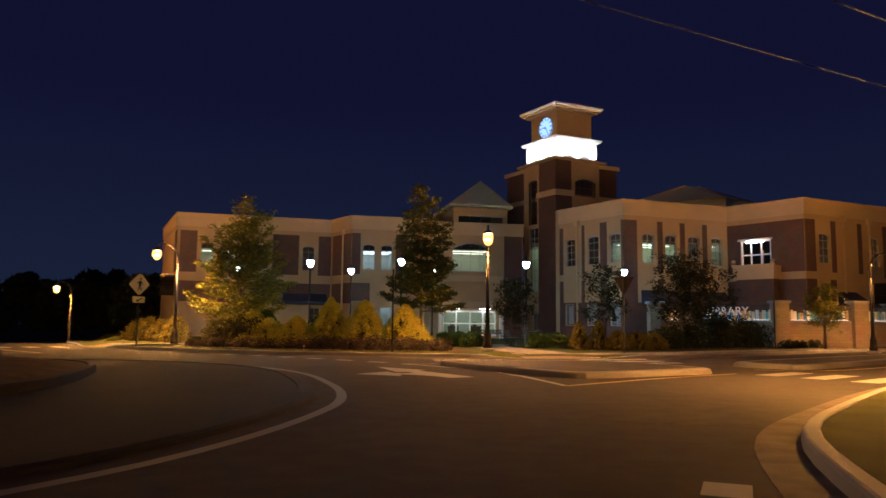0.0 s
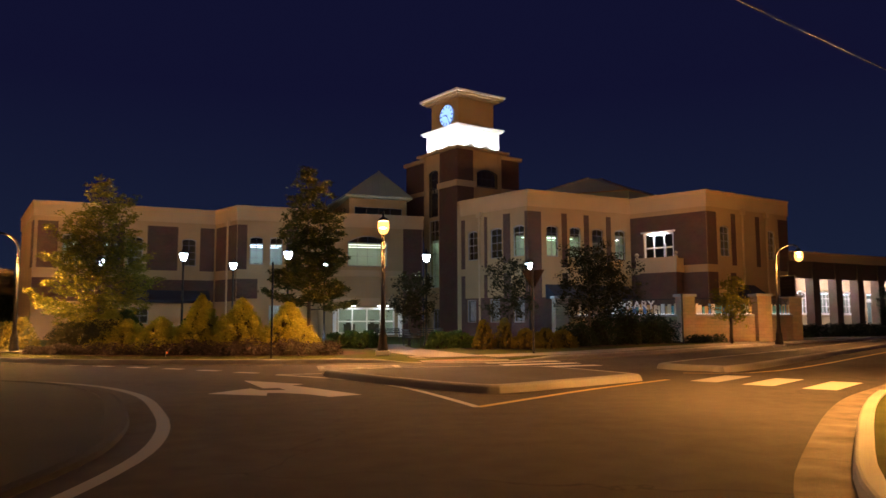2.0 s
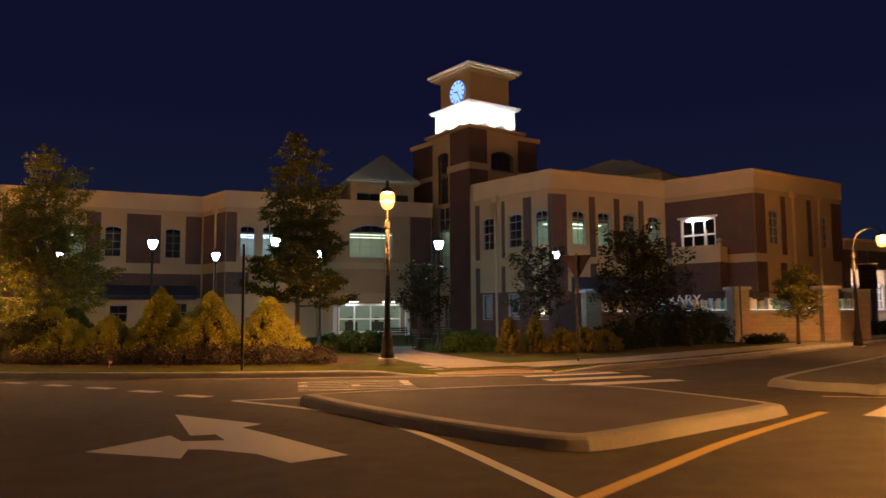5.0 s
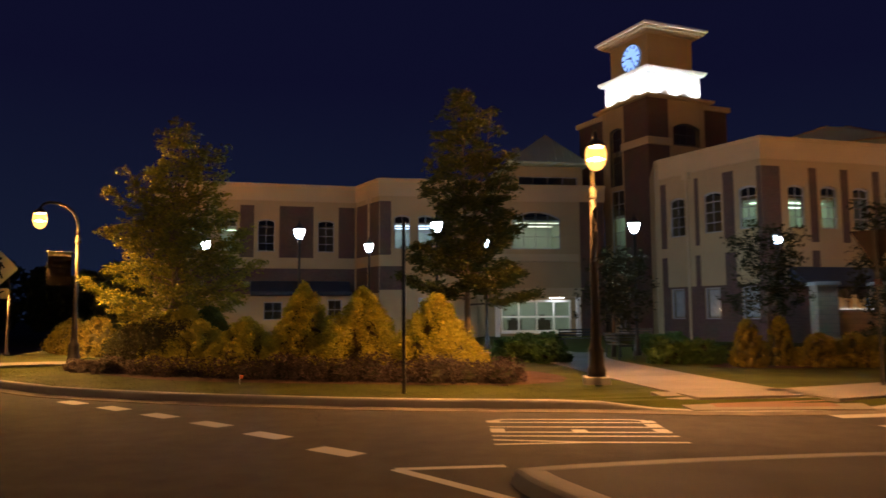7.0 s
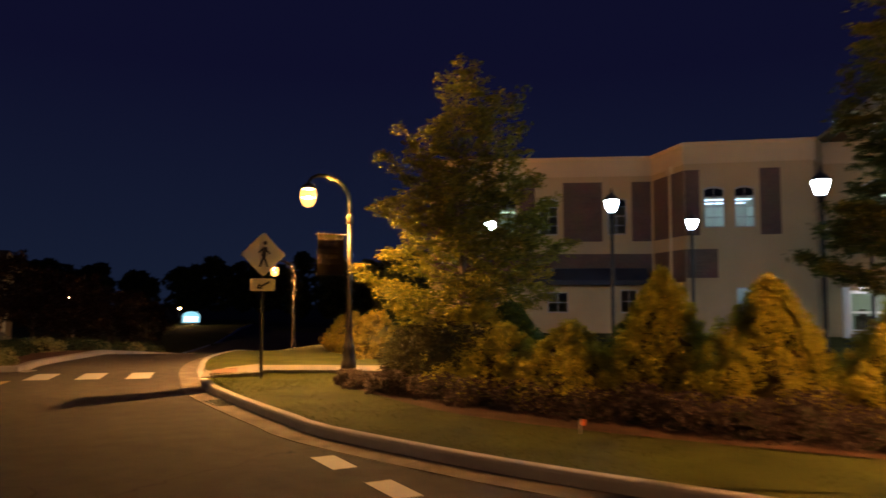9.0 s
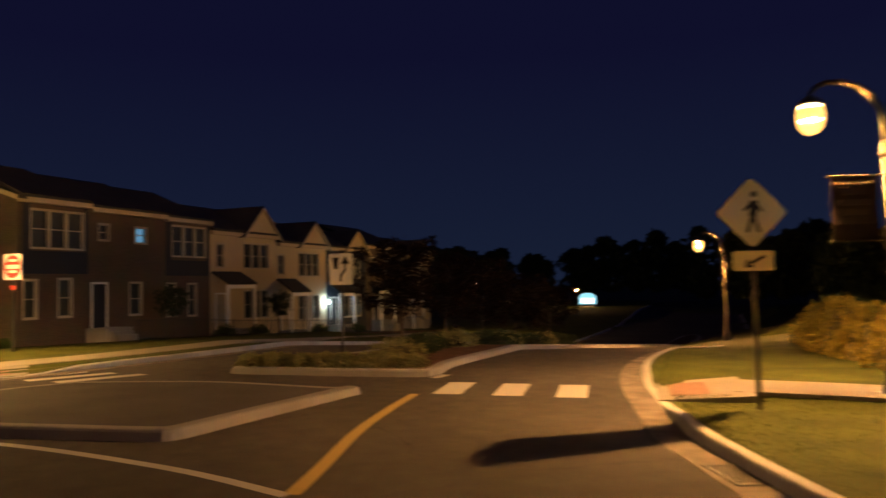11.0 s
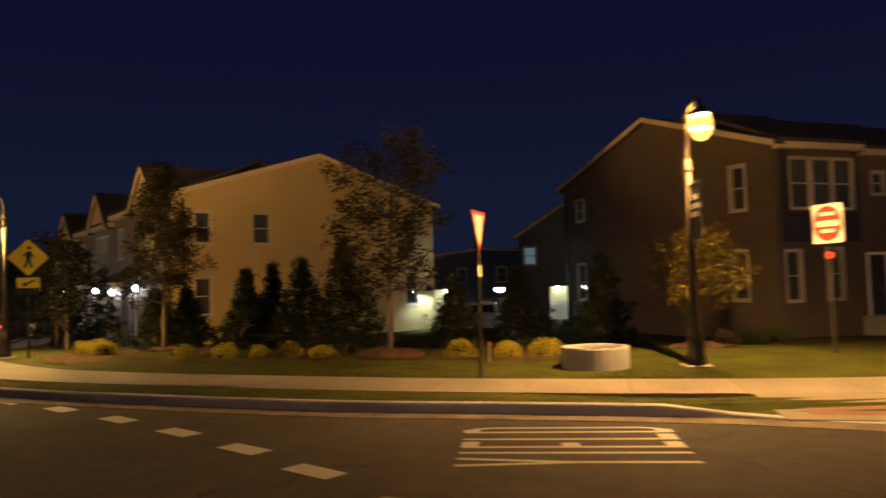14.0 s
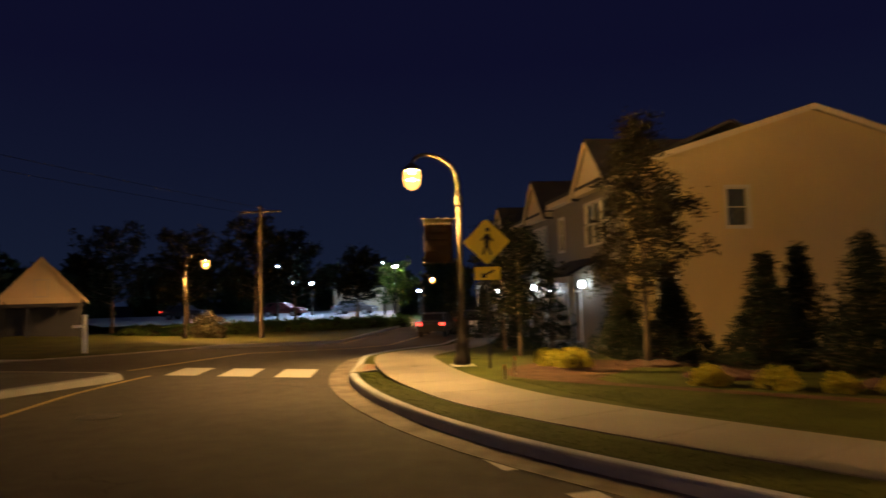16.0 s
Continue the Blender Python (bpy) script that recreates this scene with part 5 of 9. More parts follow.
for w, a in ((tl, tl.len / 2 + 0.12), (tr, None)):
    if a is None:
        continue
    dial = Shape()
    c = w.at(2.95, -0.62 + 0.05, 19.42)
    R, nseg = 0.98, 40
    ringv = [c + w.d * R * math.cos(2 * math.pi * i / nseg) + Vector((0, 0, 1)) * R * math.sin(2 * math.pi * i / nseg) for i in range(nseg)]
    dial.add([p + w.n * 0.03 for p in ringv] + [p - w.n * 0.08 for p in ringv], [tuple(range(nseg))] + [(i, nseg + i, nseg + (i + 1) % nseg, (i + 1) % nseg) for i in range(nseg)])
    clock = part("clock", dial.mesh("clock", GLOW_CLOCK), library, "round backlit blue-white clock dial")
    for i in range(12):
        mk = Shape()
        a = math.pi / 6 * i
        u = w.d * math.sin(a) + Vector((0, 0, math.cos(a)))
        v = w.d * math.cos(a) - Vector((0, 0, math.sin(a)))
        p, q = c + u * 0.66 + w.n * 0.04, c + u * 0.90 + w.n * 0.04
        h = 0.055
        mk.add([p - v * h, p + v * h, q + v * h, q - v * h], [(0, 1, 2, 3)])
        part("hour_mark", mk.mesh("hour_mark", SIGN_K), clock, "dark hour mark")
    for ang, ln, wd in ((radians(278), 0.52, 0.06), (radians(146), 0.80, 0.045)):
        hd = Shape()
        u = w.d * math.sin(ang) + Vector((0, 0, math.cos(ang)))
        v = w.d * math.cos(ang) - Vector((0, 0, math.sin(ang)))
        p, q = c - u * 0.12 + w.n * 0.06, c + u * ln + w.n * 0.06
        hd.add([p - v * wd, p + v * wd, q + v * wd * 0.4, q - v * wd * 0.4], [(0, 1, 2, 3)])
        part("clock_hand", hd.mesh("clock_hand", SIGN_K), clock, "dark clock hand")
    rim = Shape()
    for i in range(nseg):
        rim.tube([ringv[i] + w.n * 0.02, ringv[(i + 1) % nseg] + w.n * 0.02], 0.045, 5)
    part("clock_rim", rim.mesh("clock_rim", SIGN_K), clock, "dark rim")
# floodlights on the ledge
for w in (tl, tr):
    for k in range(3):
        q = w.len * (k + 0.5) / 3
        fl = Shape()
        w.box(fl, q - 0.10, q + 0.10, 16.215, 16.30, 0.16, 0.30)
        part("floodlight", fl.mesh("floodlight", BLACK), library, "small black floodlight on the ledge")
        lt = bpy.data.lights.new("floodlight_beam", "SPOT")
        lt.energy, lt.color, lt.spot_size, lt.spot_blend, lt.shadow_soft_size = 260, (0.85, 0.95, 1.0), radians(128), 0.7, 0.05
        lo = new("floodlight_beam", lt)
        lo.matrix_basis = look(w.at(q, 0.23, 16.36), w.at(q, -0.12, 17.3))

# ---------------- arcade to the east ----------------
ARCADE_HEDGE = []
arcade = thing("arcade_building", "single-storey brick and stucco arcade with lit windows behind its piers", "building")
av = Wall((33.6, 56.0), (60.0, 66.6))
bw = Wall(av.at(0, -2.6, 0).to_2d(), av.at(av.len, -2.6, 0).to_2d())
s = Shape()
holes = [(c - 0.70, c + 0.70, 1.9, 3.82, 0.18) for c in (1.5, 4.6, 7.7, 10.8, 17.0, 20.1, 23.2, 26.3)] + [(13.45, 14.5, 0.3, 3.0, 0), (13.45, 14.5, 3.1, 3.7, 0)]
bw.pierced(s, -0.3, 6.2, 0.3, holes)
part("wall", s.mesh("wall", STUCCO_L), arcade, "pale stucco rear wall")
for h in holes:
    window(arcade, bw, h[0], h[1], h[2], h[3], 3 if h[4] else 1, 3 if h[4] else 1, h[4], -0.10, 0.09, 0.06, WHITE)
    s = Shape()
    bw.box(s, h[0] - 0.08, h[1] + 0.08, h[2] - 0.10, h[2] - 0.004, 0.0, 0.09)
    part("window_sill", s.mesh("window_sill", WHITE), arcade, "white sill")
s = Shape()
av.box(s, -0.2, av.len, 4.6, 5.9, -0.35, 0.0)
part("parapet", s.mesh("parapet", BRICK_T), arcade, "brown brick parapet")
s = Shape()
av.box(s, -0.3, av.len, 5.9, 6.5, -0.4, 0.15)
av.box(s, -0.3, av.len, 6.5, 6.62, -2.9, 0.3)
part("cornice", s.mesh("cornice", STUCCO_L), arcade, "pale cornice")
for k in range(10):
    s = Shape()
    av.box(s, -0.55 + 2.84 * k, 0.22 + 2.84 * k, -0.3, 5.9, -0.60, 0.10)
    part("pier", s.mesh("pier", BRICK_T), arcade, "brown brick pier")
for k in range(9):
    s = Shape()
    av.box(s, 0.25 + 2.84 * k, 2.26 + 2.84 * k, -0.3, 1.05, -0.40, -0.10)
    part("base_wall", s.mesh("base_wall", BRICK_T), arcade, "low brown brick wall between the piers")
    s = Shape()
    av.box(s, 1.0 + 2.84 * k, 1.5 + 2.84 * k, 4.98, 5.04, -1.6, -1.1)
    part("ceiling_lamp", s.mesh("ceiling_lamp", glow("arcade_lamp_glow", (1.0, 0.84, 0.90), 120.0)), arcade, "lit ceiling lamp of the arcade")
bk2 = Shape()
bw.box(bk2, 0.0, bw.len, -0.2, 6.2, -2.6, -2.5)
bw.box(bk2, 0.0, bw.len, 3.7, 3.8, -2.5, -0.35)
part("room_shell", bk2.mesh("room_shell", ROOMPAINT), arcade, "pale room behind the windows")
for k in range(4):
    s = Shape()
    bw.box(s, 1.0 + 7 * k, 6.0 + 7 * k, 3.62, 3.66, -1.6, -1.3)
    part("ceiling_lamp", s.mesh("ceiling_lamp", GLOW_CEILW), arcade, "lit ceiling lamp strip")


for i in range(15):
    q = av.at(0.6 + 1.75 * i + 0.3 * math.sin(i * 2.1), 1.0 + 0.2 * math.sin(i * 1.3), 0)
    ARCADE_HEDGE.append((q.x, q.y))

# ---------------- town houses ----------------
def lap_siding(w, shape, s0, s1, z0, z1, holes, pitch=0.18):
    """Overlapping boards between s0 and s1, cut round the openings."""
    k, z = 0, z0
    while z < z1 - 0.01:
        zt = min(z + pitch, z1)
        cuts = [(s0, s1)]
        for a, b, c, d in holes:
            if d > z + 0.02 and c < zt - 0.02:
                cuts = [q for l, r in cuts for q in ((l, min(r, a)), (max(l, b), r)) if q[1] - q[0] > 0.02]
        for l, r in cuts:
            vs = [w.at(l, 0.022, z), w.at(r, 0.022, z), w.at(r, 0.004, zt), w.at(l, 0.004, zt), w.at(l, -0.01, z), w.at(r, -0.01, z)]
            shape.add(vs, [(0, 1, 2, 3), (4, 5, 1, 0)])
        z = zt


def sash(parent, w, a, b, c, d, cols=1, rows=2, lit=None, trim=0.09):
    """A sash window with its casing."""
    s = Shape()
    for q in ((a - trim, a, c - trim, d + trim), (b, b + trim, c - trim, d + trim), (a, b, d, d + trim), (a, b, c - trim, c)):
        w.box(s, q[0], q[1], q[2], q[3], 0.0, 0.045)
    fr = window(parent, w, a, b, c, d, cols, rows, 0.0, out=-0.05, bar=0.05, mull=0.045, material=CASING)
    part("casing", s.mesh("casing", CASING), fr, "pale window casing")
    bl = Shape()
    w.box(bl, a + 0.04, b - 0.04, c + 0.04, d - 0.04, -0.22, -0.19)
    part("blind", bl.mesh("blind", lit or BLIND), fr, "closed window blind" if not lit else "blind lit blue from behind")
    return fr


CASING = mat("pale_casing", (0.42, 0.385, 0.32), 0.6, var=0.08, scale=6, bump=0.05)
BLIND = mat("window_blind", (0.12, 0.12, 0.115), 0.8, var=0.15, scale=20, bump=0.1)
BLUELIT = glow("blue_lit_blind", (0.20, 0.42, 0.62), 0.9)


def gable_house(name, label, p0, p1, depth, eave, ridge, base, wall_mat, wins, boards=True, roof_mat=None, joined=False):
    """A house whose gable end runs from p0 to p1; it reaches back by depth."""
    h = thing(name, label, "house")
    w = Wall(p0, p1)
    s = Shape()
    w.pierced(s, base, eave, 0.25, [q[:4] for q in wins])
    g = [w.at(0, 0, eave), w.at(w.len, 0, eave), w.at(w.len / 2, 0, ridge)]
    s.add(g + [p - w.n * 0.25 for p in g], [(0, 1, 2), (5, 4, 3), (0, 2, 5, 3), (2, 1, 4, 5)])
    for a, b in ((w.at(w.len, 0, 0), w.at(w.len, -depth, 0)), (w.at(w.len, -depth, 0), w.at(0, -depth, 0)), (w.at(0, -depth, 0), w.at(0, 0, 0)))[1 if joined else 0:]:
        Wall(a.to_2d(), b.to_2d()).pierced(s, base, eave, 0.25, [])
    part("wall", s.mesh("wall", wall_mat), h)
    if boards:
        s = Shape()
        lap_siding(w, s, 0.1, w.len - 0.1, base + 0.3, eave, [(q[0] - 0.09, q[1] + 0.09, q[2] - 0.09, q[3] + 0.09) for q in wins])
        z = eave
        while z < ridge - 0.2:
            inset = w.len / 2 * (z - eave) / (ridge - eave)
            lap_siding(w, s, 0.1 + inset, w.len - 0.1 - inset, z, z + 0.18, [])
            z += 0.18
        part("siding", s.mesh("siding", wall_mat), h, "lapped boards")
        s = Shape()
        w.box(s, 0, 0.12, base, eave, 0.0, 0.04)
        part("corner_board", s.mesh("corner_board", wall_mat), h)
        s = Shape()
        w.box(s, w.len - 0.12, w.len, base, eave, 0.0, 0.04)
        part("corner_board", s.mesh("corner_board", wall_mat), h)
    for q in wins:
        sash(h, w, *q[:4], lit=q[4] if len(q) > 4 else None)
    s = Shape()
    ov, t = 0.35, 0.16
    for a, sgn in ((-ov, 1), (w.len + ov, -1)):
        sl = (ridge - eave) / (w.len / 2)
        e = eave - sl * ov
        mid = w.len / 2
        top = [w.at(a, 0.3, e + t), w.at(mid, 0.3, ridge + t), w.at(mid, -depth - 0.3, ridge + t), w.at(a, -depth - 0.3, e + t)]
        vs = top + [p - Vector((0, 0, t)) for p in top]
        s.add(vs, [(0, 1, 2, 3), (7, 6, 5, 4), (0, 4, 5, 1), (3, 2, 6, 7), (0, 3, 7, 4)])
    part("roof", s.mesh("roof", roof_mat or SHINGLE), h, "dark shingle roof")
    s = Shape()
    for a, b in ((-ov, w.len / 2), (w.len + ov, w.len / 2)):
        sl = (ridge - eave) / (w.len / 2)
        p, q = w.at(a, 0.31, eave - sl * ov), w.at(b, 0.31, ridge)
        vs = [p - Vector((0, 0, 0.08)), q - Vector((0, 0, 0.08)), q + Vector((0, 0, 0.14)), p + Vector((0, 0, 0.14))]
        s.add(vs + [v - w.n * 0.04 for v in vs], [(0, 1, 2, 3), (7, 6, 5, 4), (0, 4, 5, 1), (3, 2, 6, 7)])
    part("bargeboard", s.mesh("bargeboard", SIDING), h, "pale bargeboard")
    s = Shape()
    s.tube([w.at(0.25, 0.12, eave - 0.2), w.at(0.25, 0.08, eave - 0.7), w.at(0.25, 0.08, base + 0.2)], 0.05, 6)
    part("downspout", s.mesh("downspout", BLACK), h, "dark downspout")
    return h, w


HW0, HW1 = (-47.7, 4.5), (-58.4, 13.3)
# outward is to the right of the way, so these gable ends run from their far corner
hw, hww = gable_house("town_house", "tan sided end house with a plain gable wall", HW0, HW1, 11.0, 6.2, 8.33, -0.9, SIDING_T,
                      [(0.8, 1.5, 4.02, 5.40), (3.5, 4.3, 4.02, 5.43), (12.0, 12.74, 4.02, 5.46), (0.78, 1.49, 0.85, 2.47), (12.0, 12.74, 0.85, 2.4)])
HE0, HE1 = (-46.7, 28.5), (-56.9, 20.6)
he, hew = gable_house("town_house", "brown brick end house with a plain gable wall", HE1, HE0, 9.0, 6.45, 8.6, -0.9, BRICK_T,
                      [(10.93, 11.58, 4.25, 5.85), (10.88, 11.55, 0.95, 2.7), (1.1, 1.65, 4.75, 5.75), (1.1, 1.65, 0.9, 2.6)], boards=False, joined=True)

# the terrace along the street
ROWDIR = (Vector((-60.0, 49.3)) - Vector((-46.7, 28.5))).normalized()
rowpt = lambda s, o=0.0: (Vector((-46.7, 28.5)) + ROWDIR * s + Vector((ROWDIR.y, -ROWDIR.x)) * o)


def terrace_unit(label, s0, s1, top, base, walls, wins, out=0.0, gable=None, porch=None, door=None, rowpt=rowpt):
    """One house of the terrace. walls: (s0, s1, z0, z1, material, proud); wins: (s0, s1, z0, z1, columns, lit)."""
    h = thing("terrace_house", label, "house", group="terrace houses")
    w = Wall(rowpt(s0), rowpt(s1))
    k = lambda s: s - s0
    # the row faces the street, to the right of the way along it
    s = Shape()
    holes = [(k(a), k(b), c, d) for a, b, c, d, *_ in wins] + ([(k(door[0]), k(door[1]), door[2], door[3])] if door else [])
    w.pierced(s, base, top, 0.25, holes)
    bk = Wall(w.at(w.len, -9.0, 0).to_2d(), w.at(0, -9.0, 0).to_2d())
    part("wall", s.mesh("wall", walls[0]), h)
    s = Shape()
    bk.pierced(s, base, top, 0.25, [])
    part("rear_wall", s.mesh("rear_wall", walls[0]), h)
    for wa, wb in ((w.at(w.len, -0.25, 0), w.at(w.len, -8.75, 0)), (w.at(0, -8.75, 0), w.at(0, -0.25, 0))):
        s = Shape()
        Wall(wa.to_2d(), wb.to_2d()).pierced(s, base, top, 0.2, [])
        part("side_wall", s.mesh("side_wall", walls[0]), h)
    for a, b, c, d, m, pr in walls[1:]:
        s = Shape()
        w2 = w
        hl = [(k(x0), k(x1), z0, z1) for x0, x1, z0, z1, *_ in wins]
        cut = [q for q in hl if q[0] >= k(a) - 0.01 and q[1] <= k(b) + 0.01]
        if m is BRICK_T:
            q = Shape()
            w.pierced(q, c, d, 0.06, cut, k(a), k(b))
            part("wall_facing", mesh("wall_facing", [Vector(v) + w.n * 0.05 for v in q.v], q.f, m), h, "brown brick facing")
        else:
            lap_siding(w, s, k(a), k(b), c, d, [(x0 - 0.09, x1 + 0.09, z0 - 0.09, z1 + 0.09) for x0, x1, z0, z1 in cut])
            part("siding", s.mesh("siding", m), h, "lapped boards")
    for a, b, c, d, cols, lit in wins:
        n = cols
        for i in range(n):
            u0 = k(a) + (k(b) - k(a)) * i / n + (0.05 if i else 0)
            u1 = k(a) + (k(b) - k(a)) * (i + 1) / n - (0.05 if i < n - 1 else 0)
            sash(h, w, u0, u1, c, d, 1, 2, lit, trim=0.07 if n == 1 else 0.05)
    # roof: a slope to the ridge along the row
    s = Shape()
    e0, e1 = w.at(-0.0, 0.35, top), w.at(w.len, 0.35, top)
    r0, r1 = w.at(0.0, -4.5, top + 2.0), w.at(w.len, -4.5, top + 2.0)
    b0, b1 = w.at(0.0, -9.3, top), w.at(w.len, -9.3, top)
    up_ = Vector((0, 0, 0.14))
    s.add([e0, e1, r1, r0, b1, b0] + [p + up_ for p in (e0, e1, r1, r0, b1, b0)], [(6, 7, 8, 9), (9, 8, 10, 11), (0, 1, 7, 6), (3, 2, 1, 0), (5, 4, 2, 3), (0, 6, 9, 3), (1, 2, 8, 7), (3, 9, 11, 5), (2, 4, 10, 8)])
    part("roof", s.mesh("roof", SHINGLE), h, "dark shingle roof")
    s = Shape()
    w.box(s, 0, w.len, top - 0.22, top + 0.02, 0.0, 0.33)
    part("eave_board", s.mesh("eave_board", SIDING), h, "pale eaves board")
    if gable:
        a, b, z, zt = gable
        s = Shape()
        a, b = k(a), k(b)
        g = [w.at(a, 0.30, z), w.at(b, 0.30, z), w.at((a + b) / 2, 0.30, zt)]
        s.add(g + [p - w.n * 0.3 for p in g], [(0, 1, 2), (5, 4, 3), (0, 3, 4, 1)])
        part("gable", s.mesh("gable", SIDING), h, "cream gable front")
        s = Shape()
        for q, r in ((a - 0.25, (a + b) / 2), (b + 0.25, (a + b) / 2)):
            sl = (zt - z) / ((b - a) / 2)
            p0_, p1_ = w.at(q, 0.45, z - 0.25 * sl), w.at(r, 0.45, zt)
            p2_, p3_ = p1_ - w.n * 4.5, p0_ - w.n * 4.5
            vs = [p0_, p1_, p2_, p3_]
            s.add(vs + [v + Vector((0, 0, 0.13)) for v in vs], [(3, 2, 1, 0), (4, 5, 6, 7), (0, 1, 5, 4), (0, 4, 7, 3)])
        part("gable_roof", s.mesh("gable_roof", SHINGLE), h, "dark gable roof")
        s = Shape()
        for q, r in ((a - 0.25, (a + b) / 2), (b + 0.25, (a + b) / 2)):
            sl = (zt - z) / ((b - a) / 2)
            p0_, p1_ = w.at(q, 0.46, z - 0.25 * sl - 0.05), w.at(r, 0.46, zt - 0.05)
            s.tube([p0_, p1_], 0.07, 4)
        part("bargeboard", s.mesh("bargeboard", SIDING), h, "cream bargeboard")
    if porch:
        a, b, z0, z1 = porch
        a, b = k(a), k(b)
        s = Shape()
        s.add([w.at(a, 0.0, z1), w.at(b, 0.0, z1), w.at(b, 1.3, z0), w.at(a, 1.3, z0)] + [w.at(q, o, z) for q, o, z in ((a, 0.0, z1 - 0.12), (b, 0.0, z1 - 0.12), (b, 1.3, z0 - 0.12), (a, 1.3, z0 - 0.12))],
              [(3, 2, 1, 0), (4, 5, 6, 7), (7, 6, 2, 3), (4, 7, 3, 0), (1, 2, 6, 5)])
        part("porch_roof", s.mesh("porch_roof", SHINGLE), h, "dark sloping porch roof")
        s = Shape()
        w.box(s, a, b, z0 - 0.35, z0 - 0.12, 1.1, 1.25)
        for q in (a + 0.1, b - 0.1):
            w.box(s, q - 0.08, q + 0.08, base, z0 - 0.3, 1.08, 1.24)
        part("porch_post", s.mesh("porch_post", WHITE), h, "white porch posts and beam")
    if door:
        s = Shape()
        w.box(s, k(door[0]), k(door[1]), door[2], door[3], -0.12, -0.07)
        d = part("door", s.mesh("door", NAVY), h, "dark front door")
        s = Shape()
        for q in ((k(door[0]) - 0.1, k(door[0]), door[2], door[3] + 0.1), (k(door[1]), k(door[1]) + 0.1, door[2], door[3] + 0.1), (k(door[0]), k(door[1]), door[3], door[3] + 0.1)):
            w.box(s, *q, 0.0, 0.05)
        part("door_casing", s.mesh("door_casing", WHITE), d)
        s = Shape()
        w.box(s, k(door[0]) - 0.4, k(door[1]) + 0.4, base, door[2], 0.0, 1.4)
        w.box(s, k(door[0]) - 0.2, k(door[1]) + 0.2, base, door[2] - 0.17, 1.4, 1.7)
        w.box(s, k(door[0]) - 0.2, k(door[1]) + 0.2, base, door[2] - 0.34, 1.7, 2.0)
        part("front_steps", s.mesh("front_steps", CONCRETE), h, "concrete front steps")
    return h, w


terrace_unit("end terrace house with navy boards over brown brick", 0.0, 3.9, 6.45, -1.2, [BRICK_T, (0.25, 3.88, 2.95, 6.25, NAVY, 1)],
             [(0.7, 3.6, 4.15, 5.95, 3, None), (0.35, 1.0, 0.9, 2.65, 1, None), (2.2, 2.9, 0.9, 2.7, 1, None)])
terrace_unit("brown brick terrace house with a pale cornice", 3.9, 9.12, 6.3, -1.2, [BRICK_T], [(4.55, 5.15, 4.7, 5.5, 1, None), (6.98, 7.75, 4.65, 5.48, 1, BLUELIT), (6.6, 7.4, 0.8, 2.5, 1, None)], door=(4.15, 5.0, 0.25, 2.45))
terrace_unit("terrace house with navy boards over brown brick", 9.12, 12.95, 6.2, -1.4, [BRICK_T, (9.2, 12.9, 2.9, 6.0, NAVY, 1)],
             [(9.75, 12.55, 4.02, 5.78, 3, None), (9.35, 9.95, 0.6, 2.45, 1, None), (11.05, 11.7, 0.55, 2.42, 1, None)])
terrace_unit("cream sided terrace house with a steep front gable", 12.95, 19.9, 5.68, -1.6, [SIDING, (13.0, 19.85, -0.6, 5.5, SIDING, 1)],
             [(13.6, 14.25, 3.45, 4.92, 1, None), (16.25, 18.9, 3.42, 5.06, 3, None), (16.3, 18.9, 0.1, 1.95, 3, None)], gable=(16.0, 19.75, 5.65, 7.5), porch=(13.1, 15.9, 2.45, 3.2), door=(13.5, 14.4, -0.4, 1.75))
terrace_unit("cream sided terrace house with a steep front gable", 19.9, 26.5, 5.25, -2.2, [SIDING, (20.0, 26.4, -1.0, 5.1, SIDING, 1)],
             [(20.15, 20.75, 3.02, 4.42, 1, None), (22.7, 25.4, 2.92, 4.65, 3, None), (22.6, 25.4, -0.3, 1.5, 3, None)], gable=(22.5, 26.4, 5.2, 6.95), porch=(19.95, 22.3, 1.85, 2.75), door=(20.4, 21.3, -0.9, 1.25))
terrace_unit("navy sided terrace house with a steep front gable", 26.5, 33.0, 5.2, -2.4, [NAVY, (26.6, 32.9, -1.0, 5.0, NAVY, 1)],
             [(27.0, 27.6, 2.9, 4.3, 1, None), (29.3, 32.0, 2.8, 4.5, 3, None), (29.3, 32.0, -0.4, 1.4, 3, None)], gable=(29.0, 33.0, 5.0, 6.7), porch=(26.6, 29.0, 1.7, 2.5), door=(27.2, 28.0, -0.9, 1.2))
terrace_unit("brown brick terrace house with a flat cornice", 33.0, 40.0, 5.6, -2.6, [BRICK_T], [(34.0, 35.0, 3.2, 4.6, 1, None), (37.0, 38.6, 3.2, 4.6, 2, None), (37.0, 38.6, 0.0, 1.5, 2, None)], porch=(33.6, 36.4, 1.8, 2.5), door=(34.4, 35.3, -0.9, 1.2))
terrace_unit("cream sided terrace house with a steep front gable", 40.0, 47.0, 5.0, -2.6, [SIDING, (40.1, 46.9, -1.0, 4.8, SIDING, 1)],
             [(41.0, 41.7, 2.6, 4.0, 1, None), (43.5, 46.0, 2.6, 4.2, 3, None)], gable=(43.0, 46.8, 4.9, 6.6), porch=(40.2, 42.8, 1.6, 2.3), door=(41.0, 41.9, -0.9, 1.2))


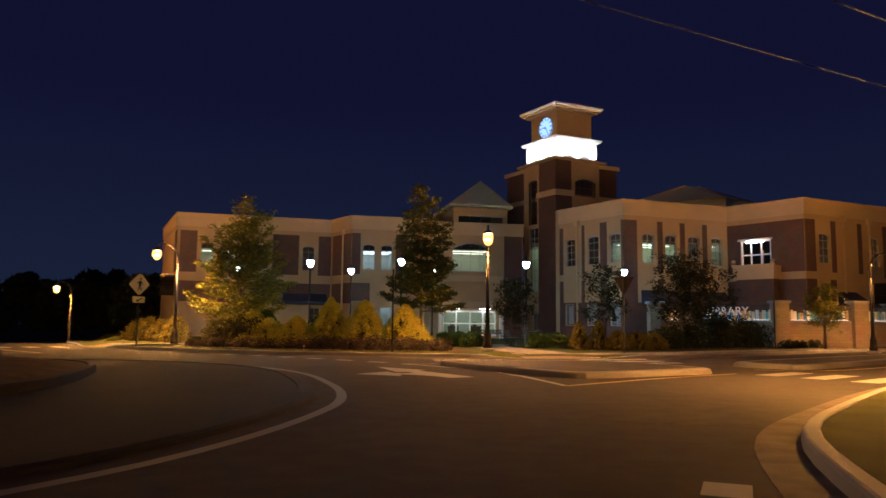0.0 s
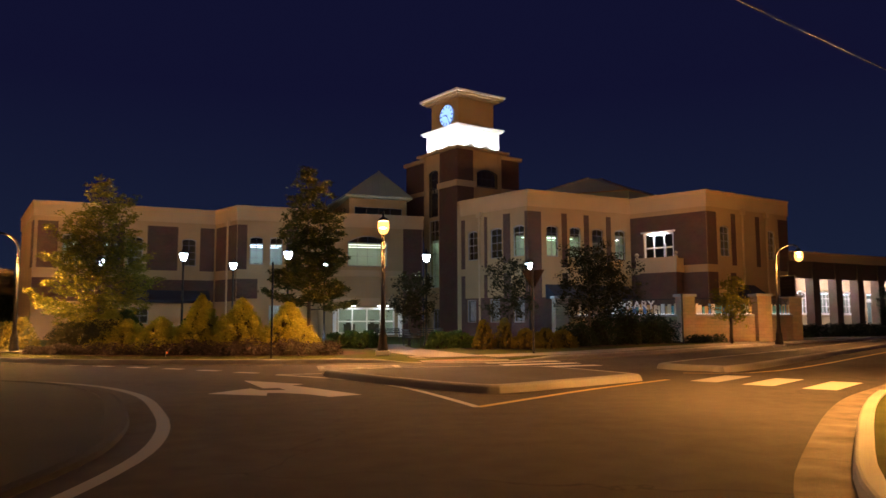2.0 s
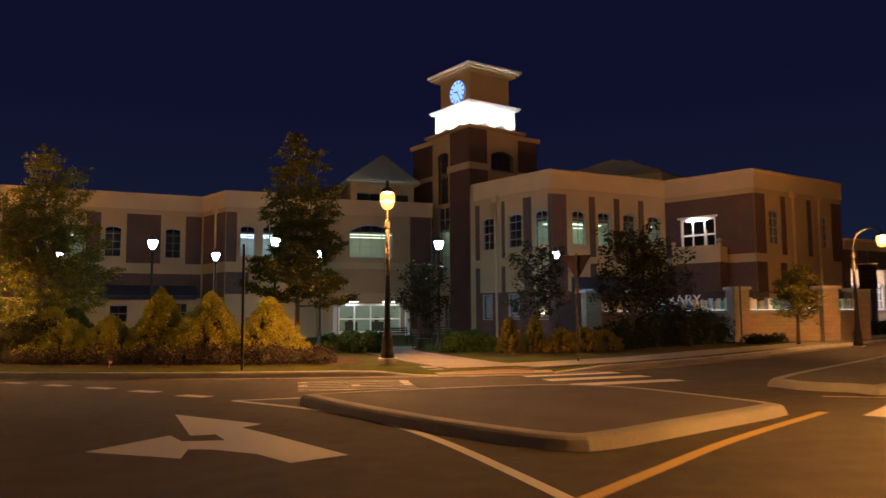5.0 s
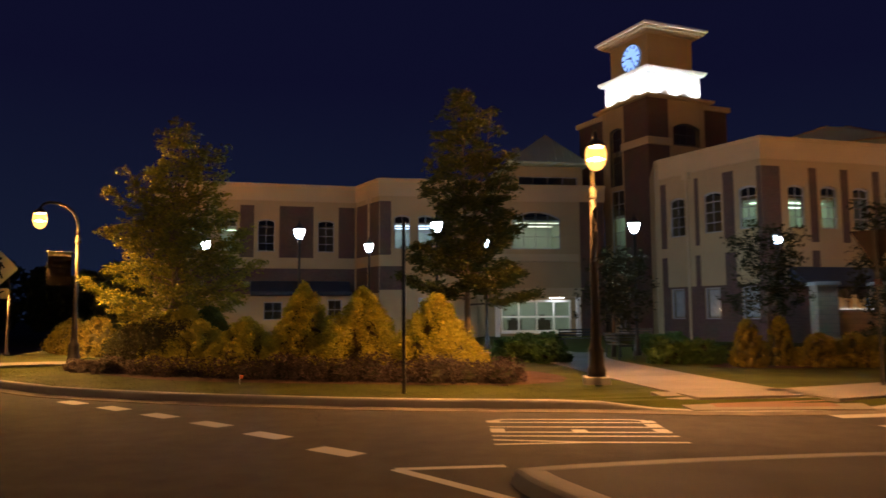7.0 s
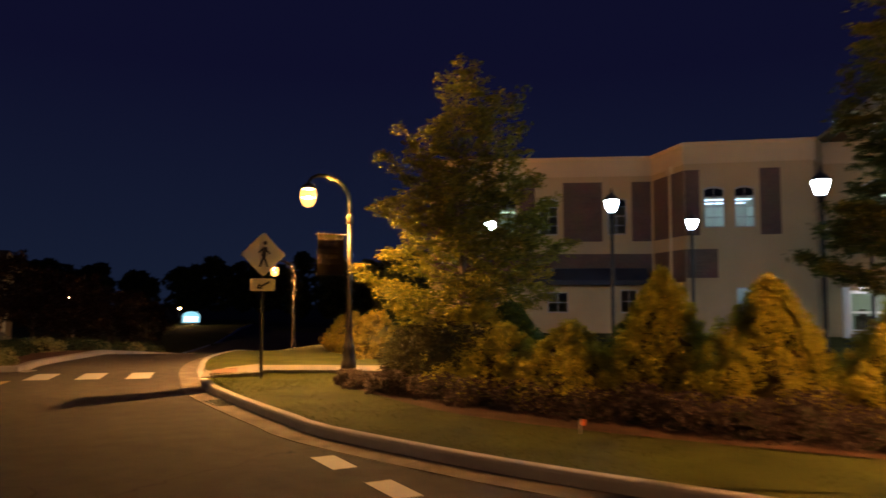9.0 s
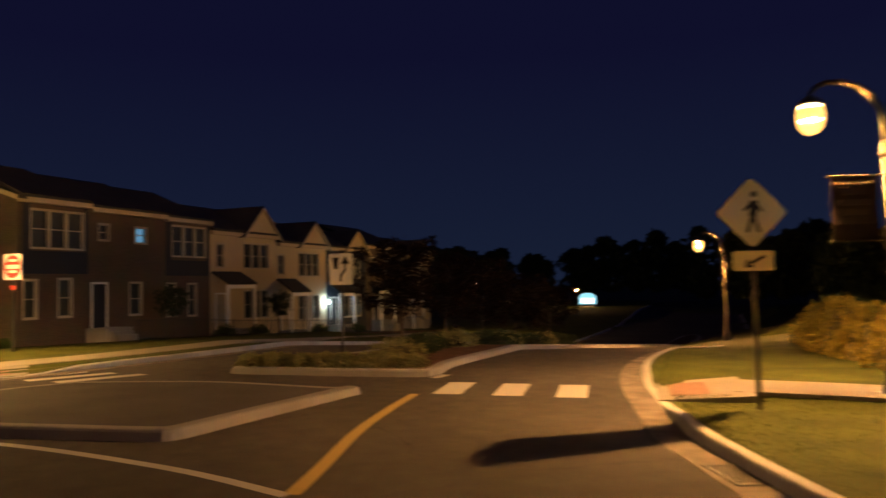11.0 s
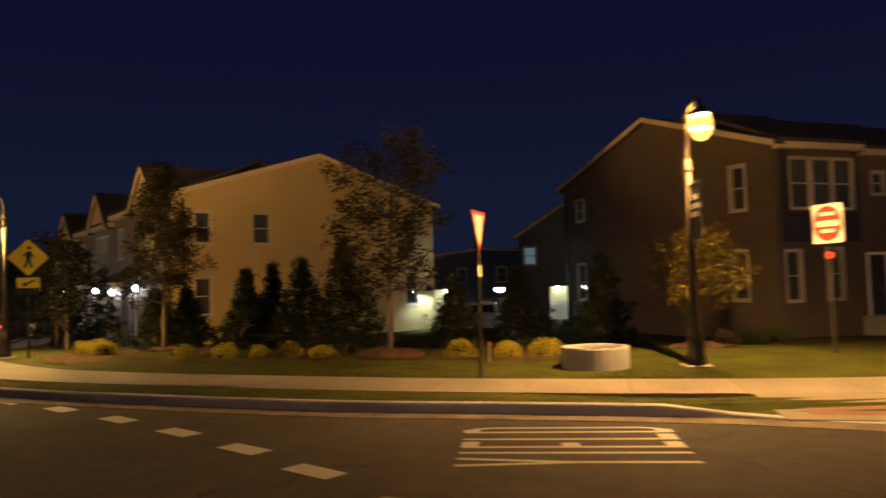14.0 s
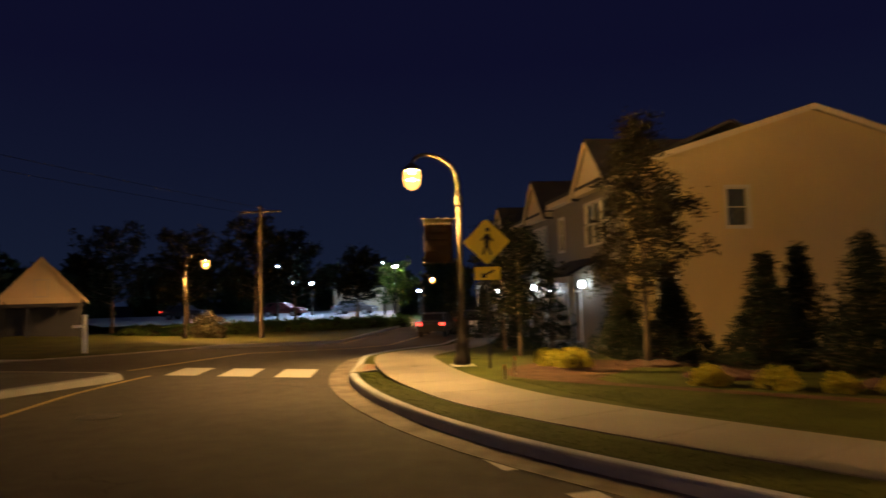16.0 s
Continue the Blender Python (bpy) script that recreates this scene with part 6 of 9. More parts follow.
# ---------------- lamps ----------------
def street_lamp(x, y, heading, banner=True, label="", z=0.0, bulb=None, skirt=4.50, rim=4.656, cloth=None, ink=None):
    """A tall black street lamp: fluted pole, crook, hanging globe and banner. heading: degrees, the way the crook reaches."""
    L = thing("street_lamp", label or "tall dark street lamp with a crook and a lit sodium globe", "street lamp", (x, y, z), heading, "street lamps")
    s = Shape()
    s.box(-0.27, 0.27, -0.27, 0.27, -0.35, 0.05, 0.02)
    part("plinth", s.mesh("plinth", CONCRETE), L, "square concrete plinth")
    s = Shape()
    s.lathe([(0.20, 0.04), (0.20, 0.20), (0.17, 0.27), (0.155, 0.55), (0.17, 0.60), (0.12, 0.68), (0.095, 0.95), (0.085, 1.1), (0.105, 1.14), (0.085, 1.2), (0.07, 2.6), (0.062, 3.85)], 14)
    part("pole", s.mesh("pole", LAMPPOLE, smooth=True), L, "dark fluted steel pole")
    s = Shape()
    s.lathe([(0.06, 3.84), (0.095, 3.88), (0.10, 3.93), (0.075, 3.97), (0.095, 4.02), (0.075, 4.08), (0.055, 4.12)], 12)
    pts = [(0, 0, 4.1), (0.0, 0, 4.38), (0.05, 0, 4.62), (0.18, 0, 4.86), (0.38, 0, 5.02), (0.62, 0, 5.11), (0.86, 0, 5.12), (1.03, 0, 5.05), (1.11, 0, 4.94), (1.12, 0, 4.86)]
    s.tube(pts, [0.055, 0.055, 0.052, 0.05, 0.048, 0.046, 0.044, 0.042, 0.04, 0.04], 8)
    part("crook", s.mesh("crook", LAMPPOLE, smooth=True), L, "curved steel crook")
    s = Shape()
    s.lathe([(0.17, 4.74), (0.20, 4.76), (0.19, 4.80), (0.12, 4.86), (0.06, 4.90), (0.04, 4.93)], 14, (1.12, 0, 0))
    part("hood", s.mesh("hood", LAMPPOLE, smooth=True), L, "dark lamp hood")
    s = Shape()
    s.lathe([(0.03, 4.26), (0.10, 4.285), (0.165, 4.36), (0.205, 4.48), (0.212, 4.60), (0.195, 4.70), (0.17, 4.75)], 18, (1.12, 0, 0))
    globe = part("globe", s.mesh("globe", GLOBE, smooth=True), L, "glowing amber glass globe")
    globe.visible_shadow = False
    # added unseen ring: skirt and rim set where the bulb's light is blocked
    s = Shape()
    s.lathe([(0.182, skirt), (0.186, skirt + 0.01), (0.186, rim - 0.008), (0.182, rim), (0.178, rim - 0.008), (0.178, skirt + 0.01), (0.182, skirt)], 18, (1.12, 0, 0), False)
    part("cutoff_ring", s.mesh("cutoff_ring", GREYMETAL, smooth=True), L, "added grey ring that cuts off part of the bulb light")
    s = Shape()
    s.lathe([(0.008, 4.495), (0.022, 4.51), (0.022, 4.67), (0.008, 4.685)], 10, (1.12, 0, 0))
    part("bulb", s.mesh("bulb", bulb or GLOW_NA, smooth=True), globe, "bright sodium bulb")
    if banner:
        s = Shape()
        s.tube([(0, 0, 3.56), (0.92, 0, 3.56)], 0.018, 6)
        part("banner_arm", s.mesh("banner_arm", LAMPPOLE), L, "thin banner arm")
        s = Shape()
        s.tube([(0, 0, 2.50), (0.92, 0, 2.50)], 0.018, 6)
        part("banner_arm", s.mesh("banner_arm", LAMPPOLE), L, "thin banner arm")
        s = Shape()
        n = 8
        for i in range(n + 1):
            for sd in (0.006, -0.006):
                zz = 3.55 - 1.04 * i / n
                b = 0.02 * math.sin(i * 1.3)
                s.v += [(0.16, sd + b, zz), (0.86, sd + b, zz)]
        for i in range(n):
            a = i * 4
            s.f += [(a, a + 1, a + 5, a + 4), (a + 2, a + 6, a + 7, a + 3), (a, a + 4, a + 6, a + 2), (a + 1, a + 3, a + 7, a + 5)]
        bn = part("banner", s.mesh("banner", cloth or BANNER), L, "dark blue cloth banner" if cloth else "dark maroon cloth banner")
        s = Shape()
        for zz, w_ in ((3.25, 0.36), (3.08, 0.46), (2.92, 0.40)):
            s.box(0.51 - w_ / 2, 0.51 + w_ / 2, -0.034, 0.034, zz, zz + 0.09)
        part("banner_print", s.mesh("banner_print", ink or BANNERTXT), bn, "unreadable bars of print")
    return L


def lamp_for(gx, gy, heading, **k):
    """Place a street lamp so that its globe hangs over (gx, gy)."""
    a = radians(heading)
    return street_lamp(gx - 1.12 * math.cos(a), gy - 1.12 * math.sin(a), heading, **k)


lamp_for(1.59, 30.25, -92, z=0.24, skirt=4.490, rim=4.673)
lamp_for(-14.85, 37.0, 225, z=0.10, bulb=GLOW_NA_STRONG, skirt=4.500, rim=4.692)
lamp_for(-33.4, 24.6, 8, z=0.10, bulb=GLOW_NA_FRESH, skirt=4.497, cloth=NAVY, ink=SIGN_W)
lamp_for(-36.55, 4.75, -38, z=0.10, bulb=GLOW_NA_PALE, skirt=4.497, rim=4.628)
lamp_for(23.0, 38.6, -45, z=0.08, bulb=GLOW_NA_DIM, rim=4.612)
lamp_for(10.2, 14.7, 150, z=0.10, bulb=GLOW_NA_FULL, skirt=4.480)
lamp_for(-28.7, 53.2, 235, banner=False, z=-1.0)
lamp_for(-45.23, -20.98, 150, banner=False, z=-0.60, bulb=GLOW_NA_STRONG, skirt=4.51, rim=4.681)
lamp_for(-75.8, -32.9, 165, banner=False, z=-1.2)


def post_lamp(x, y, z=0.0, h=4.75):
    """A black garden lamp post with a lit cool-white glass head."""
    L = thing("post_lamp", "slim black post lamp with a glowing cool-white glass head", "lamp post", (x, y, z), 0, "post lamps")
    s = Shape()
    s.lathe([(0.16, -0.1), (0.16, 0.25), (0.11, 0.32), (0.09, 0.7), (0.06, 0.8), (0.05, h - 0.45), (0.08, h - 0.42), (0.06, h - 0.36), (0.11, h - 0.25)], 12)
    part("post", s.mesh("post", BLACK, smooth=True), L)
    s = Shape()
    s.lathe([(0.08, h - 0.22), (0.14, h - 0.11), (0.185, h + 0.06), (0.195, h + 0.11)], 14)
    part("glass_head", s.mesh("glass_head", GLOW_W, smooth=True), L, "glowing white glass head")
    s = Shape()
    s.lathe([(0.21, h + 0.11), (0.22, h + 0.14), (0.14, h + 0.24), (0.05, h + 0.32), (0.025, h + 0.42), (0.01, h + 0.48)], 14)
    part("cap", s.mesh("cap", BLACK, smooth=True), L, "black metal cap")
    return L


for x, y in ((-8.15, 42.6), (4.32, 42.3), (11.1, 47.4), (-2.75, 41.2), (-6.65, 48.8), (-1.2, 47.5), (-13.5, 46.5)):
    post_lamp(x, y)


# ---------------- signs ----------------
def pole_part(L, h, mat_=None, square=True):
    s = Shape()
    if square:
        s.box(-0.032, 0.032, -0.032, 0.032, -0.3, h)
    else:
        s.lathe([(0.035, -0.3), (0.035, h)], 8)
    part("post", s.mesh("post", mat_ or BLACK), L, "dark steel sign post")


def plate(L, name, pts, y, material, thick=0.006, label="", m=None):
    """A flat plate in the sign's own upright plane (x, z), facing -y."""
    n = len(pts)
    vs = [(x, y, z) for x, z in pts] + [(x, y + thick, z) for x, z in pts]
    fs = [tuple(range(n)), tuple(range(2 * n - 1, n - 1, -1))] + [(i, n + i, n + (i + 1) % n, (i + 1) % n) for i in range(n)]
    return part(name, mesh(name, vs, fs, material), L, label)


def rounded(w, h, cz, r=0.05, n=4, turn=0.0):
    pts = []
    for cx_, cz_, a0 in ((w / 2 - r, h / 2 - r, 0), (-w / 2 + r, h / 2 - r, 90), (-w / 2 + r, -h / 2 + r, 180), (w / 2 - r, -h / 2 + r, 270)):
        for i in range(n + 1):
            a = radians(a0 + 90 * i / n)
            x, z = cx_ + r * math.cos(a), cz_ + r * math.sin(a)
            c, s_ = math.cos(turn), math.sin(turn)
            pts.append((x * c - z * s_, x * s_ + z * c + cz))
    return pts


def crossing_sign(x, y, heading, z=0.1, both=True, face=None, dirn=1):
    """A diamond crossing sign with an arrow plate below, faced front and back. heading: degrees its face looks to."""
    L = thing("crossing_sign", "yellow diamond crossing sign with an arrow plate on a dark post", "road sign", (x, y, z), heading + 90, "crossing signs")
    pole_part(L, 3.35)
    for sd in ((-1, 1) if both else (-1,)):
        f = -0.040 if sd < 0 else 0.034
        g = -0.043 if sd < 0 else 0.041
        plate(L, "sign_plate", rounded(0.76, 0.76, 2.92, 0.05, 4, radians(45)), f, face or SIGN_Y, label="yellow diamond plate")
        plate(L, "arrow_plate", rounded(0.60, 0.30, 2.19, 0.03), f, face or SIGN_Y, label="yellow arrow plate")
        s = Shape()

        def bar(p, q, w_):
            d = Vector((q[0] - p[0], q[1] - p[1])).normalized()
            nx, nz = -d.y * w_ / 2, d.x * w_ / 2
            k = len(s.v)
            s.v.extend([(p[0] - nx, g, p[1] - nz), (q[0] - nx, g, q[1] - nz), (q[0] + nx, g, q[1] + nz), (p[0] + nx, g, p[1] + nz)])
            s.f.append((k, k + 1, k + 2, k + 3))
        bar((0.0, 2.86), (0.03, 3.10), 0.12)
        bar((0.03, 3.08), (0.15, 2.93), 0.045)
        bar((0.0, 3.08), (-0.13, 2.95), 0.045)
        bar((0.0, 2.88), (0.10, 2.62), 0.055)
        bar((0.0, 2.88), (-0.09, 2.62), 0.055)
        n = len(s.v)
        s.v += [(0.03 + 0.05 * math.cos(a), g, 3.20 + 0.05 * math.sin(a)) for a in np.linspace(0, 2 * math.pi, 10)[:-1]]
        s.f.append(tuple(range(n, n + 9)))
        part("symbol", s.mesh("symbol", SIGN_K), L, "black crossing symbol")
        s = Shape()
        q = dirn * sd * -1
        bar((0.16 * q, 2.26), (-0.08 * q, 2.14), 0.05)
        bar((-0.14 * q, 2.11), (-0.02 * q, 2.11), 0.04)
        bar((-0.14 * q, 2.11), (-0.09 * q, 2.21), 0.04)
        part("arrow", s.mesh("arrow", SIGN_K), L, "black arrow")
    return L


crossing_sign(-14.95, 35.35, -34, dirn=1, face=SIGN_P)
crossing_sign(-37.3, 6.4, 40, dirn=1)


def do_not_enter(x, y, heading):
    L = thing("do_not_enter_sign", "white square sign with a red disc and white bar", "road sign", (x, y, 0.05), heading + 90)
    pole_part(L, 3.2)
    plate(L, "sign_plate", rounded(0.76, 0.86, 2.88, 0.04), -0.045, SIGN_W, label="white square plate")
    plate(L, "red_disc", [(0.35 * math.cos(a), 2.88 + 0.38 * math.sin(a)) for a in np.linspace(0, 2 * math.pi, 28)[:-1]], -0.050, SIGN_R, 0.003, "red disc")
    plate(L, "white_bar", rounded(0.56, 0.13, 2.88, 0.01), -0.055, SIGN_W, 0.003, "white bar")
    for zz, w_ in ((3.05, 0.36), (2.68, 0.34)):
        s = Shape()
        s.box(-w_ / 2, w_ / 2, -0.056, -0.0545, zz, zz + 0.08)
        part("sign_print", s.mesh("sign_print", SIGN_W), L, "white letters too small to read")
    s = Shape()
    s.box(-0.12, 0.12, -0.045, -0.035, 2.12, 2.26, 0)
    part("marker_plate", s.mesh("marker_plate", SIGN_R), L, "small red marker plate")


do_not_enter(-36.66, 27.52, -52)


def yield_sign(x, y, heading):
    L = thing("yield_sign", "red and white triangular yield sign seen edge-on", "road sign", (x, y, 0.1), heading + 90)
    pole_part(L, 3.1)
    plate(L, "sign_plate", [(-0.45, 3.1), (0.0, 2.32), (0.45, 3.1)], -0.045, SIGN_R, label="red triangle")
    plate(L, "white_field", [(-0.32, 3.03), (0.0, 2.47), (0.32, 3.03)], -0.050, SIGN_W, 0.003, "white field")
    s = Shape()
    s.box(-0.05, 0.05, -0.05, -0.034, 1.9, 2.1)
    part("post_reflector", s.mesh("post_reflector", SIGN_W), L, "white post reflector")


yield_sign(-32.55, 20.5, 84)


def keep_right(x, y, heading):
    L = thing("keep_right_sign", "white traffic sign with a black curved arrow on a post", "road sign", (x, y, 0.1), heading + 90)
    pole_part(L, 2.95)
    plate(L, "sign_plate", rounded(0.68, 0.86, 2.42, 0.04), -0.045, SIGN_W, label="white upright plate")
    s = Shape()
    s.tube([(-0.02, -0.05, 2.08), (0.0, -0.05, 2.25), (0.12, -0.05, 2.40), (0.13, -0.05, 2.58)], 0.035, 4)
    s.add([(0.0, -0.052, 2.56), (0.26, -0.052, 2.56), (0.13, -0.052, 2.78)], [(0, 1, 2)])
    s.add([(-0.26, -0.052, 2.74), (-0.20, -0.052, 2.42), (-0.10, -0.052, 2.42), (-0.06, -0.052, 2.74)], [(0, 1, 2, 3)])
    part("arrow", s.mesh("arrow", SIGN_K), L, "black arrow and median symbol")


keep_right(-26.65, 34.45, -52)


def back_sign(x, y, h=2.95, heading=90, plate_=True, label="dark steel post with the grey back of a sign"):
    L = thing("sign_post", label, "sign post", (x, y, 0.1), heading + 90, "sign posts")
    pole_part(L, h)
    if plate_:
        plate(L, "sign_back", rounded(0.46, 0.60, h - 0.35, 0.03), -0.045, GREYMETAL, label="grey metal back of a sign")
    return L


back_sign(-2.2, 29.25, 3.3, 90, False, "thin dark steel post in the lawn")
yb = back_sign(7.3, 31.1, 3.25, 60, False, "dark steel post with the dull back of a yield sign")
plate(yb, "sign_back", [(-0.45, 3.2), (0.0, 2.42), (0.45, 3.2)], -0.045, BANNER, label="dull dark back of a triangular sign")
s = Shape()
s.box(-0.05, 0.05, -0.05, -0.034, 2.05, 2.2)
part("post_reflector", s.mesh("post_reflector", SIGN_R), yb, "small red reflector")
back_sign(17.8, 41.0, 2.7, 45, False, "thin dark steel post by the road")


# ---------------- planting ----------------
def leaves(rng, centres, size, spread, flat=0.0):
    """Small folded leaves round the given centres, as one bundle of geometry."""
    n = len(centres)
    c = centres + rng.normal(0, spread, (n, 3))
    d1 = rng.normal(0, 1, (n, 3))
    d1[:, 2] *= 1 - flat
    d1 /= np.linalg.norm(d1, axis=1)[:, None]
    d2 = rng.normal(0, 1, (n, 3))
    d2 -= (d2 * d1).sum(1)[:, None] * d1
    d2 /= np.linalg.norm(d2, axis=1)[:, None]
    sz = size * rng.uniform(0.6, 1.35, n)[:, None]
    v = np.stack([c - d1 * sz, c + d2 * sz * 0.42, c + d1 * sz, c - d2 * sz * 0.42], 1).reshape(-1, 3)
    return v


def leaf_mesh(name, v, material):
    n = len(v) // 4
    me = bpy.data.meshes.new(name)
    me.vertices.add(len(v))
    me.vertices.foreach_set("co", v.astype(np.float32).ravel())
    me.loops.add(4 * n)
    me.loops.foreach_set("vertex_index", np.arange(4 * n, dtype=np.int32))
    me.polygons.add(n)
    me.polygons.foreach_set("loop_start", np.arange(0, 4 * n, 4, dtype=np.int32))
    me.update(calc_edges=True)
    me.materials.append(material)
    return me


def tree(name, label, x, y, z, height, spread, material, seed, leafn=5000, leaf=0.10, trunk_h=0.28, shape="oval", limbs=26, trunk_r=0.09, category="tree", group=""):
    """A tapered trunk with limbs and twigs, and leaves in clumps at their ends."""
    rng = np.random.default_rng(seed)
    T = thing(name, label, category, (x, y, z), 0, group)
    s = Shape()
    lean = rng.normal(0, 0.03, 2)
    tp = [(lean[0] * height * u * u, lean[1] * height * u * u, height * 0.93 * u - 0.15 * (u == 0)) for u in np.linspace(0, 1, 9)]
    s.tube(tp, [max(0.012, trunk_r * (1 - 0.9 * u)) for u in np.linspace(0, 1, 9)], 8)
    tips, wts = [], []
    for i in range(limbs):
        u = trunk_h + (0.97 - trunk_h) * (i + rng.uniform(0, 0.8)) / limbs
        base = np.array(tp[0]) * 0 + np.array([lean[0] * height * u * u, lean[1] * height * u * u, height * 0.93 * u])
        f = (u - trunk_h) / (1 - trunk_h)
        if shape == "cone":
            r = 1.3 * spread * (1 - f) ** 1.25 * rng.uniform(0.78, 1.05) + 0.02
            rise = rng.uniform(-0.05, 0.25)
        elif shape == "ragged":
            r = spread * ((1 - f) ** 1.35) * rng.uniform(0.45, 1.15) * (0.75 + 0.25 * min(1, f * 8)) + 0.12
            rise = rng.uniform(0.0, 0.3) + 0.6 * f
        elif shape == "pear":
            r = spread * (0.35 + 0.65 * math.sin(math.pi * min(1, f * 0.8 + 0.25))) * (1 - 0.5 * f) * rng.uniform(0.7, 1.15)
            rise = rng.uniform(0.3, 0.7)
        else:
            r = spread * math.sqrt(max(0.06, 1 - (2 * f - 0.75) ** 2 / 1.6)) * rng.uniform(0.65, 1.12)
            rise = rng.uniform(0.15, 0.6)
        a = i * 2.399963 + rng.normal(0, 0.3)
        d = np.array([math.cos(a), math.sin(a), 0])
        p1 = base + d * r * 0.5 + np.array([0, 0, r * rise * 0.35])
        p2 = base + d * r + np.array([0, 0, r * rise])
        s.tube([base, p1, p2], [trunk_r * 0.32 * (1 - 0.7 * u), trunk_r * 0.2 * (1 - 0.7 * u) + 0.004, 0.005], 5)
        for k in range(7):
            t = rng.uniform(0.3, 1.0)
            q = (base * (1 - t) + p2 * t) if t < 0.5 else (p1 * (2 - 2 * t) + p2 * (2 * t - 1))
            tw = q + rng.normal(0, 1, 3) * np.array([0.16, 0.16, 0.12]) * (0.5 + r)
            s.tube([q, tw], [0.007, 0.003], 3)
            tips.append(tw)
            wts.append(0.35 + r)
            if t > 0.75:
                tips.append(p2 + rng.normal(0, 0.08, 3))
                wts.append(0.3 + r)
    part("trunk", s.mesh("trunk", BARK, smooth=True, uv=False), T, "slender bark-covered trunk and limbs")
    tips, wts = np.array(tips), np.array(wts)
    pick = rng.choice(len(tips), leafn, p=wts / wts.sum())
    sp = (0.055 + 0.11 * min(spread, 2.4) / 2) * (0.5 if shape == 'cone' else 0.62 if shape == 'ragged' else 0.8)
    part("crown", leaf_mesh("crown", leaves(rng, tips[pick], leaf, sp, 0.3), material), T, "uneven leafy crown")
    return T


def shrub(name, label, x, y, z, h, r, material, seed, leafn=2600, leaf=0.055, shape="dome", lumps=26, category="shrub", group=""):
    """A shrub: twigs round a core coloured as inner shade, leaf sprays on many lumps, with an uneven outline."""
    rng = np.random.default_rng(seed)
    B = thing(name, label, category, (x, y, z), rng.uniform(0, 360), group)
    s = Shape()
    cs, rr = [], []
    for i in range(lumps):
        f = (i + 0.5) / lumps
        a = i * 2.4 + rng.normal(0, 0.3)
        prof = {"dome": math.sqrt(max(0, 1 - f ** 2.2)), "cone": (1 - f) ** 0.72 * (0.55 + 0.45 * min(1, f * 5)), "egg": math.sqrt(max(0, 1 - (1.5 * f - 0.5) ** 2))}[shape]
        q = r * prof * rng.uniform(0.62, 0.98)
        cs.append((q * math.cos(a), q * math.sin(a), h * (0.06 + 0.9 * f) * rng.uniform(0.94, 1.04)))
        rr.append((0.20 + 0.20 * prof) * r * rng.uniform(0.75, 1.2))
    # twigs and a closed core in the colour of inner shade
    k = 10
    inner = [(max(0.03, r * 0.62 * ({"dome": math.sqrt(max(0, 1 - f ** 2.2)), "cone": (1 - f) ** 0.8, "egg": math.sqrt(max(0, 1 - (1.5 * f - 0.5) ** 2))}[shape])), h * 0.86 * f - 0.04) for f in np.linspace(0, 1, 7)]
    s.lathe(inner, 9)
    jig = rng.normal(0, 0.05 * r, (len(s.v), 3))
    s.v = [tuple(np.array(v) + j * (1 if v[2] > 0.05 else 0)) for v, j in zip(s.v, jig)]
    for i in range(6):
        a = i * 1.05
        s.tube([(0, 0, 0), (0.35 * r * math.cos(a), 0.35 * r * math.sin(a), h * 0.4), (0.6 * r * math.cos(a), 0.6 * r * math.sin(a), h * 0.62)], [0.02, 0.012, 0.006], 4)
    part("woody_core", s.mesh("woody_core", CORE_GOLD_SHADE if material is LEAF_GOLD else CORE_SHADE, uv=False), B, "twigs round a core coloured as inner shade")
    cs, rr = np.array(cs), np.array(rr)
    pick = rng.choice(len(cs), leafn, p=rr ** 2 / (rr ** 2).sum())
    d = rng.normal(0, 1, (leafn, 3))
    d /= np.linalg.norm(d, axis=1)[:, None]
    c = cs[pick] + d * (rr[pick] * rng.uniform(0.75, 1.12, leafn))[:, None] * np.array([1, 1, 0.85])
    c[:, 2] = np.maximum(c[:, 2], 0.02)
    part("foliage", leaf_mesh("foliage", leaves(rng, c, leaf, 0.012), material), B, "dense leaf sprays")
    return B


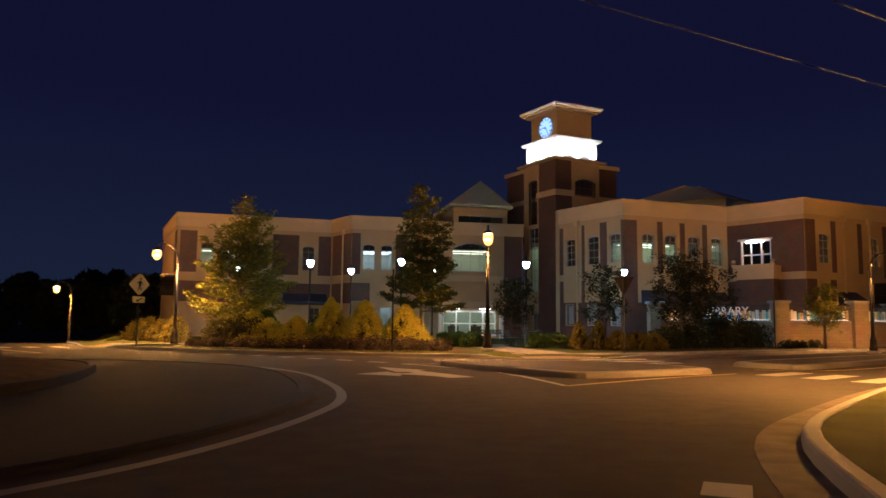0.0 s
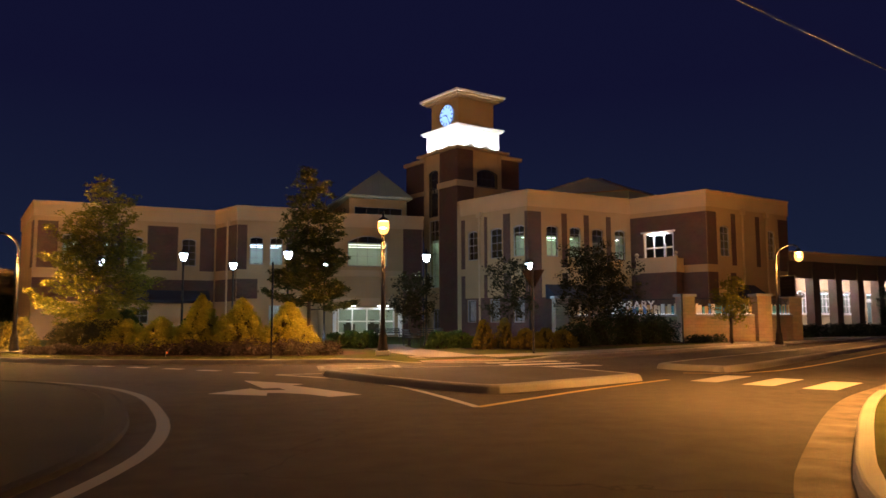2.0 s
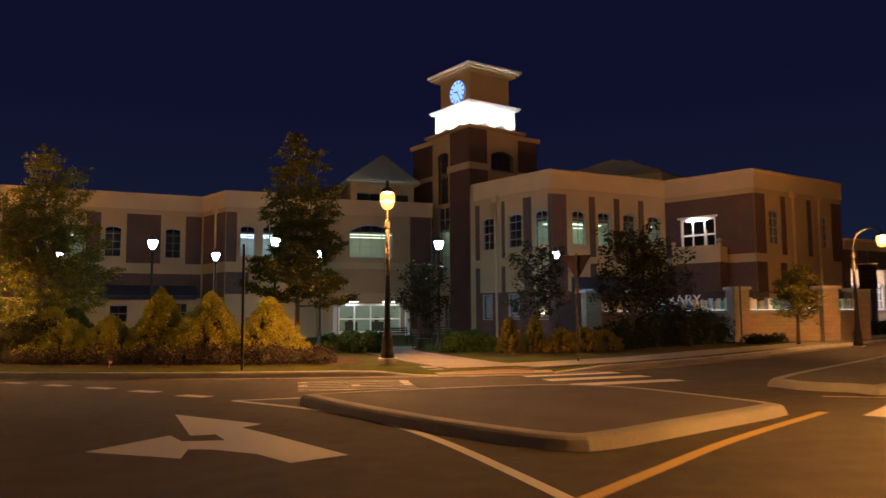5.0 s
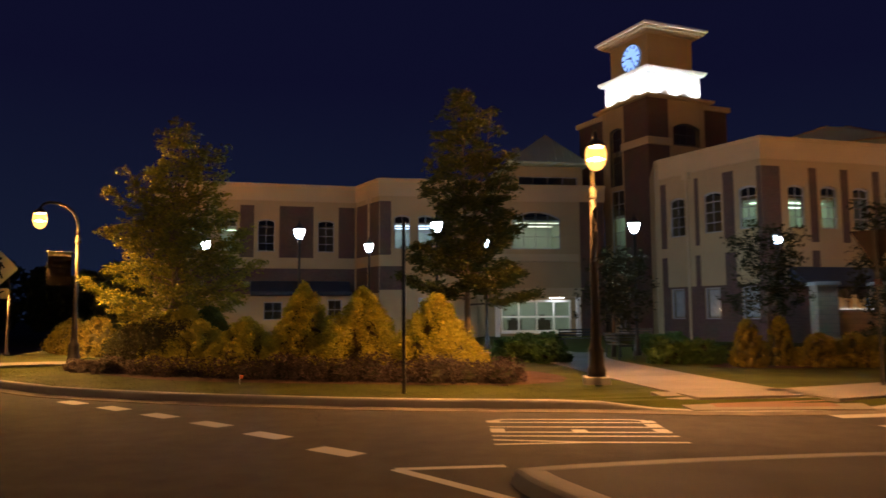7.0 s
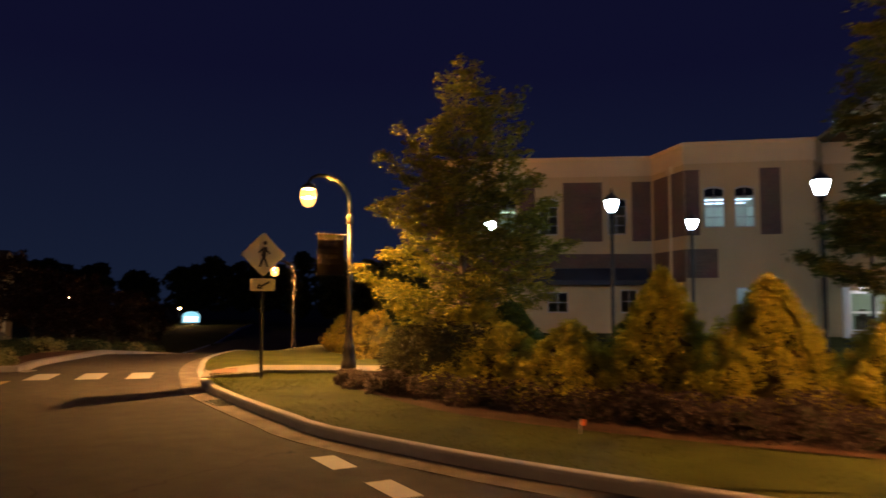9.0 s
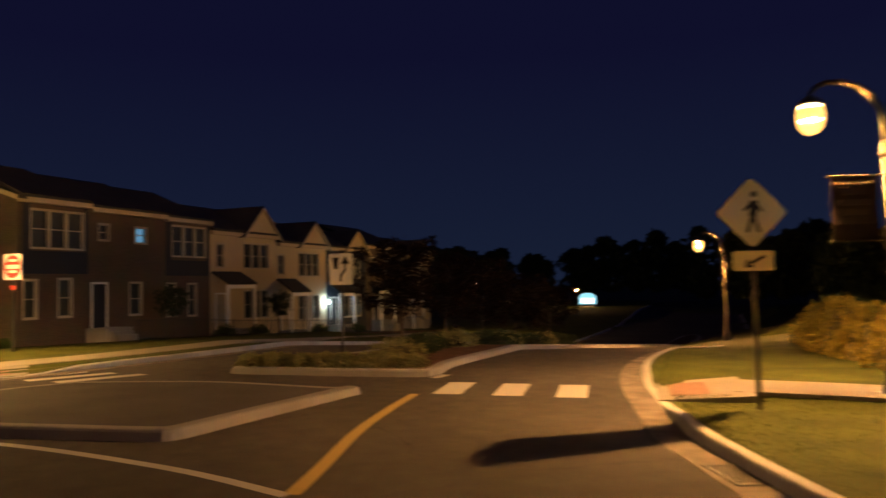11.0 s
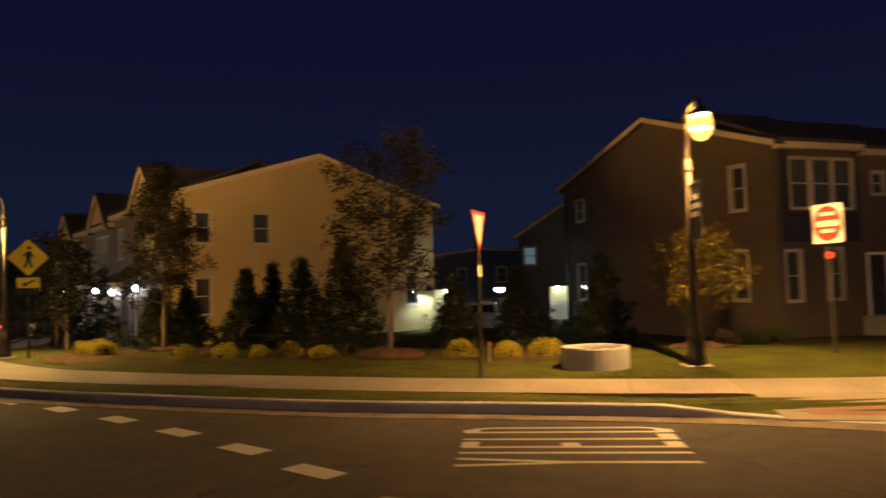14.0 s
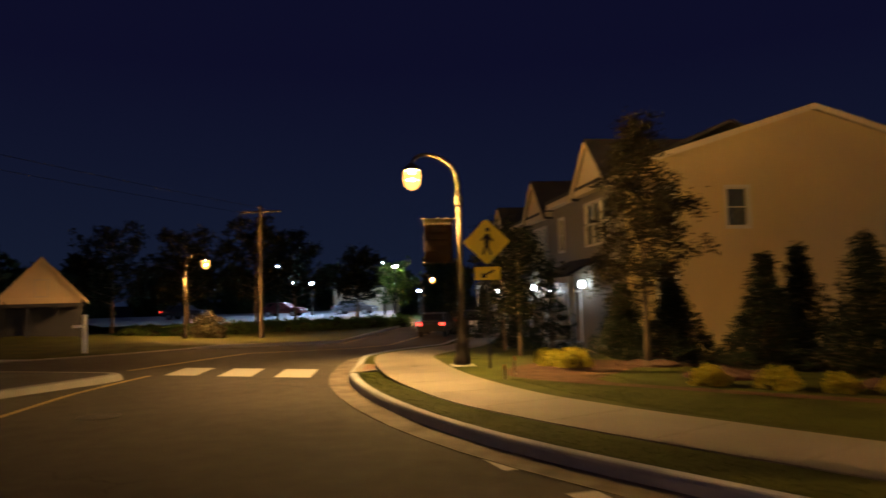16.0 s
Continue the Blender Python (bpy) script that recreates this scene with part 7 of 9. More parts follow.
def layered_tree(name, label, x, y, z, height, spread, material, seed, leaders, low, power, boughs=60, clusters=2600, per=13, leaf=0.062, trunk_r=0.12):
    """A tree with near-level boughs, upturned at their ends, whose side twigs carry flat sprays of leaves.
    leaders: (offset x, offset y, top height, height where it parts from the trunk, reach factor)."""
    rng = np.random.default_rng(seed)
    T = thing(name, label, "tree", (x, y, z))
    s = Shape()
    ends = []
    for li, (ox, oy, top, part_z, reach) in enumerate(leaders):
        zs = np.linspace(-0.15 if li == 0 else part_z, top, 9)
        axis = [np.array([ox * max(0.0, (q - part_z) / (top - part_z)) ** 0.8, oy * max(0.0, (q - part_z) / (top - part_z)) ** 0.8, q]) for q in zs]
        r0 = trunk_r if li == 0 else trunk_r * 0.45
        s.tube(axis, [max(0.010, r0 * (1 - 0.92 * i / 8)) for i in range(9)], 8)
        n = boughs if li == 0 else max(8, int(boughs * 0.22))
        for i in range(n):
            f = (i + rng.uniform(0, 0.9)) / n
            zb = (low + (top - low) * f) if li == 0 else (part_z + 0.25 + (top - part_z - 0.25) * f)
            k = min(1.0, max(0.0, (zb - zs[0]) / (top - zs[0]))) * 8
            i0 = min(7, int(k))
            base = axis[i0] * (1 - (k - i0)) + axis[i0 + 1] * (k - i0)
            g = min(0.98, max(0.0, (zb - low) / (height - low)))
            ln = reach * (spread * (1 - g) ** power * rng.uniform(0.45, 1.12) * (0.78 + 0.22 * min(1, g * 9)) + 0.16)
            a = i * 2.399963 + li + rng.normal(0, 0.25)
            d, sd = np.array([math.cos(a), math.sin(a), 0]), np.array([-math.sin(a), math.cos(a), 0])
            rise = rng.uniform(-0.02, 0.16) + 0.75 * g
            pts = [base + d * ln * t + np.array([0, 0, ln * (rise * t + 0.16 * t ** 3)]) for t in (0, 0.35, 0.7, 1.0)]
            s.tube(pts, [r0 * 0.30 * (1 - 0.6 * g) + 0.004, 0.014, 0.009, 0.004], 5)
            m = max(4, int(ln * 6))
            for j in range(m):
                t = 0.25 + 0.75 * (j + rng.uniform(0, 0.9)) / m
                p = base + d * ln * t + np.array([0, 0, ln * (rise * t + 0.16 * t ** 3)])
                w = (0.12 + 0.34 * ln * (1.12 - t)) * rng.uniform(0.5, 1.15) * (1 if j % 2 else -1)
                tw = p + sd * w + d * abs(w) * 0.55 + np.array([0, 0, abs(w) * rng.uniform(-0.05, 0.35)])
                s.tube([p, tw], [0.006, 0.003], 3)
                ends.append((p * 0.45 + tw * 0.55, ln))
                ends.append((tw, ln))
            ends.append((pts[-1], ln))
    part("trunk", s.mesh("trunk", BARK, smooth=True, uv=False), T, "bark-covered trunk and limbs")
    P = np.array([e[0] for e in ends])
    wt = np.array([0.25 + e[1] for e in ends])
    pick = rng.choice(len(P), clusters, p=wt / wt.sum())
    c = P[pick] + rng.normal(0, 1, (clusters, 3)) * np.array([0.07, 0.07, 0.05])
    c = np.repeat(c, per, 0) + rng.normal(0, 1, (clusters * per, 3)) * np.array([0.085, 0.085, 0.04])
    part("crown", leaf_mesh("crown", leaves(rng, c, leaf, 0.01, 0.45), material), T, "tiered leafy crown with gaps")
    return T


def cedar_shrub(name, label, x, y, z, h, r, material, seed, lumps=150, per=170, leaf=0.034, power=0.62, group="", core=None):
    """A golden conifer shrub: many separate plume-like tufts, proud of a core coloured as inner shade, with an uneven
    outline.
    """
    rng = np.random.default_rng(seed)
    B = thing(name, label, "shrub", (x, y, z), rng.uniform(0, 360), group)
    s = Shape()
    s.lathe([(max(0.03, r * 0.74 * (1 - q) ** power), h * 0.84 * q - 0.05) for q in np.linspace(0, 1, 8)], 11)
    jig = rng.normal(0, 0.07 * r, (len(s.v), 3))
    s.v = [tuple(np.array(v) + j * (1 if v[2] > 0.05 else 0)) for v, j in zip(s.v, jig)]
    part("woody_core", s.mesh("woody_core", core or CORE_SHADE, uv=False), B, "solid core coloured as inner shade")
    c, bulge = [], rng.uniform(0.86, 1.12, 7)
    for i in range(lumps):
        f = ((i + rng.uniform(0, 1)) / lumps) ** 1.15
        a = i * 2.399963 + rng.normal(0, 0.3)
        q = r * ((1 - f) ** power) * (0.90 + 0.10 * min(1, f * 6)) * rng.uniform(0.80, 1.06) * bulge[int(a * 7 / 6.2832) % 7]
        size = r * rng.uniform(0.13, 0.22) * (1.0 - 0.45 * f)
        out = np.array([math.cos(a), math.sin(a), 0.0])
        mid = out * q + np.array([0, 0, h * (0.04 + 0.93 * f)])
        d = rng.normal(0, 1, (per, 3))
        d /= np.linalg.norm(d, axis=1)[:, None]
        tuft = mid + d * size * rng.uniform(0.6, 1.0, (per, 1)) * np.array([0.85, 0.85, 1.25]) + out * size * 0.3 * d[:, 2:3]
        c.append(tuft)
    c = np.concatenate(c)
    c[:, 2] = np.maximum(c[:, 2], 0.02)
    part("foliage", leaf_mesh("foliage", leaves(rng, c, leaf, 0.006), material), B, "plume-like leaf tufts")
    return B


G = 0.12
layered_tree("oak_tree", "young full-leaved tree, lamplight yellow put into its leaf colour", -10.6, 37.4, G, 7.3, 2.95, LEAF_LAMPLIT, 11, ((0.1, 0.0, 7.35, 3.5, 1.0), (1.0, 0.45, 6.7, 3.2, 0.55), (-0.9, -0.3, 5.7, 2.8, 0.6), (0.3, -0.9, 5.6, 2.6, 0.55)), 0.55, 0.80, 76, 3200, 12, 0.062, 0.13)
layered_tree("oak_tree", "young upright tree with loose dark foliage", -1.4, 36.4, G, 8.0, 2.25, LEAF_OAK, 12, ((-0.15, 0.1, 8.05, 3.0, 0.95), (0.75, 0.2, 7.35, 3.4, 0.42), (1.25, -0.2, 6.1, 2.9, 0.45), (-0.8, 0.1, 5.9, 2.6, 0.45)), 1.75, 0.95, 62, 2300, 12, 0.066, 0.11)
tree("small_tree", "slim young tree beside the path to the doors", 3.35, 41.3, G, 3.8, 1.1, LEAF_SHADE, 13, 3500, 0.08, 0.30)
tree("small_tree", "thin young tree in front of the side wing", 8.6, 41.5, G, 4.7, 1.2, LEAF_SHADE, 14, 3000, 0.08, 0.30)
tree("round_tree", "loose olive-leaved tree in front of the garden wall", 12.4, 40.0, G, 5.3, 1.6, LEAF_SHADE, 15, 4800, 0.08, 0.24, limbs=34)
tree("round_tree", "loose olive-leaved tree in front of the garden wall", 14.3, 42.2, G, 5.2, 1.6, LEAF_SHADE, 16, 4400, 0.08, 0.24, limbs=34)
tree("small_tree", "small street tree with lamplight yellow in its leaf colour", 20.6, 41.2, G, 3.6, 0.95, LEAF_LAMPLIT, 17, 2600, 0.08, 0.35)
tree("small_tree", "thin sapling before the arcade", 44.0, 59.0, G, 4.2, 1.1, LEAF_DARK, 18, 2500, 0.08, 0.3)
# shrubs of the library bed
for i, (x, y, h, r, m) in enumerate(((-1.95, 32.9, 1.95, 0.88, LEAF_GOLD), (-3.75, 33.1, 2.1, 0.92, LEAF_GOLD), (-5.35, 33.5, 2.3, 0.75, LEAF_GOLD), (-6.9, 33.7, 1.35, 0.95, LEAF_GOLD), (-8.3, 34.1, 1.25, 1.0, LEAF_GOLD),
                                     (-9.5, 35.9, 1.75, 0.9, LEAF_GOLD), (-10.4, 36.7, 1.6, 0.85, LEAF_GOLD), (-6.0, 35.4, 1.7, 0.8, LEAF_GREEN), (-9.0, 36.4, 1.7, 0.9, LEAF_GREEN))):
    gold = m is LEAF_GOLD
    cedar_shrub("golden_shrub" if gold else "green_shrub", "golden-leaved conical shrub in the library bed" if gold else "green shrub in the library bed", x, y, G, h, r * 1.45, m, 30 + i, 190, 150, power=0.82, group="golden shrubs" if gold else "", core=CORE_GOLD_SHADE if gold else None)
for i in range(17):
    u = i / 16
    x, y = -0.4 - 11.6 * u, 31.45 + 3.1 * u ** 1.7 + 0.15 * math.sin(i * 2.1)
    shrub("low_shrub", "low purple-brown twiggy shrub at the edge of the bed", x, y, G, (0.50 + 0.10 * math.sin(i * 3.7)) * (1 - 0.45 * u ** 3), 0.58 * (1 - 0.4 * u ** 3), LEAF_PURPLE, 60 + i, 2600, 0.034, "dome", 20, group="purple shrubs")
for i, (x, y, h, r) in enumerate(((-10.9, 35.7, 1.25, 0.75), (-9.9, 35.0, 1.35, 0.8), (-8.9, 34.2, 1.3, 0.8), (-11.5, 36.5, 1.2, 0.7))):
    shrub("dark_shrub", "olive shrub under the young tree, shade in its leaf colour", x, y, G, h, r, LEAF_SHADE, 620 + i, 6500, 0.034, "dome", 40, group="purple shrubs")
for i, (x, y, h, r) in enumerate(((6.3, 36.4, 1.35, 0.45), (7.4, 37.0, 1.4, 0.42), (8.3, 36.6, 0.9, 0.6), (9.3, 36.9, 0.9, 0.6), (10.3, 37.6, 0.8, 0.7), (-15.4, 41.6, 1.5, 0.8), (-16.7, 42.8, 1.3, 0.8), (-17.9, 44.0, 1.4, 0.9), (-19.0, 45.6, 1.3, 0.9), (-19.9, 47.0, 1.3, 0.9))):
    cedar_shrub("golden_shrub", "golden-leaved shrub beside the lawn", x, y, G, h, r * 1.15, LEAF_BRONZE, 80 + i, 70, 60, 0.045, 0.5, "golden shrubs", CORE_GOLD_SHADE)
for i, (x, y, h, r) in enumerate(((11.4, 39.0, 1.0, 1.0), (13.0, 40.6, 1.5, 1.1), (15.0, 41.6, 1.8, 1.2), (16.6, 42.6, 1.7, 1.1), (17.6, 43.6, 1.5, 1.0))):
    shrub("dark_shrub", "dark shrub before the garden wall", x, y, G, h, r, LEAF_DARK, 95 + i, 3200, 0.06, "dome", 28, group="wall shrubs")
for i in range(13):
    x, y = 19.2 + i * 1.15, 42.6 + i * 0.95 + 0.2 * math.sin(i * 1.9)
    shrub("clipped_shrub", "low rounded dark shrub along the wall", x, y, G, 0.42, 0.45, LEAF_DARK, 110 + i, 700, 0.05, "dome", 12, group="low wall shrubs")
for i, (x, y) in enumerate(((4.6, 37.9), (5.6, 38.4), (0.9, 38.4), (-0.2, 39.0), (4.9, 40.5), (0.4, 44.6), (1.4, 46.5), (5.2, 44.5), (6.4, 46.2))):
    shrub("grass_clump", "arching ornamental grass beside the path", x, y, G, 0.65, 0.6, LEAF_GREEN, 130 + i, 1500, 0.11, "dome", 16, group="path planting")
# west lawn
tree("street_tree", "thin half-bare tree with brown leaves before the end house", -37.0, 17.4, G - 0.02, 6.0, 1.45, LEAF_FALL, 21, 8500, 0.055, 0.26, limbs=34, trunk_r=0.08)
tree("street_tree", "thin half-bare tree with brown leaves before the end house", -40.6, 8.6, 0.0, 6.7, 1.42, LEAF_FALL, 22, 13500, 0.055, 0.24, "pear", limbs=34, trunk_r=0.08)
tree("small_tree", "small yellow-green tree beside the lamp", -38.9, 24.95, 0.05, 3.0, 1.15, LEAF_YELLOW, 23, 2600, 0.07, 0.42, limbs=22)
for i, (x, y, h, r) in enumerate(((-41.4, 11.1, 2.9, 0.82), (-42.4, 11.6, 3.15, 0.68), (-40.7, 13.4, 3.1, 1.0), (-38.9, 15.5, 3.55, 1.1), (-40.2, 18.4, 2.3, 0.6), (-44.95, 19.75, 2.9, 0.95), (-42.4, 22.6, 3.1, 0.8), (-41.7, 8.8, 2.3, 0.9), (-43.6, 6.3, 2.4, 0.8))):
    tree("evergreen_tree", "dark conical evergreen before the end house", x, y, -fall(x, y) + 0.1, h, r, LEAF_SPRUCE, 150 + i, 13000, 0.042, 0.03, "cone", limbs=70, trunk_r=0.05, category="tree", group="evergreens")
for i, (x, y, m) in enumerate(((-36.8, 11.8, LEAF_GOLD), (-36.9, 12.9, LEAF_GOLD), (-37.0, 13.8, LEAF_GOLD), (-37.0, 14.7, LEAF_GOLD), (-36.8, 15.6, LEAF_GOLD), (-36.5, 19.3, LEAF_GOLD), (-36.6, 20.4, LEAF_GOLD), (-36.8, 21.3, LEAF_GOLD),
                                  (-39.1, 6.8, LEAF_GOLD), (-38.6, 7.3, LEAF_GOLD), (-38.5, 7.9, LEAF_GOLD), (-39.1, 7.5, LEAF_GOLD), (-40.6, 25.8, LEAF_PURPLE), (-41.2, 26.6, LEAF_GREEN), (-43.0, 27.6, LEAF_GREEN))):
    shrub("low_shrub", "low yellow mounded shrub in the bed", x, y, -fall(x, y) + 0.12, (0.33 if 11 < y < 16 else 0.37) + 0.06 * math.sin(i * 2.7), (0.28 if 11 < y < 16 else 0.34) + 0.05 * math.sin(i * 1.9), m, 170 + i, 2300, 0.028, "dome", 14, group="mounded shrubs")
# bark mounds round the feet of the street trees
RED_MULCH = mat("red_bark_mulch", (0.070, 0.044, 0.034), 0.95, var=0.5, scale=20, bump=0.9, bscale=45, spec=0.05)
for x, y, r, h in ((-37.0, 17.4, 0.85, 0.20), (-40.6, 8.6, 0.8, 0.13), (-38.9, 24.95, 0.7, 0.12), (-38.4, 11.4, 0.8, 0.10), (-38.2, 14.6, 0.9, 0.10)):
    rng = np.random.default_rng(int(abs(x * 100)))
    s = Shape()
    s.lathe([(r, -0.06), (r * 0.93, 0.05), (r * 0.72, h * 0.62), (r * 0.4, h * 0.92), (0.05, h)], 18)
    s.v = [(px * (1 + 0.10 * math.sin(3 * math.atan2(py, px) + x)), py * (1 + 0.10 * math.sin(2 * math.atan2(py, px) + y)), pz + rng.normal(0, 0.035) * (pz > 0)) for px, py, pz in s.v]
    mo = solid("mulch_mound", s.mesh("mulch_mound", RED_MULCH), "low mound of red bark mulch round a tree", "planting bed", "mulch mounds")
    mo.matrix_basis = pose(x, y, 0.12 - fall(x, y))
# median planting
rng = np.random.default_rng(5)
for i in range(16):
    u = i / 15
    x, y = -26.2 + 3.1 * u + rng.normal(0, 0.12), 31.9 + 2.6 * u + rng.normal(0, 0.12)
    shrub("groundcover_clump", "pale tufted groundcover in the median", x, y, 0.10, 0.30, 0.34, LEAF_PALE, 190 + i, 1500, 0.04, "dome", 12, group="median clumps")
for i in range(12):
    u = i / 11
    x, y = -25.5 - 7.0 * u + rng.normal(0, 0.3), 35.6 + 13.0 * u + rng.normal(0, 0.4)
    shrub("low_shrub", "low dark shrub in the median", x, y, 0.10 - fall(x, y), 0.42, 0.7, LEAF_DARK if i % 3 else LEAF_PALE, 210 + i, 1800, 0.045, "dome", 16, group="median shrubs")
for i, (x, y) in enumerate(((-38.7, 43.9), (-41.5, 48.4), (-44.6, 53.4), (-48.0, 59.0), (-52.0, 66.0))):
    tree("flowering_tree", "round-headed dark red tree on several pale stems", x, y, 0.12 - fall(x, y), 4.9, 2.1, LEAF_WINE, 230 + i, 6500, 0.10, 0.28, limbs=34, group="verge trees")


for i, (x, y) in enumerate(ARCADE_HEDGE):
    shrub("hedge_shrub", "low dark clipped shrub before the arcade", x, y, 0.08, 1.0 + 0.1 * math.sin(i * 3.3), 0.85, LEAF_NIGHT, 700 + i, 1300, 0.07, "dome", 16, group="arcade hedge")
# far woods and hedges against the sky
def woods(name, label, pts, h, n, seed, material, leaf=0.5):
    rng = np.random.default_rng(seed)
    line = smooth_line(pts, 4.0)
    c = []
    for x, y in line:
        hh = h * rng.uniform(0.62, 1.08)
        k = 12
        f = (np.arange(k) + 0.5) / k
        r = hh * 0.24 * np.sqrt(np.clip(1.05 - (1.7 * f - 0.75) ** 2, 0.05, 1))
        a = rng.uniform(0, 6.283, k)
        mid = np.column_stack([x + r * 0.7 * np.cos(a) + rng.normal(0, 1.2), y + r * 0.7 * np.sin(a) + rng.normal(0, 1.2), hh * (0.08 + 0.84 * f)])
        i = rng.integers(0, k, n)
        d = rng.normal(0, 1, (n, 3))
        d /= np.linalg.norm(d, axis=1)[:, None]
        p = mid[i] + d * (r[i] * rng.uniform(0.5, 1.0, n) ** 0.4)[:, None] * np.array([1, 1, 0.7])
        p[:, 2] = np.abs(p[:, 2])
        c.append(p)
    c = np.concatenate(c)
    return solid(name, leaf_mesh(name, leaves(rng, c, leaf, 0.08), material), label, "trees", kind="stuff")


woods("far_woods", "dark far tree line against the night sky", [(-75, 130), (-60, 150), (-30, 150), (10, 140)], 12, 1400, 1, LEAF_DARK, 0.7)
woods("far_woods", "dark far tree line against the night sky", [(-150, 120), (-110, 150), (-80, 160)], 13, 1400, 2, LEAF_DARK, 0.7)
woods("far_woods", "dark trees behind the library", [(-60, 100), (-44, 92), (-34, 84), (-31, 74)], 6.5, 1500, 3, LEAF_DARK, 0.45)
woods("far_woods", "dark trees beyond the arcade", [(60, 90), (85, 100), (120, 110)], 6, 1400, 4, LEAF_DARK, 0.7)
woods("far_woods", "dark trees beyond the side road", [(-120, -20), (-110, -60), (-80, -80), (-40, -70)], 9, 1000, 6, LEAF_DARK, 0.7)


# ---------------- garden wall with book-spine fence ----------------
garden = thing("garden_wall", "block garden wall with capped piers and a fence of coloured book spines", "wall")
PIERS = [(13.3, 48.5), (16.1, 49.1), (20.0, 45.4), (24.3, 44.6), (28.0, 47.4)]
SPINES = [mat("spine_" + nm, c, 0.5, var=0.1, scale=10, bump=0.05) for nm, c in (("blue", (0.10, 0.25, 0.55)), ("cream", (0.70, 0.62, 0.42)), ("white", (0.72, 0.72, 0.70)), ("tan", (0.55, 0.38, 0.18)), ("teal", (0.12, 0.40, 0.45)))]
GLOW_FENCE = glow("fence_lamp_glow", (0.9, 0.95, 1.0), 1.6)
rng = np.random.default_rng(77)
for i, (x, y) in enumerate(PIERS):
    s = Shape()
    s.box(x - 0.42, x + 0.42, y - 0.42, y + 0.42, -0.1, 2.78)
    pier = part("pier", s.mesh("pier", WALLSTONE), garden, "square block pier")
    s = Shape()
    s.box(x - 0.52, x + 0.52, y - 0.52, y + 0.52, 2.78, 2.93, 0.03)
    part("cap", s.mesh("cap", CONCRETE), pier, "pale stone cap")
for i, (p, q) in enumerate(zip(PIERS, PIERS[1:])):
    w = Wall(p, q)
    s = Shape()
    w.box(s, 0.42, w.len - 0.42, -0.1, 1.62, -0.18, 0.18)
    part("wall_panel", s.mesh("wall_panel", WALLSTONE), garden, "block wall between piers")
    s = Shape()
    w.box(s, 0.42, w.len - 0.42, 1.62, 1.74, -0.24, 0.24)
    part("coping", s.mesh("coping", CONCRETE), garden, "pale stone coping")
    a = 0.50
    while a < w.len - 0.62:
        b = rng.uniform(0.10, 0.20)
        h = rng.uniform(0.42, 0.62)
        s = Shape()
        w.box(s, a, a + b, 1.76, 1.76 + h, -0.05, 0.06)
        part("book_spine", s.mesh("book_spine", SPINES[int(rng.integers(5))]), garden)
        a += b + rng.uniform(0.02, 0.09)
    s = Shape()
    w.box(s, 0.45, w.len - 0.45, 2.62, 2.67, -0.03, 0.03)
    w.box(s, 0.45, w.len - 0.45, 1.80, 1.84, -0.10, -0.06)
    k = 0.6
    while k < w.len - 0.5:
        w.box(s, k - 0.012, k + 0.012, 1.84, 2.62, -0.11, -0.085)
        k += 0.16
    part("railing", s.mesh("railing", BLACK), garden, "black steel railing")
    s = Shape()
    w.box(s, 0.6, w.len - 0.6, 1.745, 1.765, 0.14, 0.17)
    part("light_strip", s.mesh("light_strip", GLOW_FENCE), garden, "lit strip along the coping")
w = Wall(PIERS[1], PIERS[2])
cu = bpy.data.curves.new("library_letters", "FONT")
cu.body, cu.size, cu.extrude, cu.align_x = "LIBRARY", 0.72, 0.04, "CENTER"
tmp = bpy.data.objects.new("tmp_letters", cu)
scene.collection.objects.link(tmp)
bpy.context.view_layer.update()
lm = bpy.data.meshes.new_from_object(tmp.evaluated_get(bpy.context.evaluated_depsgraph_get()))
bpy.data.objects.remove(tmp)
lm.materials.clear()
lm.materials.append(WHITE)
ang = math.degrees(math.atan2(w.d.y, w.d.x))
lo = w.at(w.len * 0.42, 0.24, 2.08)
part("library_letters", lm, garden, "white raised letters reading LIBRARY", pose(lo.x, lo.y, lo.z, 90, 0, ang))

# lit lamp over the balcony door
s = Shape()
rbs.box(s, 1.6, 2.7, 7.52, 7.62, 0.02, 0.16)
part("door_lamp", s.mesh("door_lamp", glow("door_lamp_glow", (0.80, 0.88, 1.0), 30.0)), library, "bright lamp over the balcony door")

# ---------------- benches, planter, cones ----------------
def bench(x, y, rz):
    B = thing("bench", "black metal slatted bench beside the path", "bench", (x, y, 0.14), rz, "benches")
    for sx in (-0.7, 0.7):
        s = Shape()
        s.tube([(sx, 0.25, 0.0), (sx, 0.22, 0.43), (sx, -0.22, 0.43), (sx, -0.27, 0.0)], 0.025, 6)
        s.tube([(sx, 0.22, 0.43), (sx, 0.34, 0.85)], 0.022, 6)
        s.tube([(sx, 0.28, 0.63), (sx, -0.2, 0.63), (sx, -0.22, 0.43)], 0.018, 6)
        part("end_frame", s.mesh("end_frame", BLACK), B, "black cast end frame")
    for k in range(5):
        s = Shape()
        s.box(-0.74, 0.74, -0.24 + 0.1 * k, -0.17 + 0.1 * k, 0.445, 0.465)
        part("seat_slat", s.mesh("seat_slat", BLACK), B)
    for k in range(3):
        s = Shape()
        s.box(-0.74, 0.74, 0.235 + 0.03 * k, 0.255 + 0.03 * k, 0.55 + 0.11 * k, 0.62 + 0.11 * k)
        part("back_slat", s.mesh("back_slat", BLACK), B)


bench(3.4, 40.2, 100)
bench(2.6, 46.5, 20)
bench(5.0, 47.5, -30)
P = thing("planter", "round pale concrete planter ring on the lawn", "planter", (-34.3, 22.5, 0.12))
s = Shape()
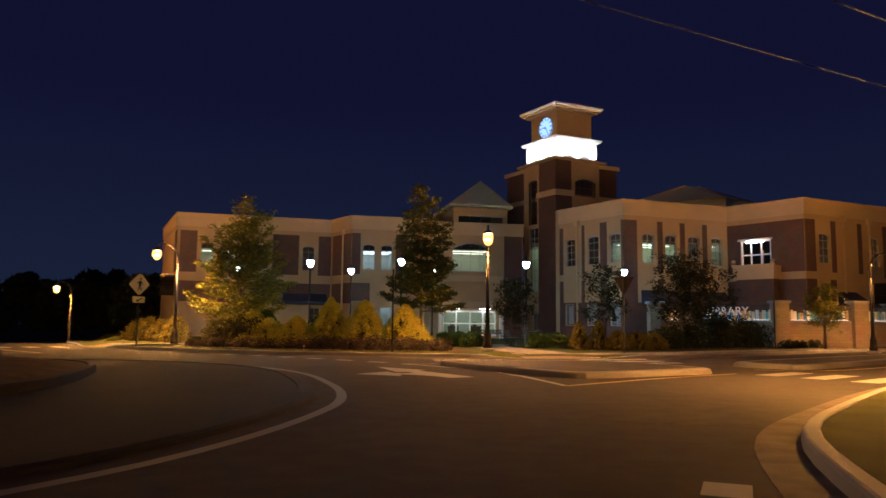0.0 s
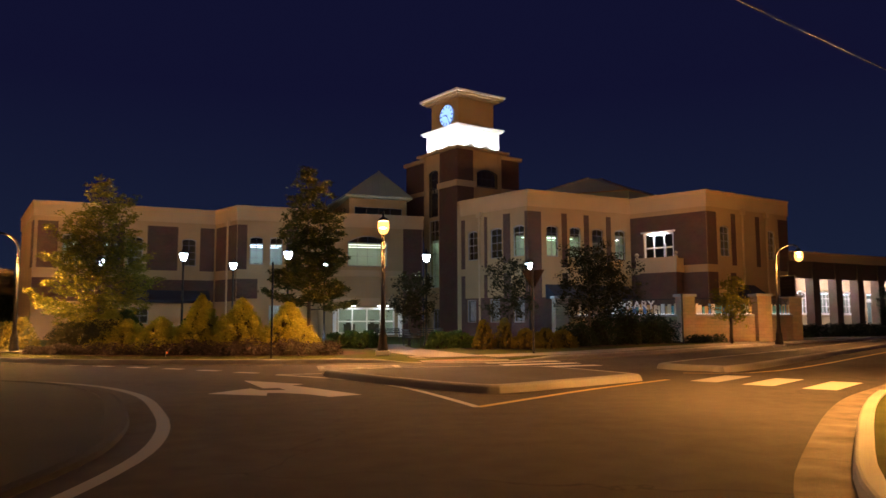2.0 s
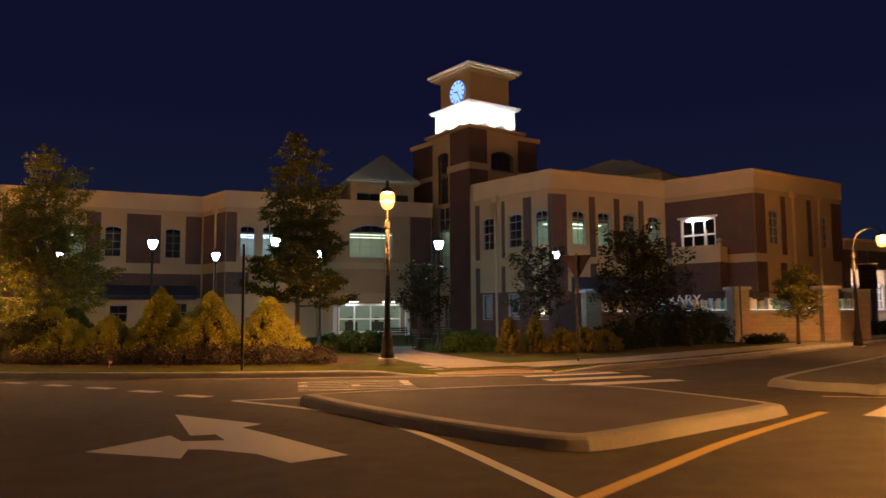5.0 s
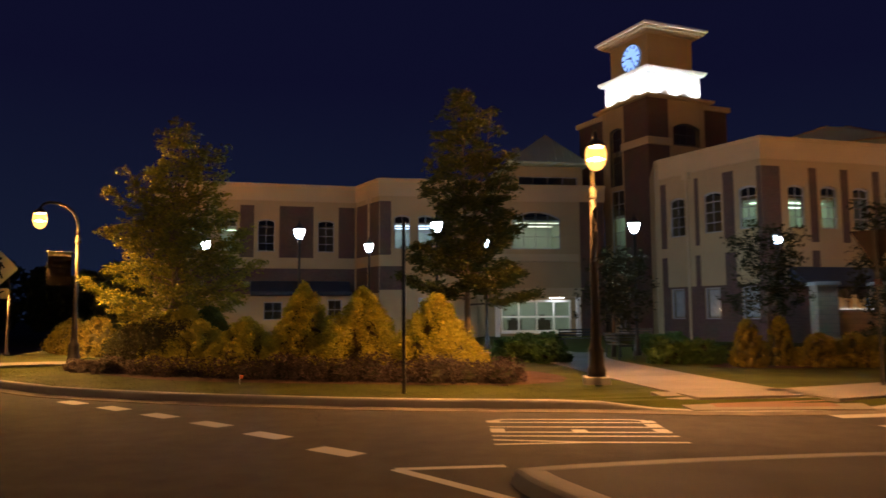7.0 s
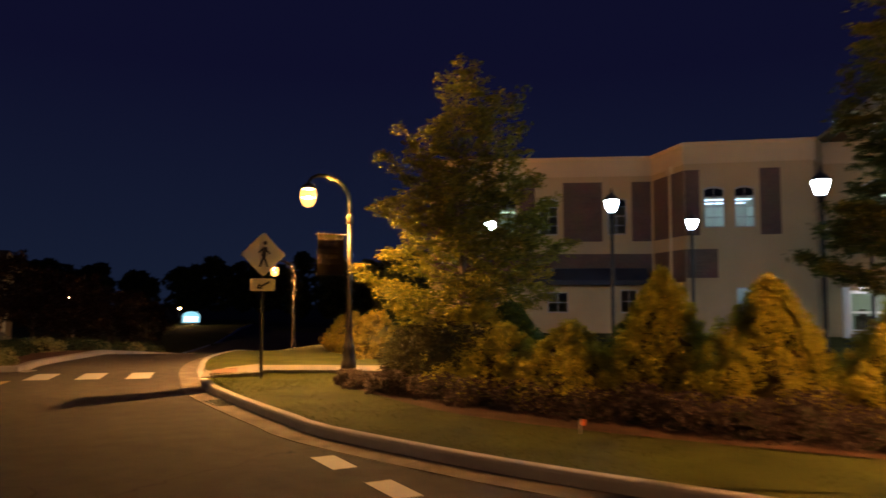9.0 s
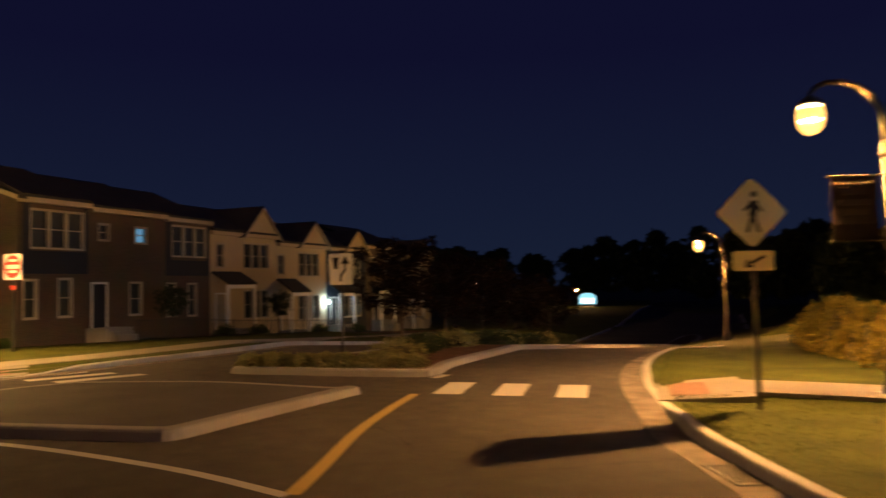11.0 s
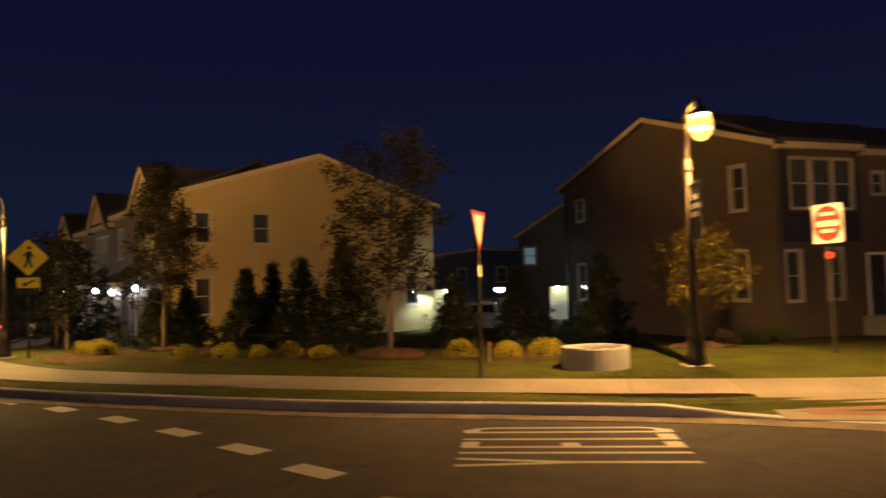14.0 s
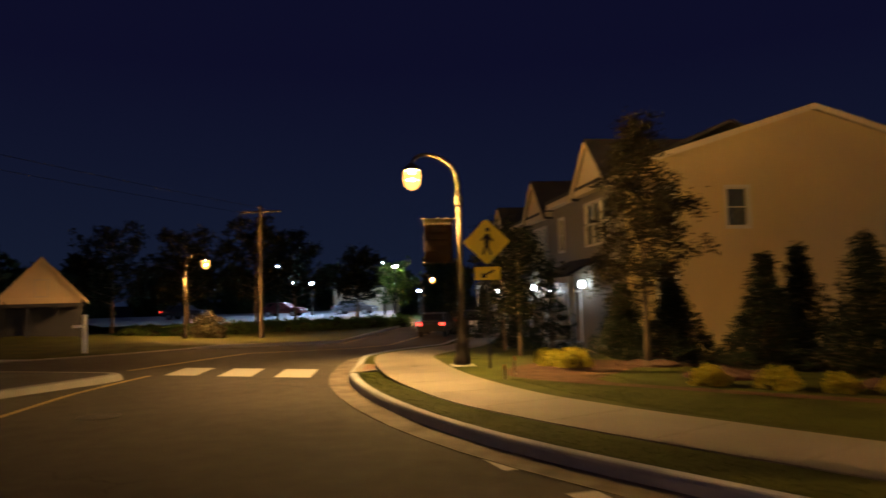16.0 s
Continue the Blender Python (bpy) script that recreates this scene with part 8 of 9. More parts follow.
s.lathe([(0.66, -0.1), (0.67, 0.40), (0.66, 0.43), (0.56, 0.43), (0.55, 0.40), (0.54, 0.22), (0.02, 0.24)], 28)
part("ring", s.mesh("ring", PALECAST, smooth=False), P, "pale concrete ring")
s = Shape()
s.lathe([(0.54, 0.22), (0.50, 0.33), (0.25, 0.37), (0.02, 0.38)], 20)
part("soil", s.mesh("soil", MULCH), P, "dark soil filling")
CONE = mat("orange_marker", (0.45, 0.11, 0.03), 0.6, var=0.1, bump=0)
for x, y, h in ((-6.05, 31.0, 0.20), (-3.3, 32.2, 0.40), (-35.3, 20.2, 0.45), (-36.3, 7.9, 0.4), (-35.6, 8.2, 0.3)):
    F = thing("marker_flag", "small orange survey flag in the grass", "marker", (x, y, 0.13), 30, "survey flags")
    s = Shape()
    s.tube([(0, 0, -0.05), (0, 0, h)], 0.012, 5)
    part("stake", s.mesh("stake", GREYMETAL), F)
    s = Shape()
    s.add([(0, 0.006, h), (0.08, 0.02, h - 0.01), (0.07, 0.012, h - 0.09), (0, 0.006, h - 0.08), (0, -0.006, h), (0.08, 0.008, h - 0.01), (0.07, 0.0, h - 0.09), (0, -0.006, h - 0.08)], [(0, 1, 2, 3), (7, 6, 5, 4), (0, 4, 5, 1), (1, 5, 6, 2), (2, 6, 7, 3)])
    part("flag", s.mesh("flag", CONE), F, "orange flag")
# plain mulch beds
for nm, pts in (("mulch_bed_library", [(1.1, 32.6), (0.1, 30.95), (-4.0, 30.95), (-8.0, 31.7), (-10.8, 33.5), (-12.8, 35.2), (-12.9, 37.4), (-10.0, 38.6), (-4.0, 36.2), (-0.2, 35.2)]),
                ("mulch_bed_west", [(-36.0, 8.0), (-35.8, 12.0), (-36.0, 16.5), (-35.9, 21.5), (-38.0, 22.6), (-42.0, 20.0), (-43.0, 12.0), (-42.0, 6.5), (-38.6, 6.6)]),
                ("mulch_bed_wall", [(9.6, 36.4), (18.2, 41.9), (27, 46.4), (24.5, 44.2), (24.0, 44.0), (19.6, 44.7), (15.8, 48.2), (11.0, 42.0), (6.0, 37.6), (5.7, 35.8)])):
    v, f = sheet(smooth_line(pts, 0.8, True), 0.0)
    solid(nm, mesh(nm, [(x, y, 0.150 - fall(x, y)) for x, y, z in v], f, MULCH), "dark bark mulch bed", "planting bed", kind="structure")


# ---------------- vehicles ----------------
TYRE = mat("tyre_rubber", (0.02, 0.02, 0.02), 0.85, var=0.2)
CARGLASS = mat("dark_car_glass", (0.015, 0.018, 0.02), 0.08, var=0.05, bump=0, spec=0.6)
TAIL = glow("tail_lamp_glow", (1.0, 0.05, 0.03), 6.0)


def car(x, y, z, rz, colour, label, lit=False, van=False):
    C = thing("van" if van else "car", label, "van" if van else "car", (x, y, z), rz, "" if van else "parked cars")
    paint = mat("car_paint", colour, 0.3, metal=0.3, var=0.08, bump=0, spec=0.6)
    h = 2.0 if van else 1.45
    prof = [(-2.2, 0.35), (-2.25, 0.75), (-2.1, 0.95), (-1.75, 1.0)] + ([(-1.7, h), (1.0, h), (1.5, 1.2)] if van else [(-1.45, h - 0.05), (-0.9, h), (0.3, h - 0.02), (1.05, 0.98)]) + [(2.05, 0.88), (2.25, 0.65), (2.2, 0.35)]
    rows = [(-0.86, 0.96), (-0.80, 1.0), (0.80, 1.0), (0.86, 0.96)]
    s = Shape()
    n = len(prof)
    for yy, k in rows:
        for px, pz in prof:
            tuck = 1.0 if pz < 1.0 else (0.84 if not van else 0.95)
            s.v.append((px * (k if abs(yy) > 0.82 else 1.0), yy * tuck, 0.35 + (pz - 0.35) * (0.98 if abs(yy) > 0.82 else 1.0)))
    for r in range(3):
        for i in range(n):
            j = (i + 1) % n
            s.f.append((r * n + i, r * n + j, (r + 1) * n + j, (r + 1) * n + i))
    s.f += [tuple(range(n - 1, -1, -1)), tuple(range(3 * n, 4 * n))]
    part("body", s.mesh("body", paint), C)
    for sd in (-1, 1):
        s = Shape()
        yy = sd * (0.735 if not van else 0.835)
        a = [(-1.42, 1.02), (-1.2, h - 0.1), (0.25, h - 0.12), (0.9, 1.02)] if not van else [(0.2, 1.15), (0.2, h - 0.25), (1.0, h - 0.25), (1.35, 1.2)]
        k = len(s.v)
        s.v += [(px, yy, pz) for px, pz in a] + [(px, yy - sd * 0.05, pz) for px, pz in a]
        s.f += [(k, k + 1, k + 2, k + 3), (k + 7, k + 6, k + 5, k + 4)]
        part("side_glass", s.mesh("side_glass", CARGLASS), C, "dark side glass")
    s = Shape()
    bx = -1.80 if not van else -1.76
    s.add([(bx + 0.02, -0.62, 1.02), (bx + 0.02, 0.62, 1.02), (bx + 0.30 if not van else bx, 0.56, h - 0.1), (bx + 0.30 if not van else bx, -0.56, h - 0.1)], [(0, 3, 2, 1)])
    part("rear_glass", s.mesh("rear_glass", CARGLASS), C, "dark rear glass")
    for wx in (-1.35, 1.35):
        for sd in (-1, 1):
            s = Shape()
            pts = [(wx + 0.32 * math.cos(a), 0.32 + 0.32 * math.sin(a)) for a in np.linspace(0, 2 * math.pi, 19)[:-1]]
            k = len(pts)
            s.v = [(px, sd * 0.66, pz) for px, pz in pts] + [(px, sd * 0.875, pz) for px, pz in pts]
            s.f = [(i, (i + 1) % k, k + (i + 1) % k, k + i) for i in range(k)] + [tuple(range(k)), tuple(range(k, 2 * k))]
            wheel = part("wheel", s.mesh("wheel", TYRE), C, "black tyre")
            s = Shape()
            s.v = [(wx + (px - wx) * 0.62, sd * 0.885, 0.32 + (pz - 0.32) * 0.62) for px, pz in pts]
            s.f = [tuple(range(k))]
            part("rim", s.mesh("rim", GREYMETAL), wheel, "grey rim")
    for sd in (-1, 1):
        s = Shape()
        s.box(-2.27, -2.16, sd * 0.68 - 0.14, sd * 0.68 + 0.14, 0.72, 0.88)
        part("tail_lamp", s.mesh("tail_lamp", TAIL if lit else SIGN_R), C, "red tail lamp")
        s = Shape()
        s.box(2.10, 2.24, sd * 0.62 - 0.16, sd * 0.62 + 0.16, 0.62, 0.76)
        part("headlamp", s.mesh("headlamp", WHITE), C, "clear headlamp")
    return C


car(-57.5, -14.8, -0.66, 215, (0.05, 0.05, 0.05), "dark car with lit red tail lamps on the side road", lit=True)
car(-63.0, -17.0, -0.66, 215, (0.05, 0.03, 0.03), "dark car parked beside the side road", lit=False)
car(-67.5, -46.0, 0.1, 120, (0.10, 0.02, 0.02), "dark red car in the lit parking lot", lit=True)
car(-73.5, -42.0, 0.1, 120, (0.06, 0.06, 0.07), "grey car in the lit parking lot", lit=False)
car(-60.0, -52.0, 0.1, 120, (0.05, 0.05, 0.06), "dark car in the lit parking lot", lit=True)
car(-53.6, 16.5, -0.48, 200, (0.34, 0.48, 0.62), "pale blue car parked on the drive between the houses")
car(-62.0, 15.4, -0.48, 255, (0.03, 0.03, 0.035), "black car parked between the houses")


# ---------------- side road: lot, lamps, small house, pole ----------------
LOT = mat("lot_concrete", (0.36, 0.36, 0.37), 0.8, var=0.2, scale=2, bump=0.2, bscale=20)
v, f = sheet([(-46.5, -38.5), (-57.0, -77), (-96, -60), (-66, -27.5)], 0.16)
solid("parking_lot", mesh("parking_lot", v, f, LOT), "pale concrete parking lot under cool lamps", "parking lot", kind="structure")
GLOW_LOT = glow("lot_lamp_glow", (0.42, 0.70, 1.0), 1700.0)
GLOW_LOTW = glow("lot_lamp_warm_glow", (0.95, 1.0, 0.70), 500.0)
for x, y, h, gm in ((-58.8, -34.1, 4.5, GLOW_LOT), (-70.2, -48.2, 3.5, GLOW_LOT), (-68.8, -43.0, 3.3, GLOW_LOT), (-71.1, -34.7, 5.0, GLOW_LOT), (-67.8, -29.6, 4.4, GLOW_LOTW), (-75.1, -37.8, 2.2, GLOW_LOT), (-84.0, -43.1, 2.4, GLOW_LOT)):
    L = thing("lot_lamp", "tall pole lamp with a bright cool head over the parking lot", "lamp post", (x, y, 0.1), 40, "lot lamps")
    s = Shape()
    s.lathe([(0.12, -0.3), (0.10, 0.3), (0.06, h)], 10)
    part("pole", s.mesh("pole", BLACK), L)
    s = Shape()
    s.box(-0.32, 0.32, -0.22, 0.22, h + 0.02, h + 0.14, 0.03)
    part("housing", s.mesh("housing", BLACK), L)
    s = Shape()
    s.lathe([(0.02, h - 0.12), (0.13, h - 0.08), (0.17, h), (0.15, h + 0.02)], 12)
    part("lamp_head", s.mesh("lamp_head", gm), L, "glowing lamp head")
s = Shape()
s.tube([(-49.1, -21.4, -1.2), (-49.1, -21.4, 7.6)], [0.15, 0.10], 10)
pole = solid("utility_pole", s.mesh("utility_pole", CREOSOTE), "dark wooden utility pole at the verge", "pole")
s = Shape()
s.tube([(-49.9, -20.4, 7.2), (-48.3, -22.4, 7.2)], 0.06, 6)
part("crossarm", s.mesh("crossarm", CREOSOTE), pole)
M = thing("mail_post", "white wooden post with a side arm at the verge", "post", (-35.0, -11.2, 0.1), 40)
s = Shape()
s.box(-0.07, 0.07, -0.07, 0.07, -0.2, 1.35, 0.01)
part("post", s.mesh("post", WHITE), M)
s = Shape()
s.box(-0.05, 0.75, -0.04, 0.04, 0.88, 0.98)
part("arm", s.mesh("arm", WHITE), M)
porch_house, phw = gable_house("cottage", "small pale cottage with a dark porch under its gable", (-37.35, -29.9), (-41.35, -28.6), 8.0, 2.3, 4.55, -1.5, SIDING, [(0.4, 1.1, -0.6, 0.9), (1.7, 2.5, -1.4, 0.8), (2.9, 3.7, -0.6, 0.9), (1.8, 2.4, 2.4, 3.3)])
for nm, boxes in (("porch_beam", ((-0.1, 4.3, 1.75, 1.95, 0.0, 2.2),)), ("porch_post", tuple((q - 0.07, q + 0.07, -1.1, 1.75, 2.0, 2.14) for q in (0.1, 1.45, 2.8, 4.1))),
                  ("porch_deck", ((-0.1, 4.3, -1.5, -1.1, 0.0, 2.2),)), ("porch_rail", ((0.18, 1.37, -0.35, -0.27, 2.02, 2.10), (2.88, 4.02, -0.35, -0.27, 2.02, 2.10)))):
    for bx in boxes:
        s = Shape()
        phw.box(s, *bx)
        part(nm, s.mesh(nm, NAVY), porch_house)
# navy panel over the lower wall, painting the shade under the porch
s = Shape()
phw.box(s, 0.0, phw.len, -1.45, 1.9, 0.02, 0.06)
part("porch_shade_panel", s.mesh("porch_shade_panel", NAVY), porch_house, "dark panel standing in for the porch's shade")

UB = thing("utility_box", "small white utility box on the verge", "utility box", (-57.9, -12.0, -0.55), 35)
s = Shape()
s.box(-0.35, 0.35, -0.25, 0.25, -0.3, 0.75, 0.03)
part("cabinet", s.mesh("cabinet", WHITE), UB)
s = Shape()
s.box(-0.38, 0.38, -0.28, 0.28, 0.75, 0.80, 0.02)
part("lid", s.mesh("lid", WHITE), UB)

# hedge and bush along the side road
for i in range(16):
    u = i / 15
    x, y = -45.6 - 20.0 * u + 0.3 * math.sin(i * 2.3), -31.5 + 4.6 * u + 0.3 * math.sin(i * 1.7)
    shrub("hedge_shrub", "dark green shrub of the hedge before the lot", x, y, -0.75, 1.05 + 0.15 * math.sin(i * 3.1), 1.0, LEAF_GREEN, 400 + i, 1300, 0.09, "dome", 16, group="hedge")
shrub("round_shrub", "rounded brown-leaved shrub beside the street lamp", -46.4, -22.9, -0.8, 1.9, 1.15, LEAF_FALL, 420, 3000, 0.08, "dome", 24)
tree("lot_tree", "small tree lit green by the lot lamps", -68.9, -30.8, -0.6, 5.6, 2.0, LEAF_GREEN, 421, 4500, 0.11, 0.35)
for i, (x, y, h, r) in enumerate(((-54.4, -30.4, 9.3, 2.6), (-58.9, -31.8, 8.6, 2.4), (-50.2, -32.6, 8.2, 2.6), (-47.2, -38.4, 8.6, 3.0), (-63.5, -29.6, 7.0, 2.0))):
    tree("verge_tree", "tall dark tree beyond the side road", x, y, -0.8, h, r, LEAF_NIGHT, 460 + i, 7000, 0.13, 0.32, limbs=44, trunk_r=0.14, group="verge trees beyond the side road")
SHED = thing("far_building", "low pale building with lit windows beyond the lot", "building", (-84.0, -56.5, 0.1), 35)
q = Shape()
q.box(-5.0, 5.0, 0.0, 6.0, -0.3, 2.9)
part("wall", q.mesh("wall", SIDING), SHED)
q = Shape()
q.box(-5.3, 5.3, -0.4, 6.3, 2.9, 3.15)
part("roof", q.mesh("roof", SHINGLE), SHED)
for k in range(4):
    q = Shape()
    q.box(-4.2 + 2.3 * k, -2.9 + 2.3 * k, -0.06, 0.02, 1.0, 2.3)
    part("window", q.mesh("window", glow("far_window_glow", (0.6, 0.8, 1.0), 1.4)), SHED, "lit window")

# second terrace, behind the tan end house, facing the side road
D2 = Vector((0.635, 0.773))
row2 = lambda s, o=0.0: Vector((-47.7, 4.5)) + D2 * (s - 44.0) + Vector((D2.y, -D2.x)) * 0.22
for d, top in ((10.4, 6.0), (1.6, 5.7), (-7.2, 5.4)):
    terrace_unit("cream terrace house with a steep gable facing the side road", 24.0 + d, 32.8 + d, top, -1.6, [SIDING_DIM, (24.1 + d, 32.7 + d, -0.6, top - 0.2, SIDING_DIM, 1)],
                 [(25.0 + d, 25.8 + d, top - 2.3, top - 0.8, 1, None), (28.9 + d, 31.6 + d, top - 2.3, top - 0.6, 3, None)], gable=(28.4 + d, 32.5 + d, top - 0.1, top + 1.75), porch=(26.4 + d, 30.4 + d, 2.55, 3.2), door=(27.0 + d, 27.9 + d, -0.3, 1.8), rowpt=row2)


for i, (k, o, hh, rr) in enumerate(((41.5, 2.2, 4.2, 0.8), (38.5, 2.8, 2.6, 0.7), (35.5, 2.4, 4.6, 0.9), (29.0, 2.6, 3.4, 0.8), (22.0, 2.8, 4.4, 1.0), (14.0, 2.6, 4.0, 0.9))):
    p = row2(k) + Vector((D2.y, -D2.x)) * o
    tree("evergreen_tree", "dark conical evergreen before the second terrace", p.x, p.y, -0.75, hh, rr, LEAF_SPRUCE, 440 + i, 6000, 0.05, 0.04, "cone", limbs=46, trunk_r=0.05, category="tree", group="evergreens")


for i, (x, y, hh, rr) in enumerate(((-42.6, 3.2, 4.3, 0.95), (-45.8, 0.0, 5.2, 1.25))):
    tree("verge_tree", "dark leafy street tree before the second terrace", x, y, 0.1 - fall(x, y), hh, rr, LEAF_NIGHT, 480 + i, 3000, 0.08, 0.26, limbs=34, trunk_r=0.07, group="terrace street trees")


def wall_lamp(x, y, z, rz, gm, label="small wall lamp glowing white"):
    L = thing("wall_lamp", label, "wall lamp", (x, y, z), rz, "wall lamps")
    s = Shape()
    s.box(-0.06, 0.06, 0.0, 0.10, -0.16, 0.16, 0.01)
    part("back_plate", s.mesh("back_plate", BLACK), L)
    s = Shape()
    s.lathe([(0.05, -0.16), (0.10, -0.12), (0.11, 0.05), (0.06, 0.12)], 12, (0, -0.10, 0))
    part("lamp_glass", s.mesh("lamp_glass", gm, smooth=True), L, "glowing glass")


GLOW_PORCH = glow("porch_lamp_glow", (0.75, 0.88, 1.0), 95.0)
GLOW_WARM = glow("garage_lamp_glow", (0.95, 1.0, 0.5), 62.0)
GLOW_YARD = glow("yard_lamp_glow", (0.72, 0.98, 0.95), 2600.0)
GLOW_STOOP = glow("stoop_lamp_glow", (0.68, 0.93, 1.0), 210.0)
for k, z in ((39.2, 2.15), (34.6, 2.0), (31.0, 2.1), (21.6, 2.0)):
    p = row2(k) + Vector((D2.y, -D2.x)) * 0.14
    wall_lamp(p.x, p.y, z, math.degrees(math.atan2(D2.y, D2.x)), GLOW_PORCH)
q = rowpt(26.3, 0.14)
wall_lamp(q.x, q.y, 0.95, math.degrees(math.atan2(ROWDIR.y, ROWDIR.x)), GLOW_STOOP)

# twin-headed lamp in the yard between the end houses
YL = thing("twin_lamp", "low dark post with two bright cool-white lamp heads in the yard", "lamp post", (-57.5, 17.05, -0.75), 20)
s = Shape()
s.lathe([(0.07, -0.2), (0.05, 0.1), (0.035, 2.02)], 8)
s.tube([(-0.46, 0, 2.12), (-0.30, 0, 2.02), (0.30, 0, 2.02), (0.46, 0, 2.12)], 0.02, 6)
part("post", s.mesh("post", BLACK), YL)
for sx in (-0.46, 0.46):
    s = Shape()
    s.lathe([(0.05, 2.12), (0.13, 2.18), (0.15, 2.30), (0.14, 2.33)], 12, (sx, 0, 0))
    part("glass_head", s.mesh("glass_head", glow("twin_lamp_glow", (0.78, 0.95, 1.0), 75.0)), YL, "bright glass head")
    s = Shape()
    s.lathe([(0.16, 2.33), (0.15, 2.37), (0.04, 2.44)], 12, (sx, 0, 0))
    part("cap", s.mesh("cap", BLACK), YL)

# lit porch bays on posts between the two end houses
def porch_bay(x, y, rz, z, low, label, half):
    """A pale boarded bay carried on a white post before a darker wall, lit by its own lamp."""
    B = thing("porch_bay", label, "porch", (x, y, z), rz, "porch bays")
    for k in range(8):
        h = (2.35 - low) / 8
        s = Shape()
        s.box(-half, half, 0.0 + 0.012 * (k % 2), 0.10, low + h * k, low + h * (k + 1) - 0.012)
        part("board", s.mesh("board", WHITE), B)
    s = Shape()
    s.box(-half - 0.05, half + 0.05, -0.04, 1.6, low - 0.12, low - 0.002)
    part("deck", s.mesh("deck", WHITE), B, "white deck edge")
    s = Shape()
    s.box(-half - 0.15, half + 0.15, -0.55, 4.0, 2.37, 2.50)
    part("roof", s.mesh("roof", SHINGLE), B, "dark flat roof")
    s = Shape()
    s.box(-half, half, 1.6, 4.0, -0.4, 2.36)
    part("wall", s.mesh("wall", SIDING), B, "tan sided wall")
    s = Shape()
    s.box(-0.06, 0.06, 0.02, 0.14, -0.4, low - 0.13)
    part("post", s.mesh("post", WHITE), B, "white square post")
    s = Shape()
    s.lathe([(0.05, 0), (0.09, 0.04), (0.09, 0.13), (0.05, 0.16)], 12, (0.0, -0.40, 2.19))
    part("lamp_glass", s.mesh("lamp_glass", GLOW_WARM), B, "glowing porch lamp")


porch_bay(-59.4, 20.0, 85, -0.8, 0.7, "pale boarded porch bay on a white post, lit by its lamp", 0.5)
porch_bay(-59.5, 13.75, 105, -0.8, 0.25, "pale boarded porch bay behind the evergreens, lit by its lamp", 0.72)
HL = thing("hooded_lamp", "black hooded lamp on a short arm, lighting the tan wall", "wall lamp", hww.at(hww.len - 0.75, 0.0, 1.70))
out = hww.n
s = Shape()
s.tube([(0, 0, 0.10), out * 0.3 + Vector((0, 0, 0.22)), out * 0.62 + Vector((0, 0, 0.10))], 0.018, 6)
part("arm", s.mesh("arm", BLACK), HL)
s = Shape()
s.lathe([(0.06, 0.12), (0.10, 0.08), (0.24, -0.07), (0.25, -0.17), (0.235, -0.17), (0.225, -0.07), (0.09, 0.06)], 16, tuple(out * 0.62), caps=False)
part("hood", s.mesh("hood", BLACK), HL, "black metal hood")
s = Shape()
s.lathe([(0.02, -0.05), (0.06, -0.02), (0.06, 0.04), (0.03, 0.07)], 10, tuple(out * 0.62))
part("bulb", s.mesh("bulb", GLOW_YARD), HL, "cool white bulb")
DIM_WINDOW = glow("dim_window_glow", (0.60, 0.74, 0.76), 0.28)
TEAL_SIDING = mat("grey_teal_siding", (0.075, 0.092, 0.100), 0.7, var=0.12, scale=3, bump=0.1)
gable_house("town_house", "grey sided gable house behind the lit yard", (-70.0, 16.6), (-67.5, 25.5), 9.0, 5.0, 7.6, -1.6, TEAL_SIDING, [(0.3, 1.2, 3.0, 4.2, DIM_WINDOW), (5.2, 6.0, 2.9, 4.1)])
gable_house("town_house", "grey sided house at the back of the yard", (-88.0, 2.0), (-83.0, 21.0), 9.0, 4.2, 4.9, -2.2, TEAL_SIDING, [(3.0, 3.9, 1.9, 3.2), (7.0, 7.9, 1.9, 3.2), (11.0, 11.9, 1.9, 3.2), (15.0, 15.9, 0.0, 3.2, DIM_WINDOW)])
v, f = sheet([(-50.2, 15.4), (-50.2, 19.0), (-57.0, 20.3), (-75.0, 24.0), (-75.0, 9.0), (-58.6, 13.4)], 0.0)
solid("yard_drive", mesh("yard_drive", [(x, y, -0.66 + 0.17) for x, y, z in v], f, ASPHALT), "dark asphalt drive between the end houses", "drive", kind="structure")

# far lit roadside sign and lamps down the street
SG = thing("roadside_sign", "bright lit roadside sign with an arched top, far down the street", "sign", (-95.0, 115.3, -2.7), 38)
s = Shape()
s.box(-1.3, 1.3, -0.2, 0.2, -0.6, 0.9, 0.03)
part("plinth", s.mesh("plinth", WALLSTONE), SG)
arch = [(-1.4, 1.1), (1.4, 1.1)] + [(1.4 * math.cos(a), 2.2 + 0.8 * math.sin(a)) for a in np.linspace(0, math.pi, 12)]
plate(SG, "panel", arch, -0.15, glow("sign_panel_glow", (0.30, 0.70, 0.85), 1.2), 0.3, "glowing pale blue panel")
plate(SG, "letter_board", [(-1.0, 1.3), (1.0, 1.3), (1.0, 2.1), (-1.0, 2.1)], -0.18, glow("sign_board_glow", (1.0, 1.0, 0.95), 3.0), 0.02, "white lit board")
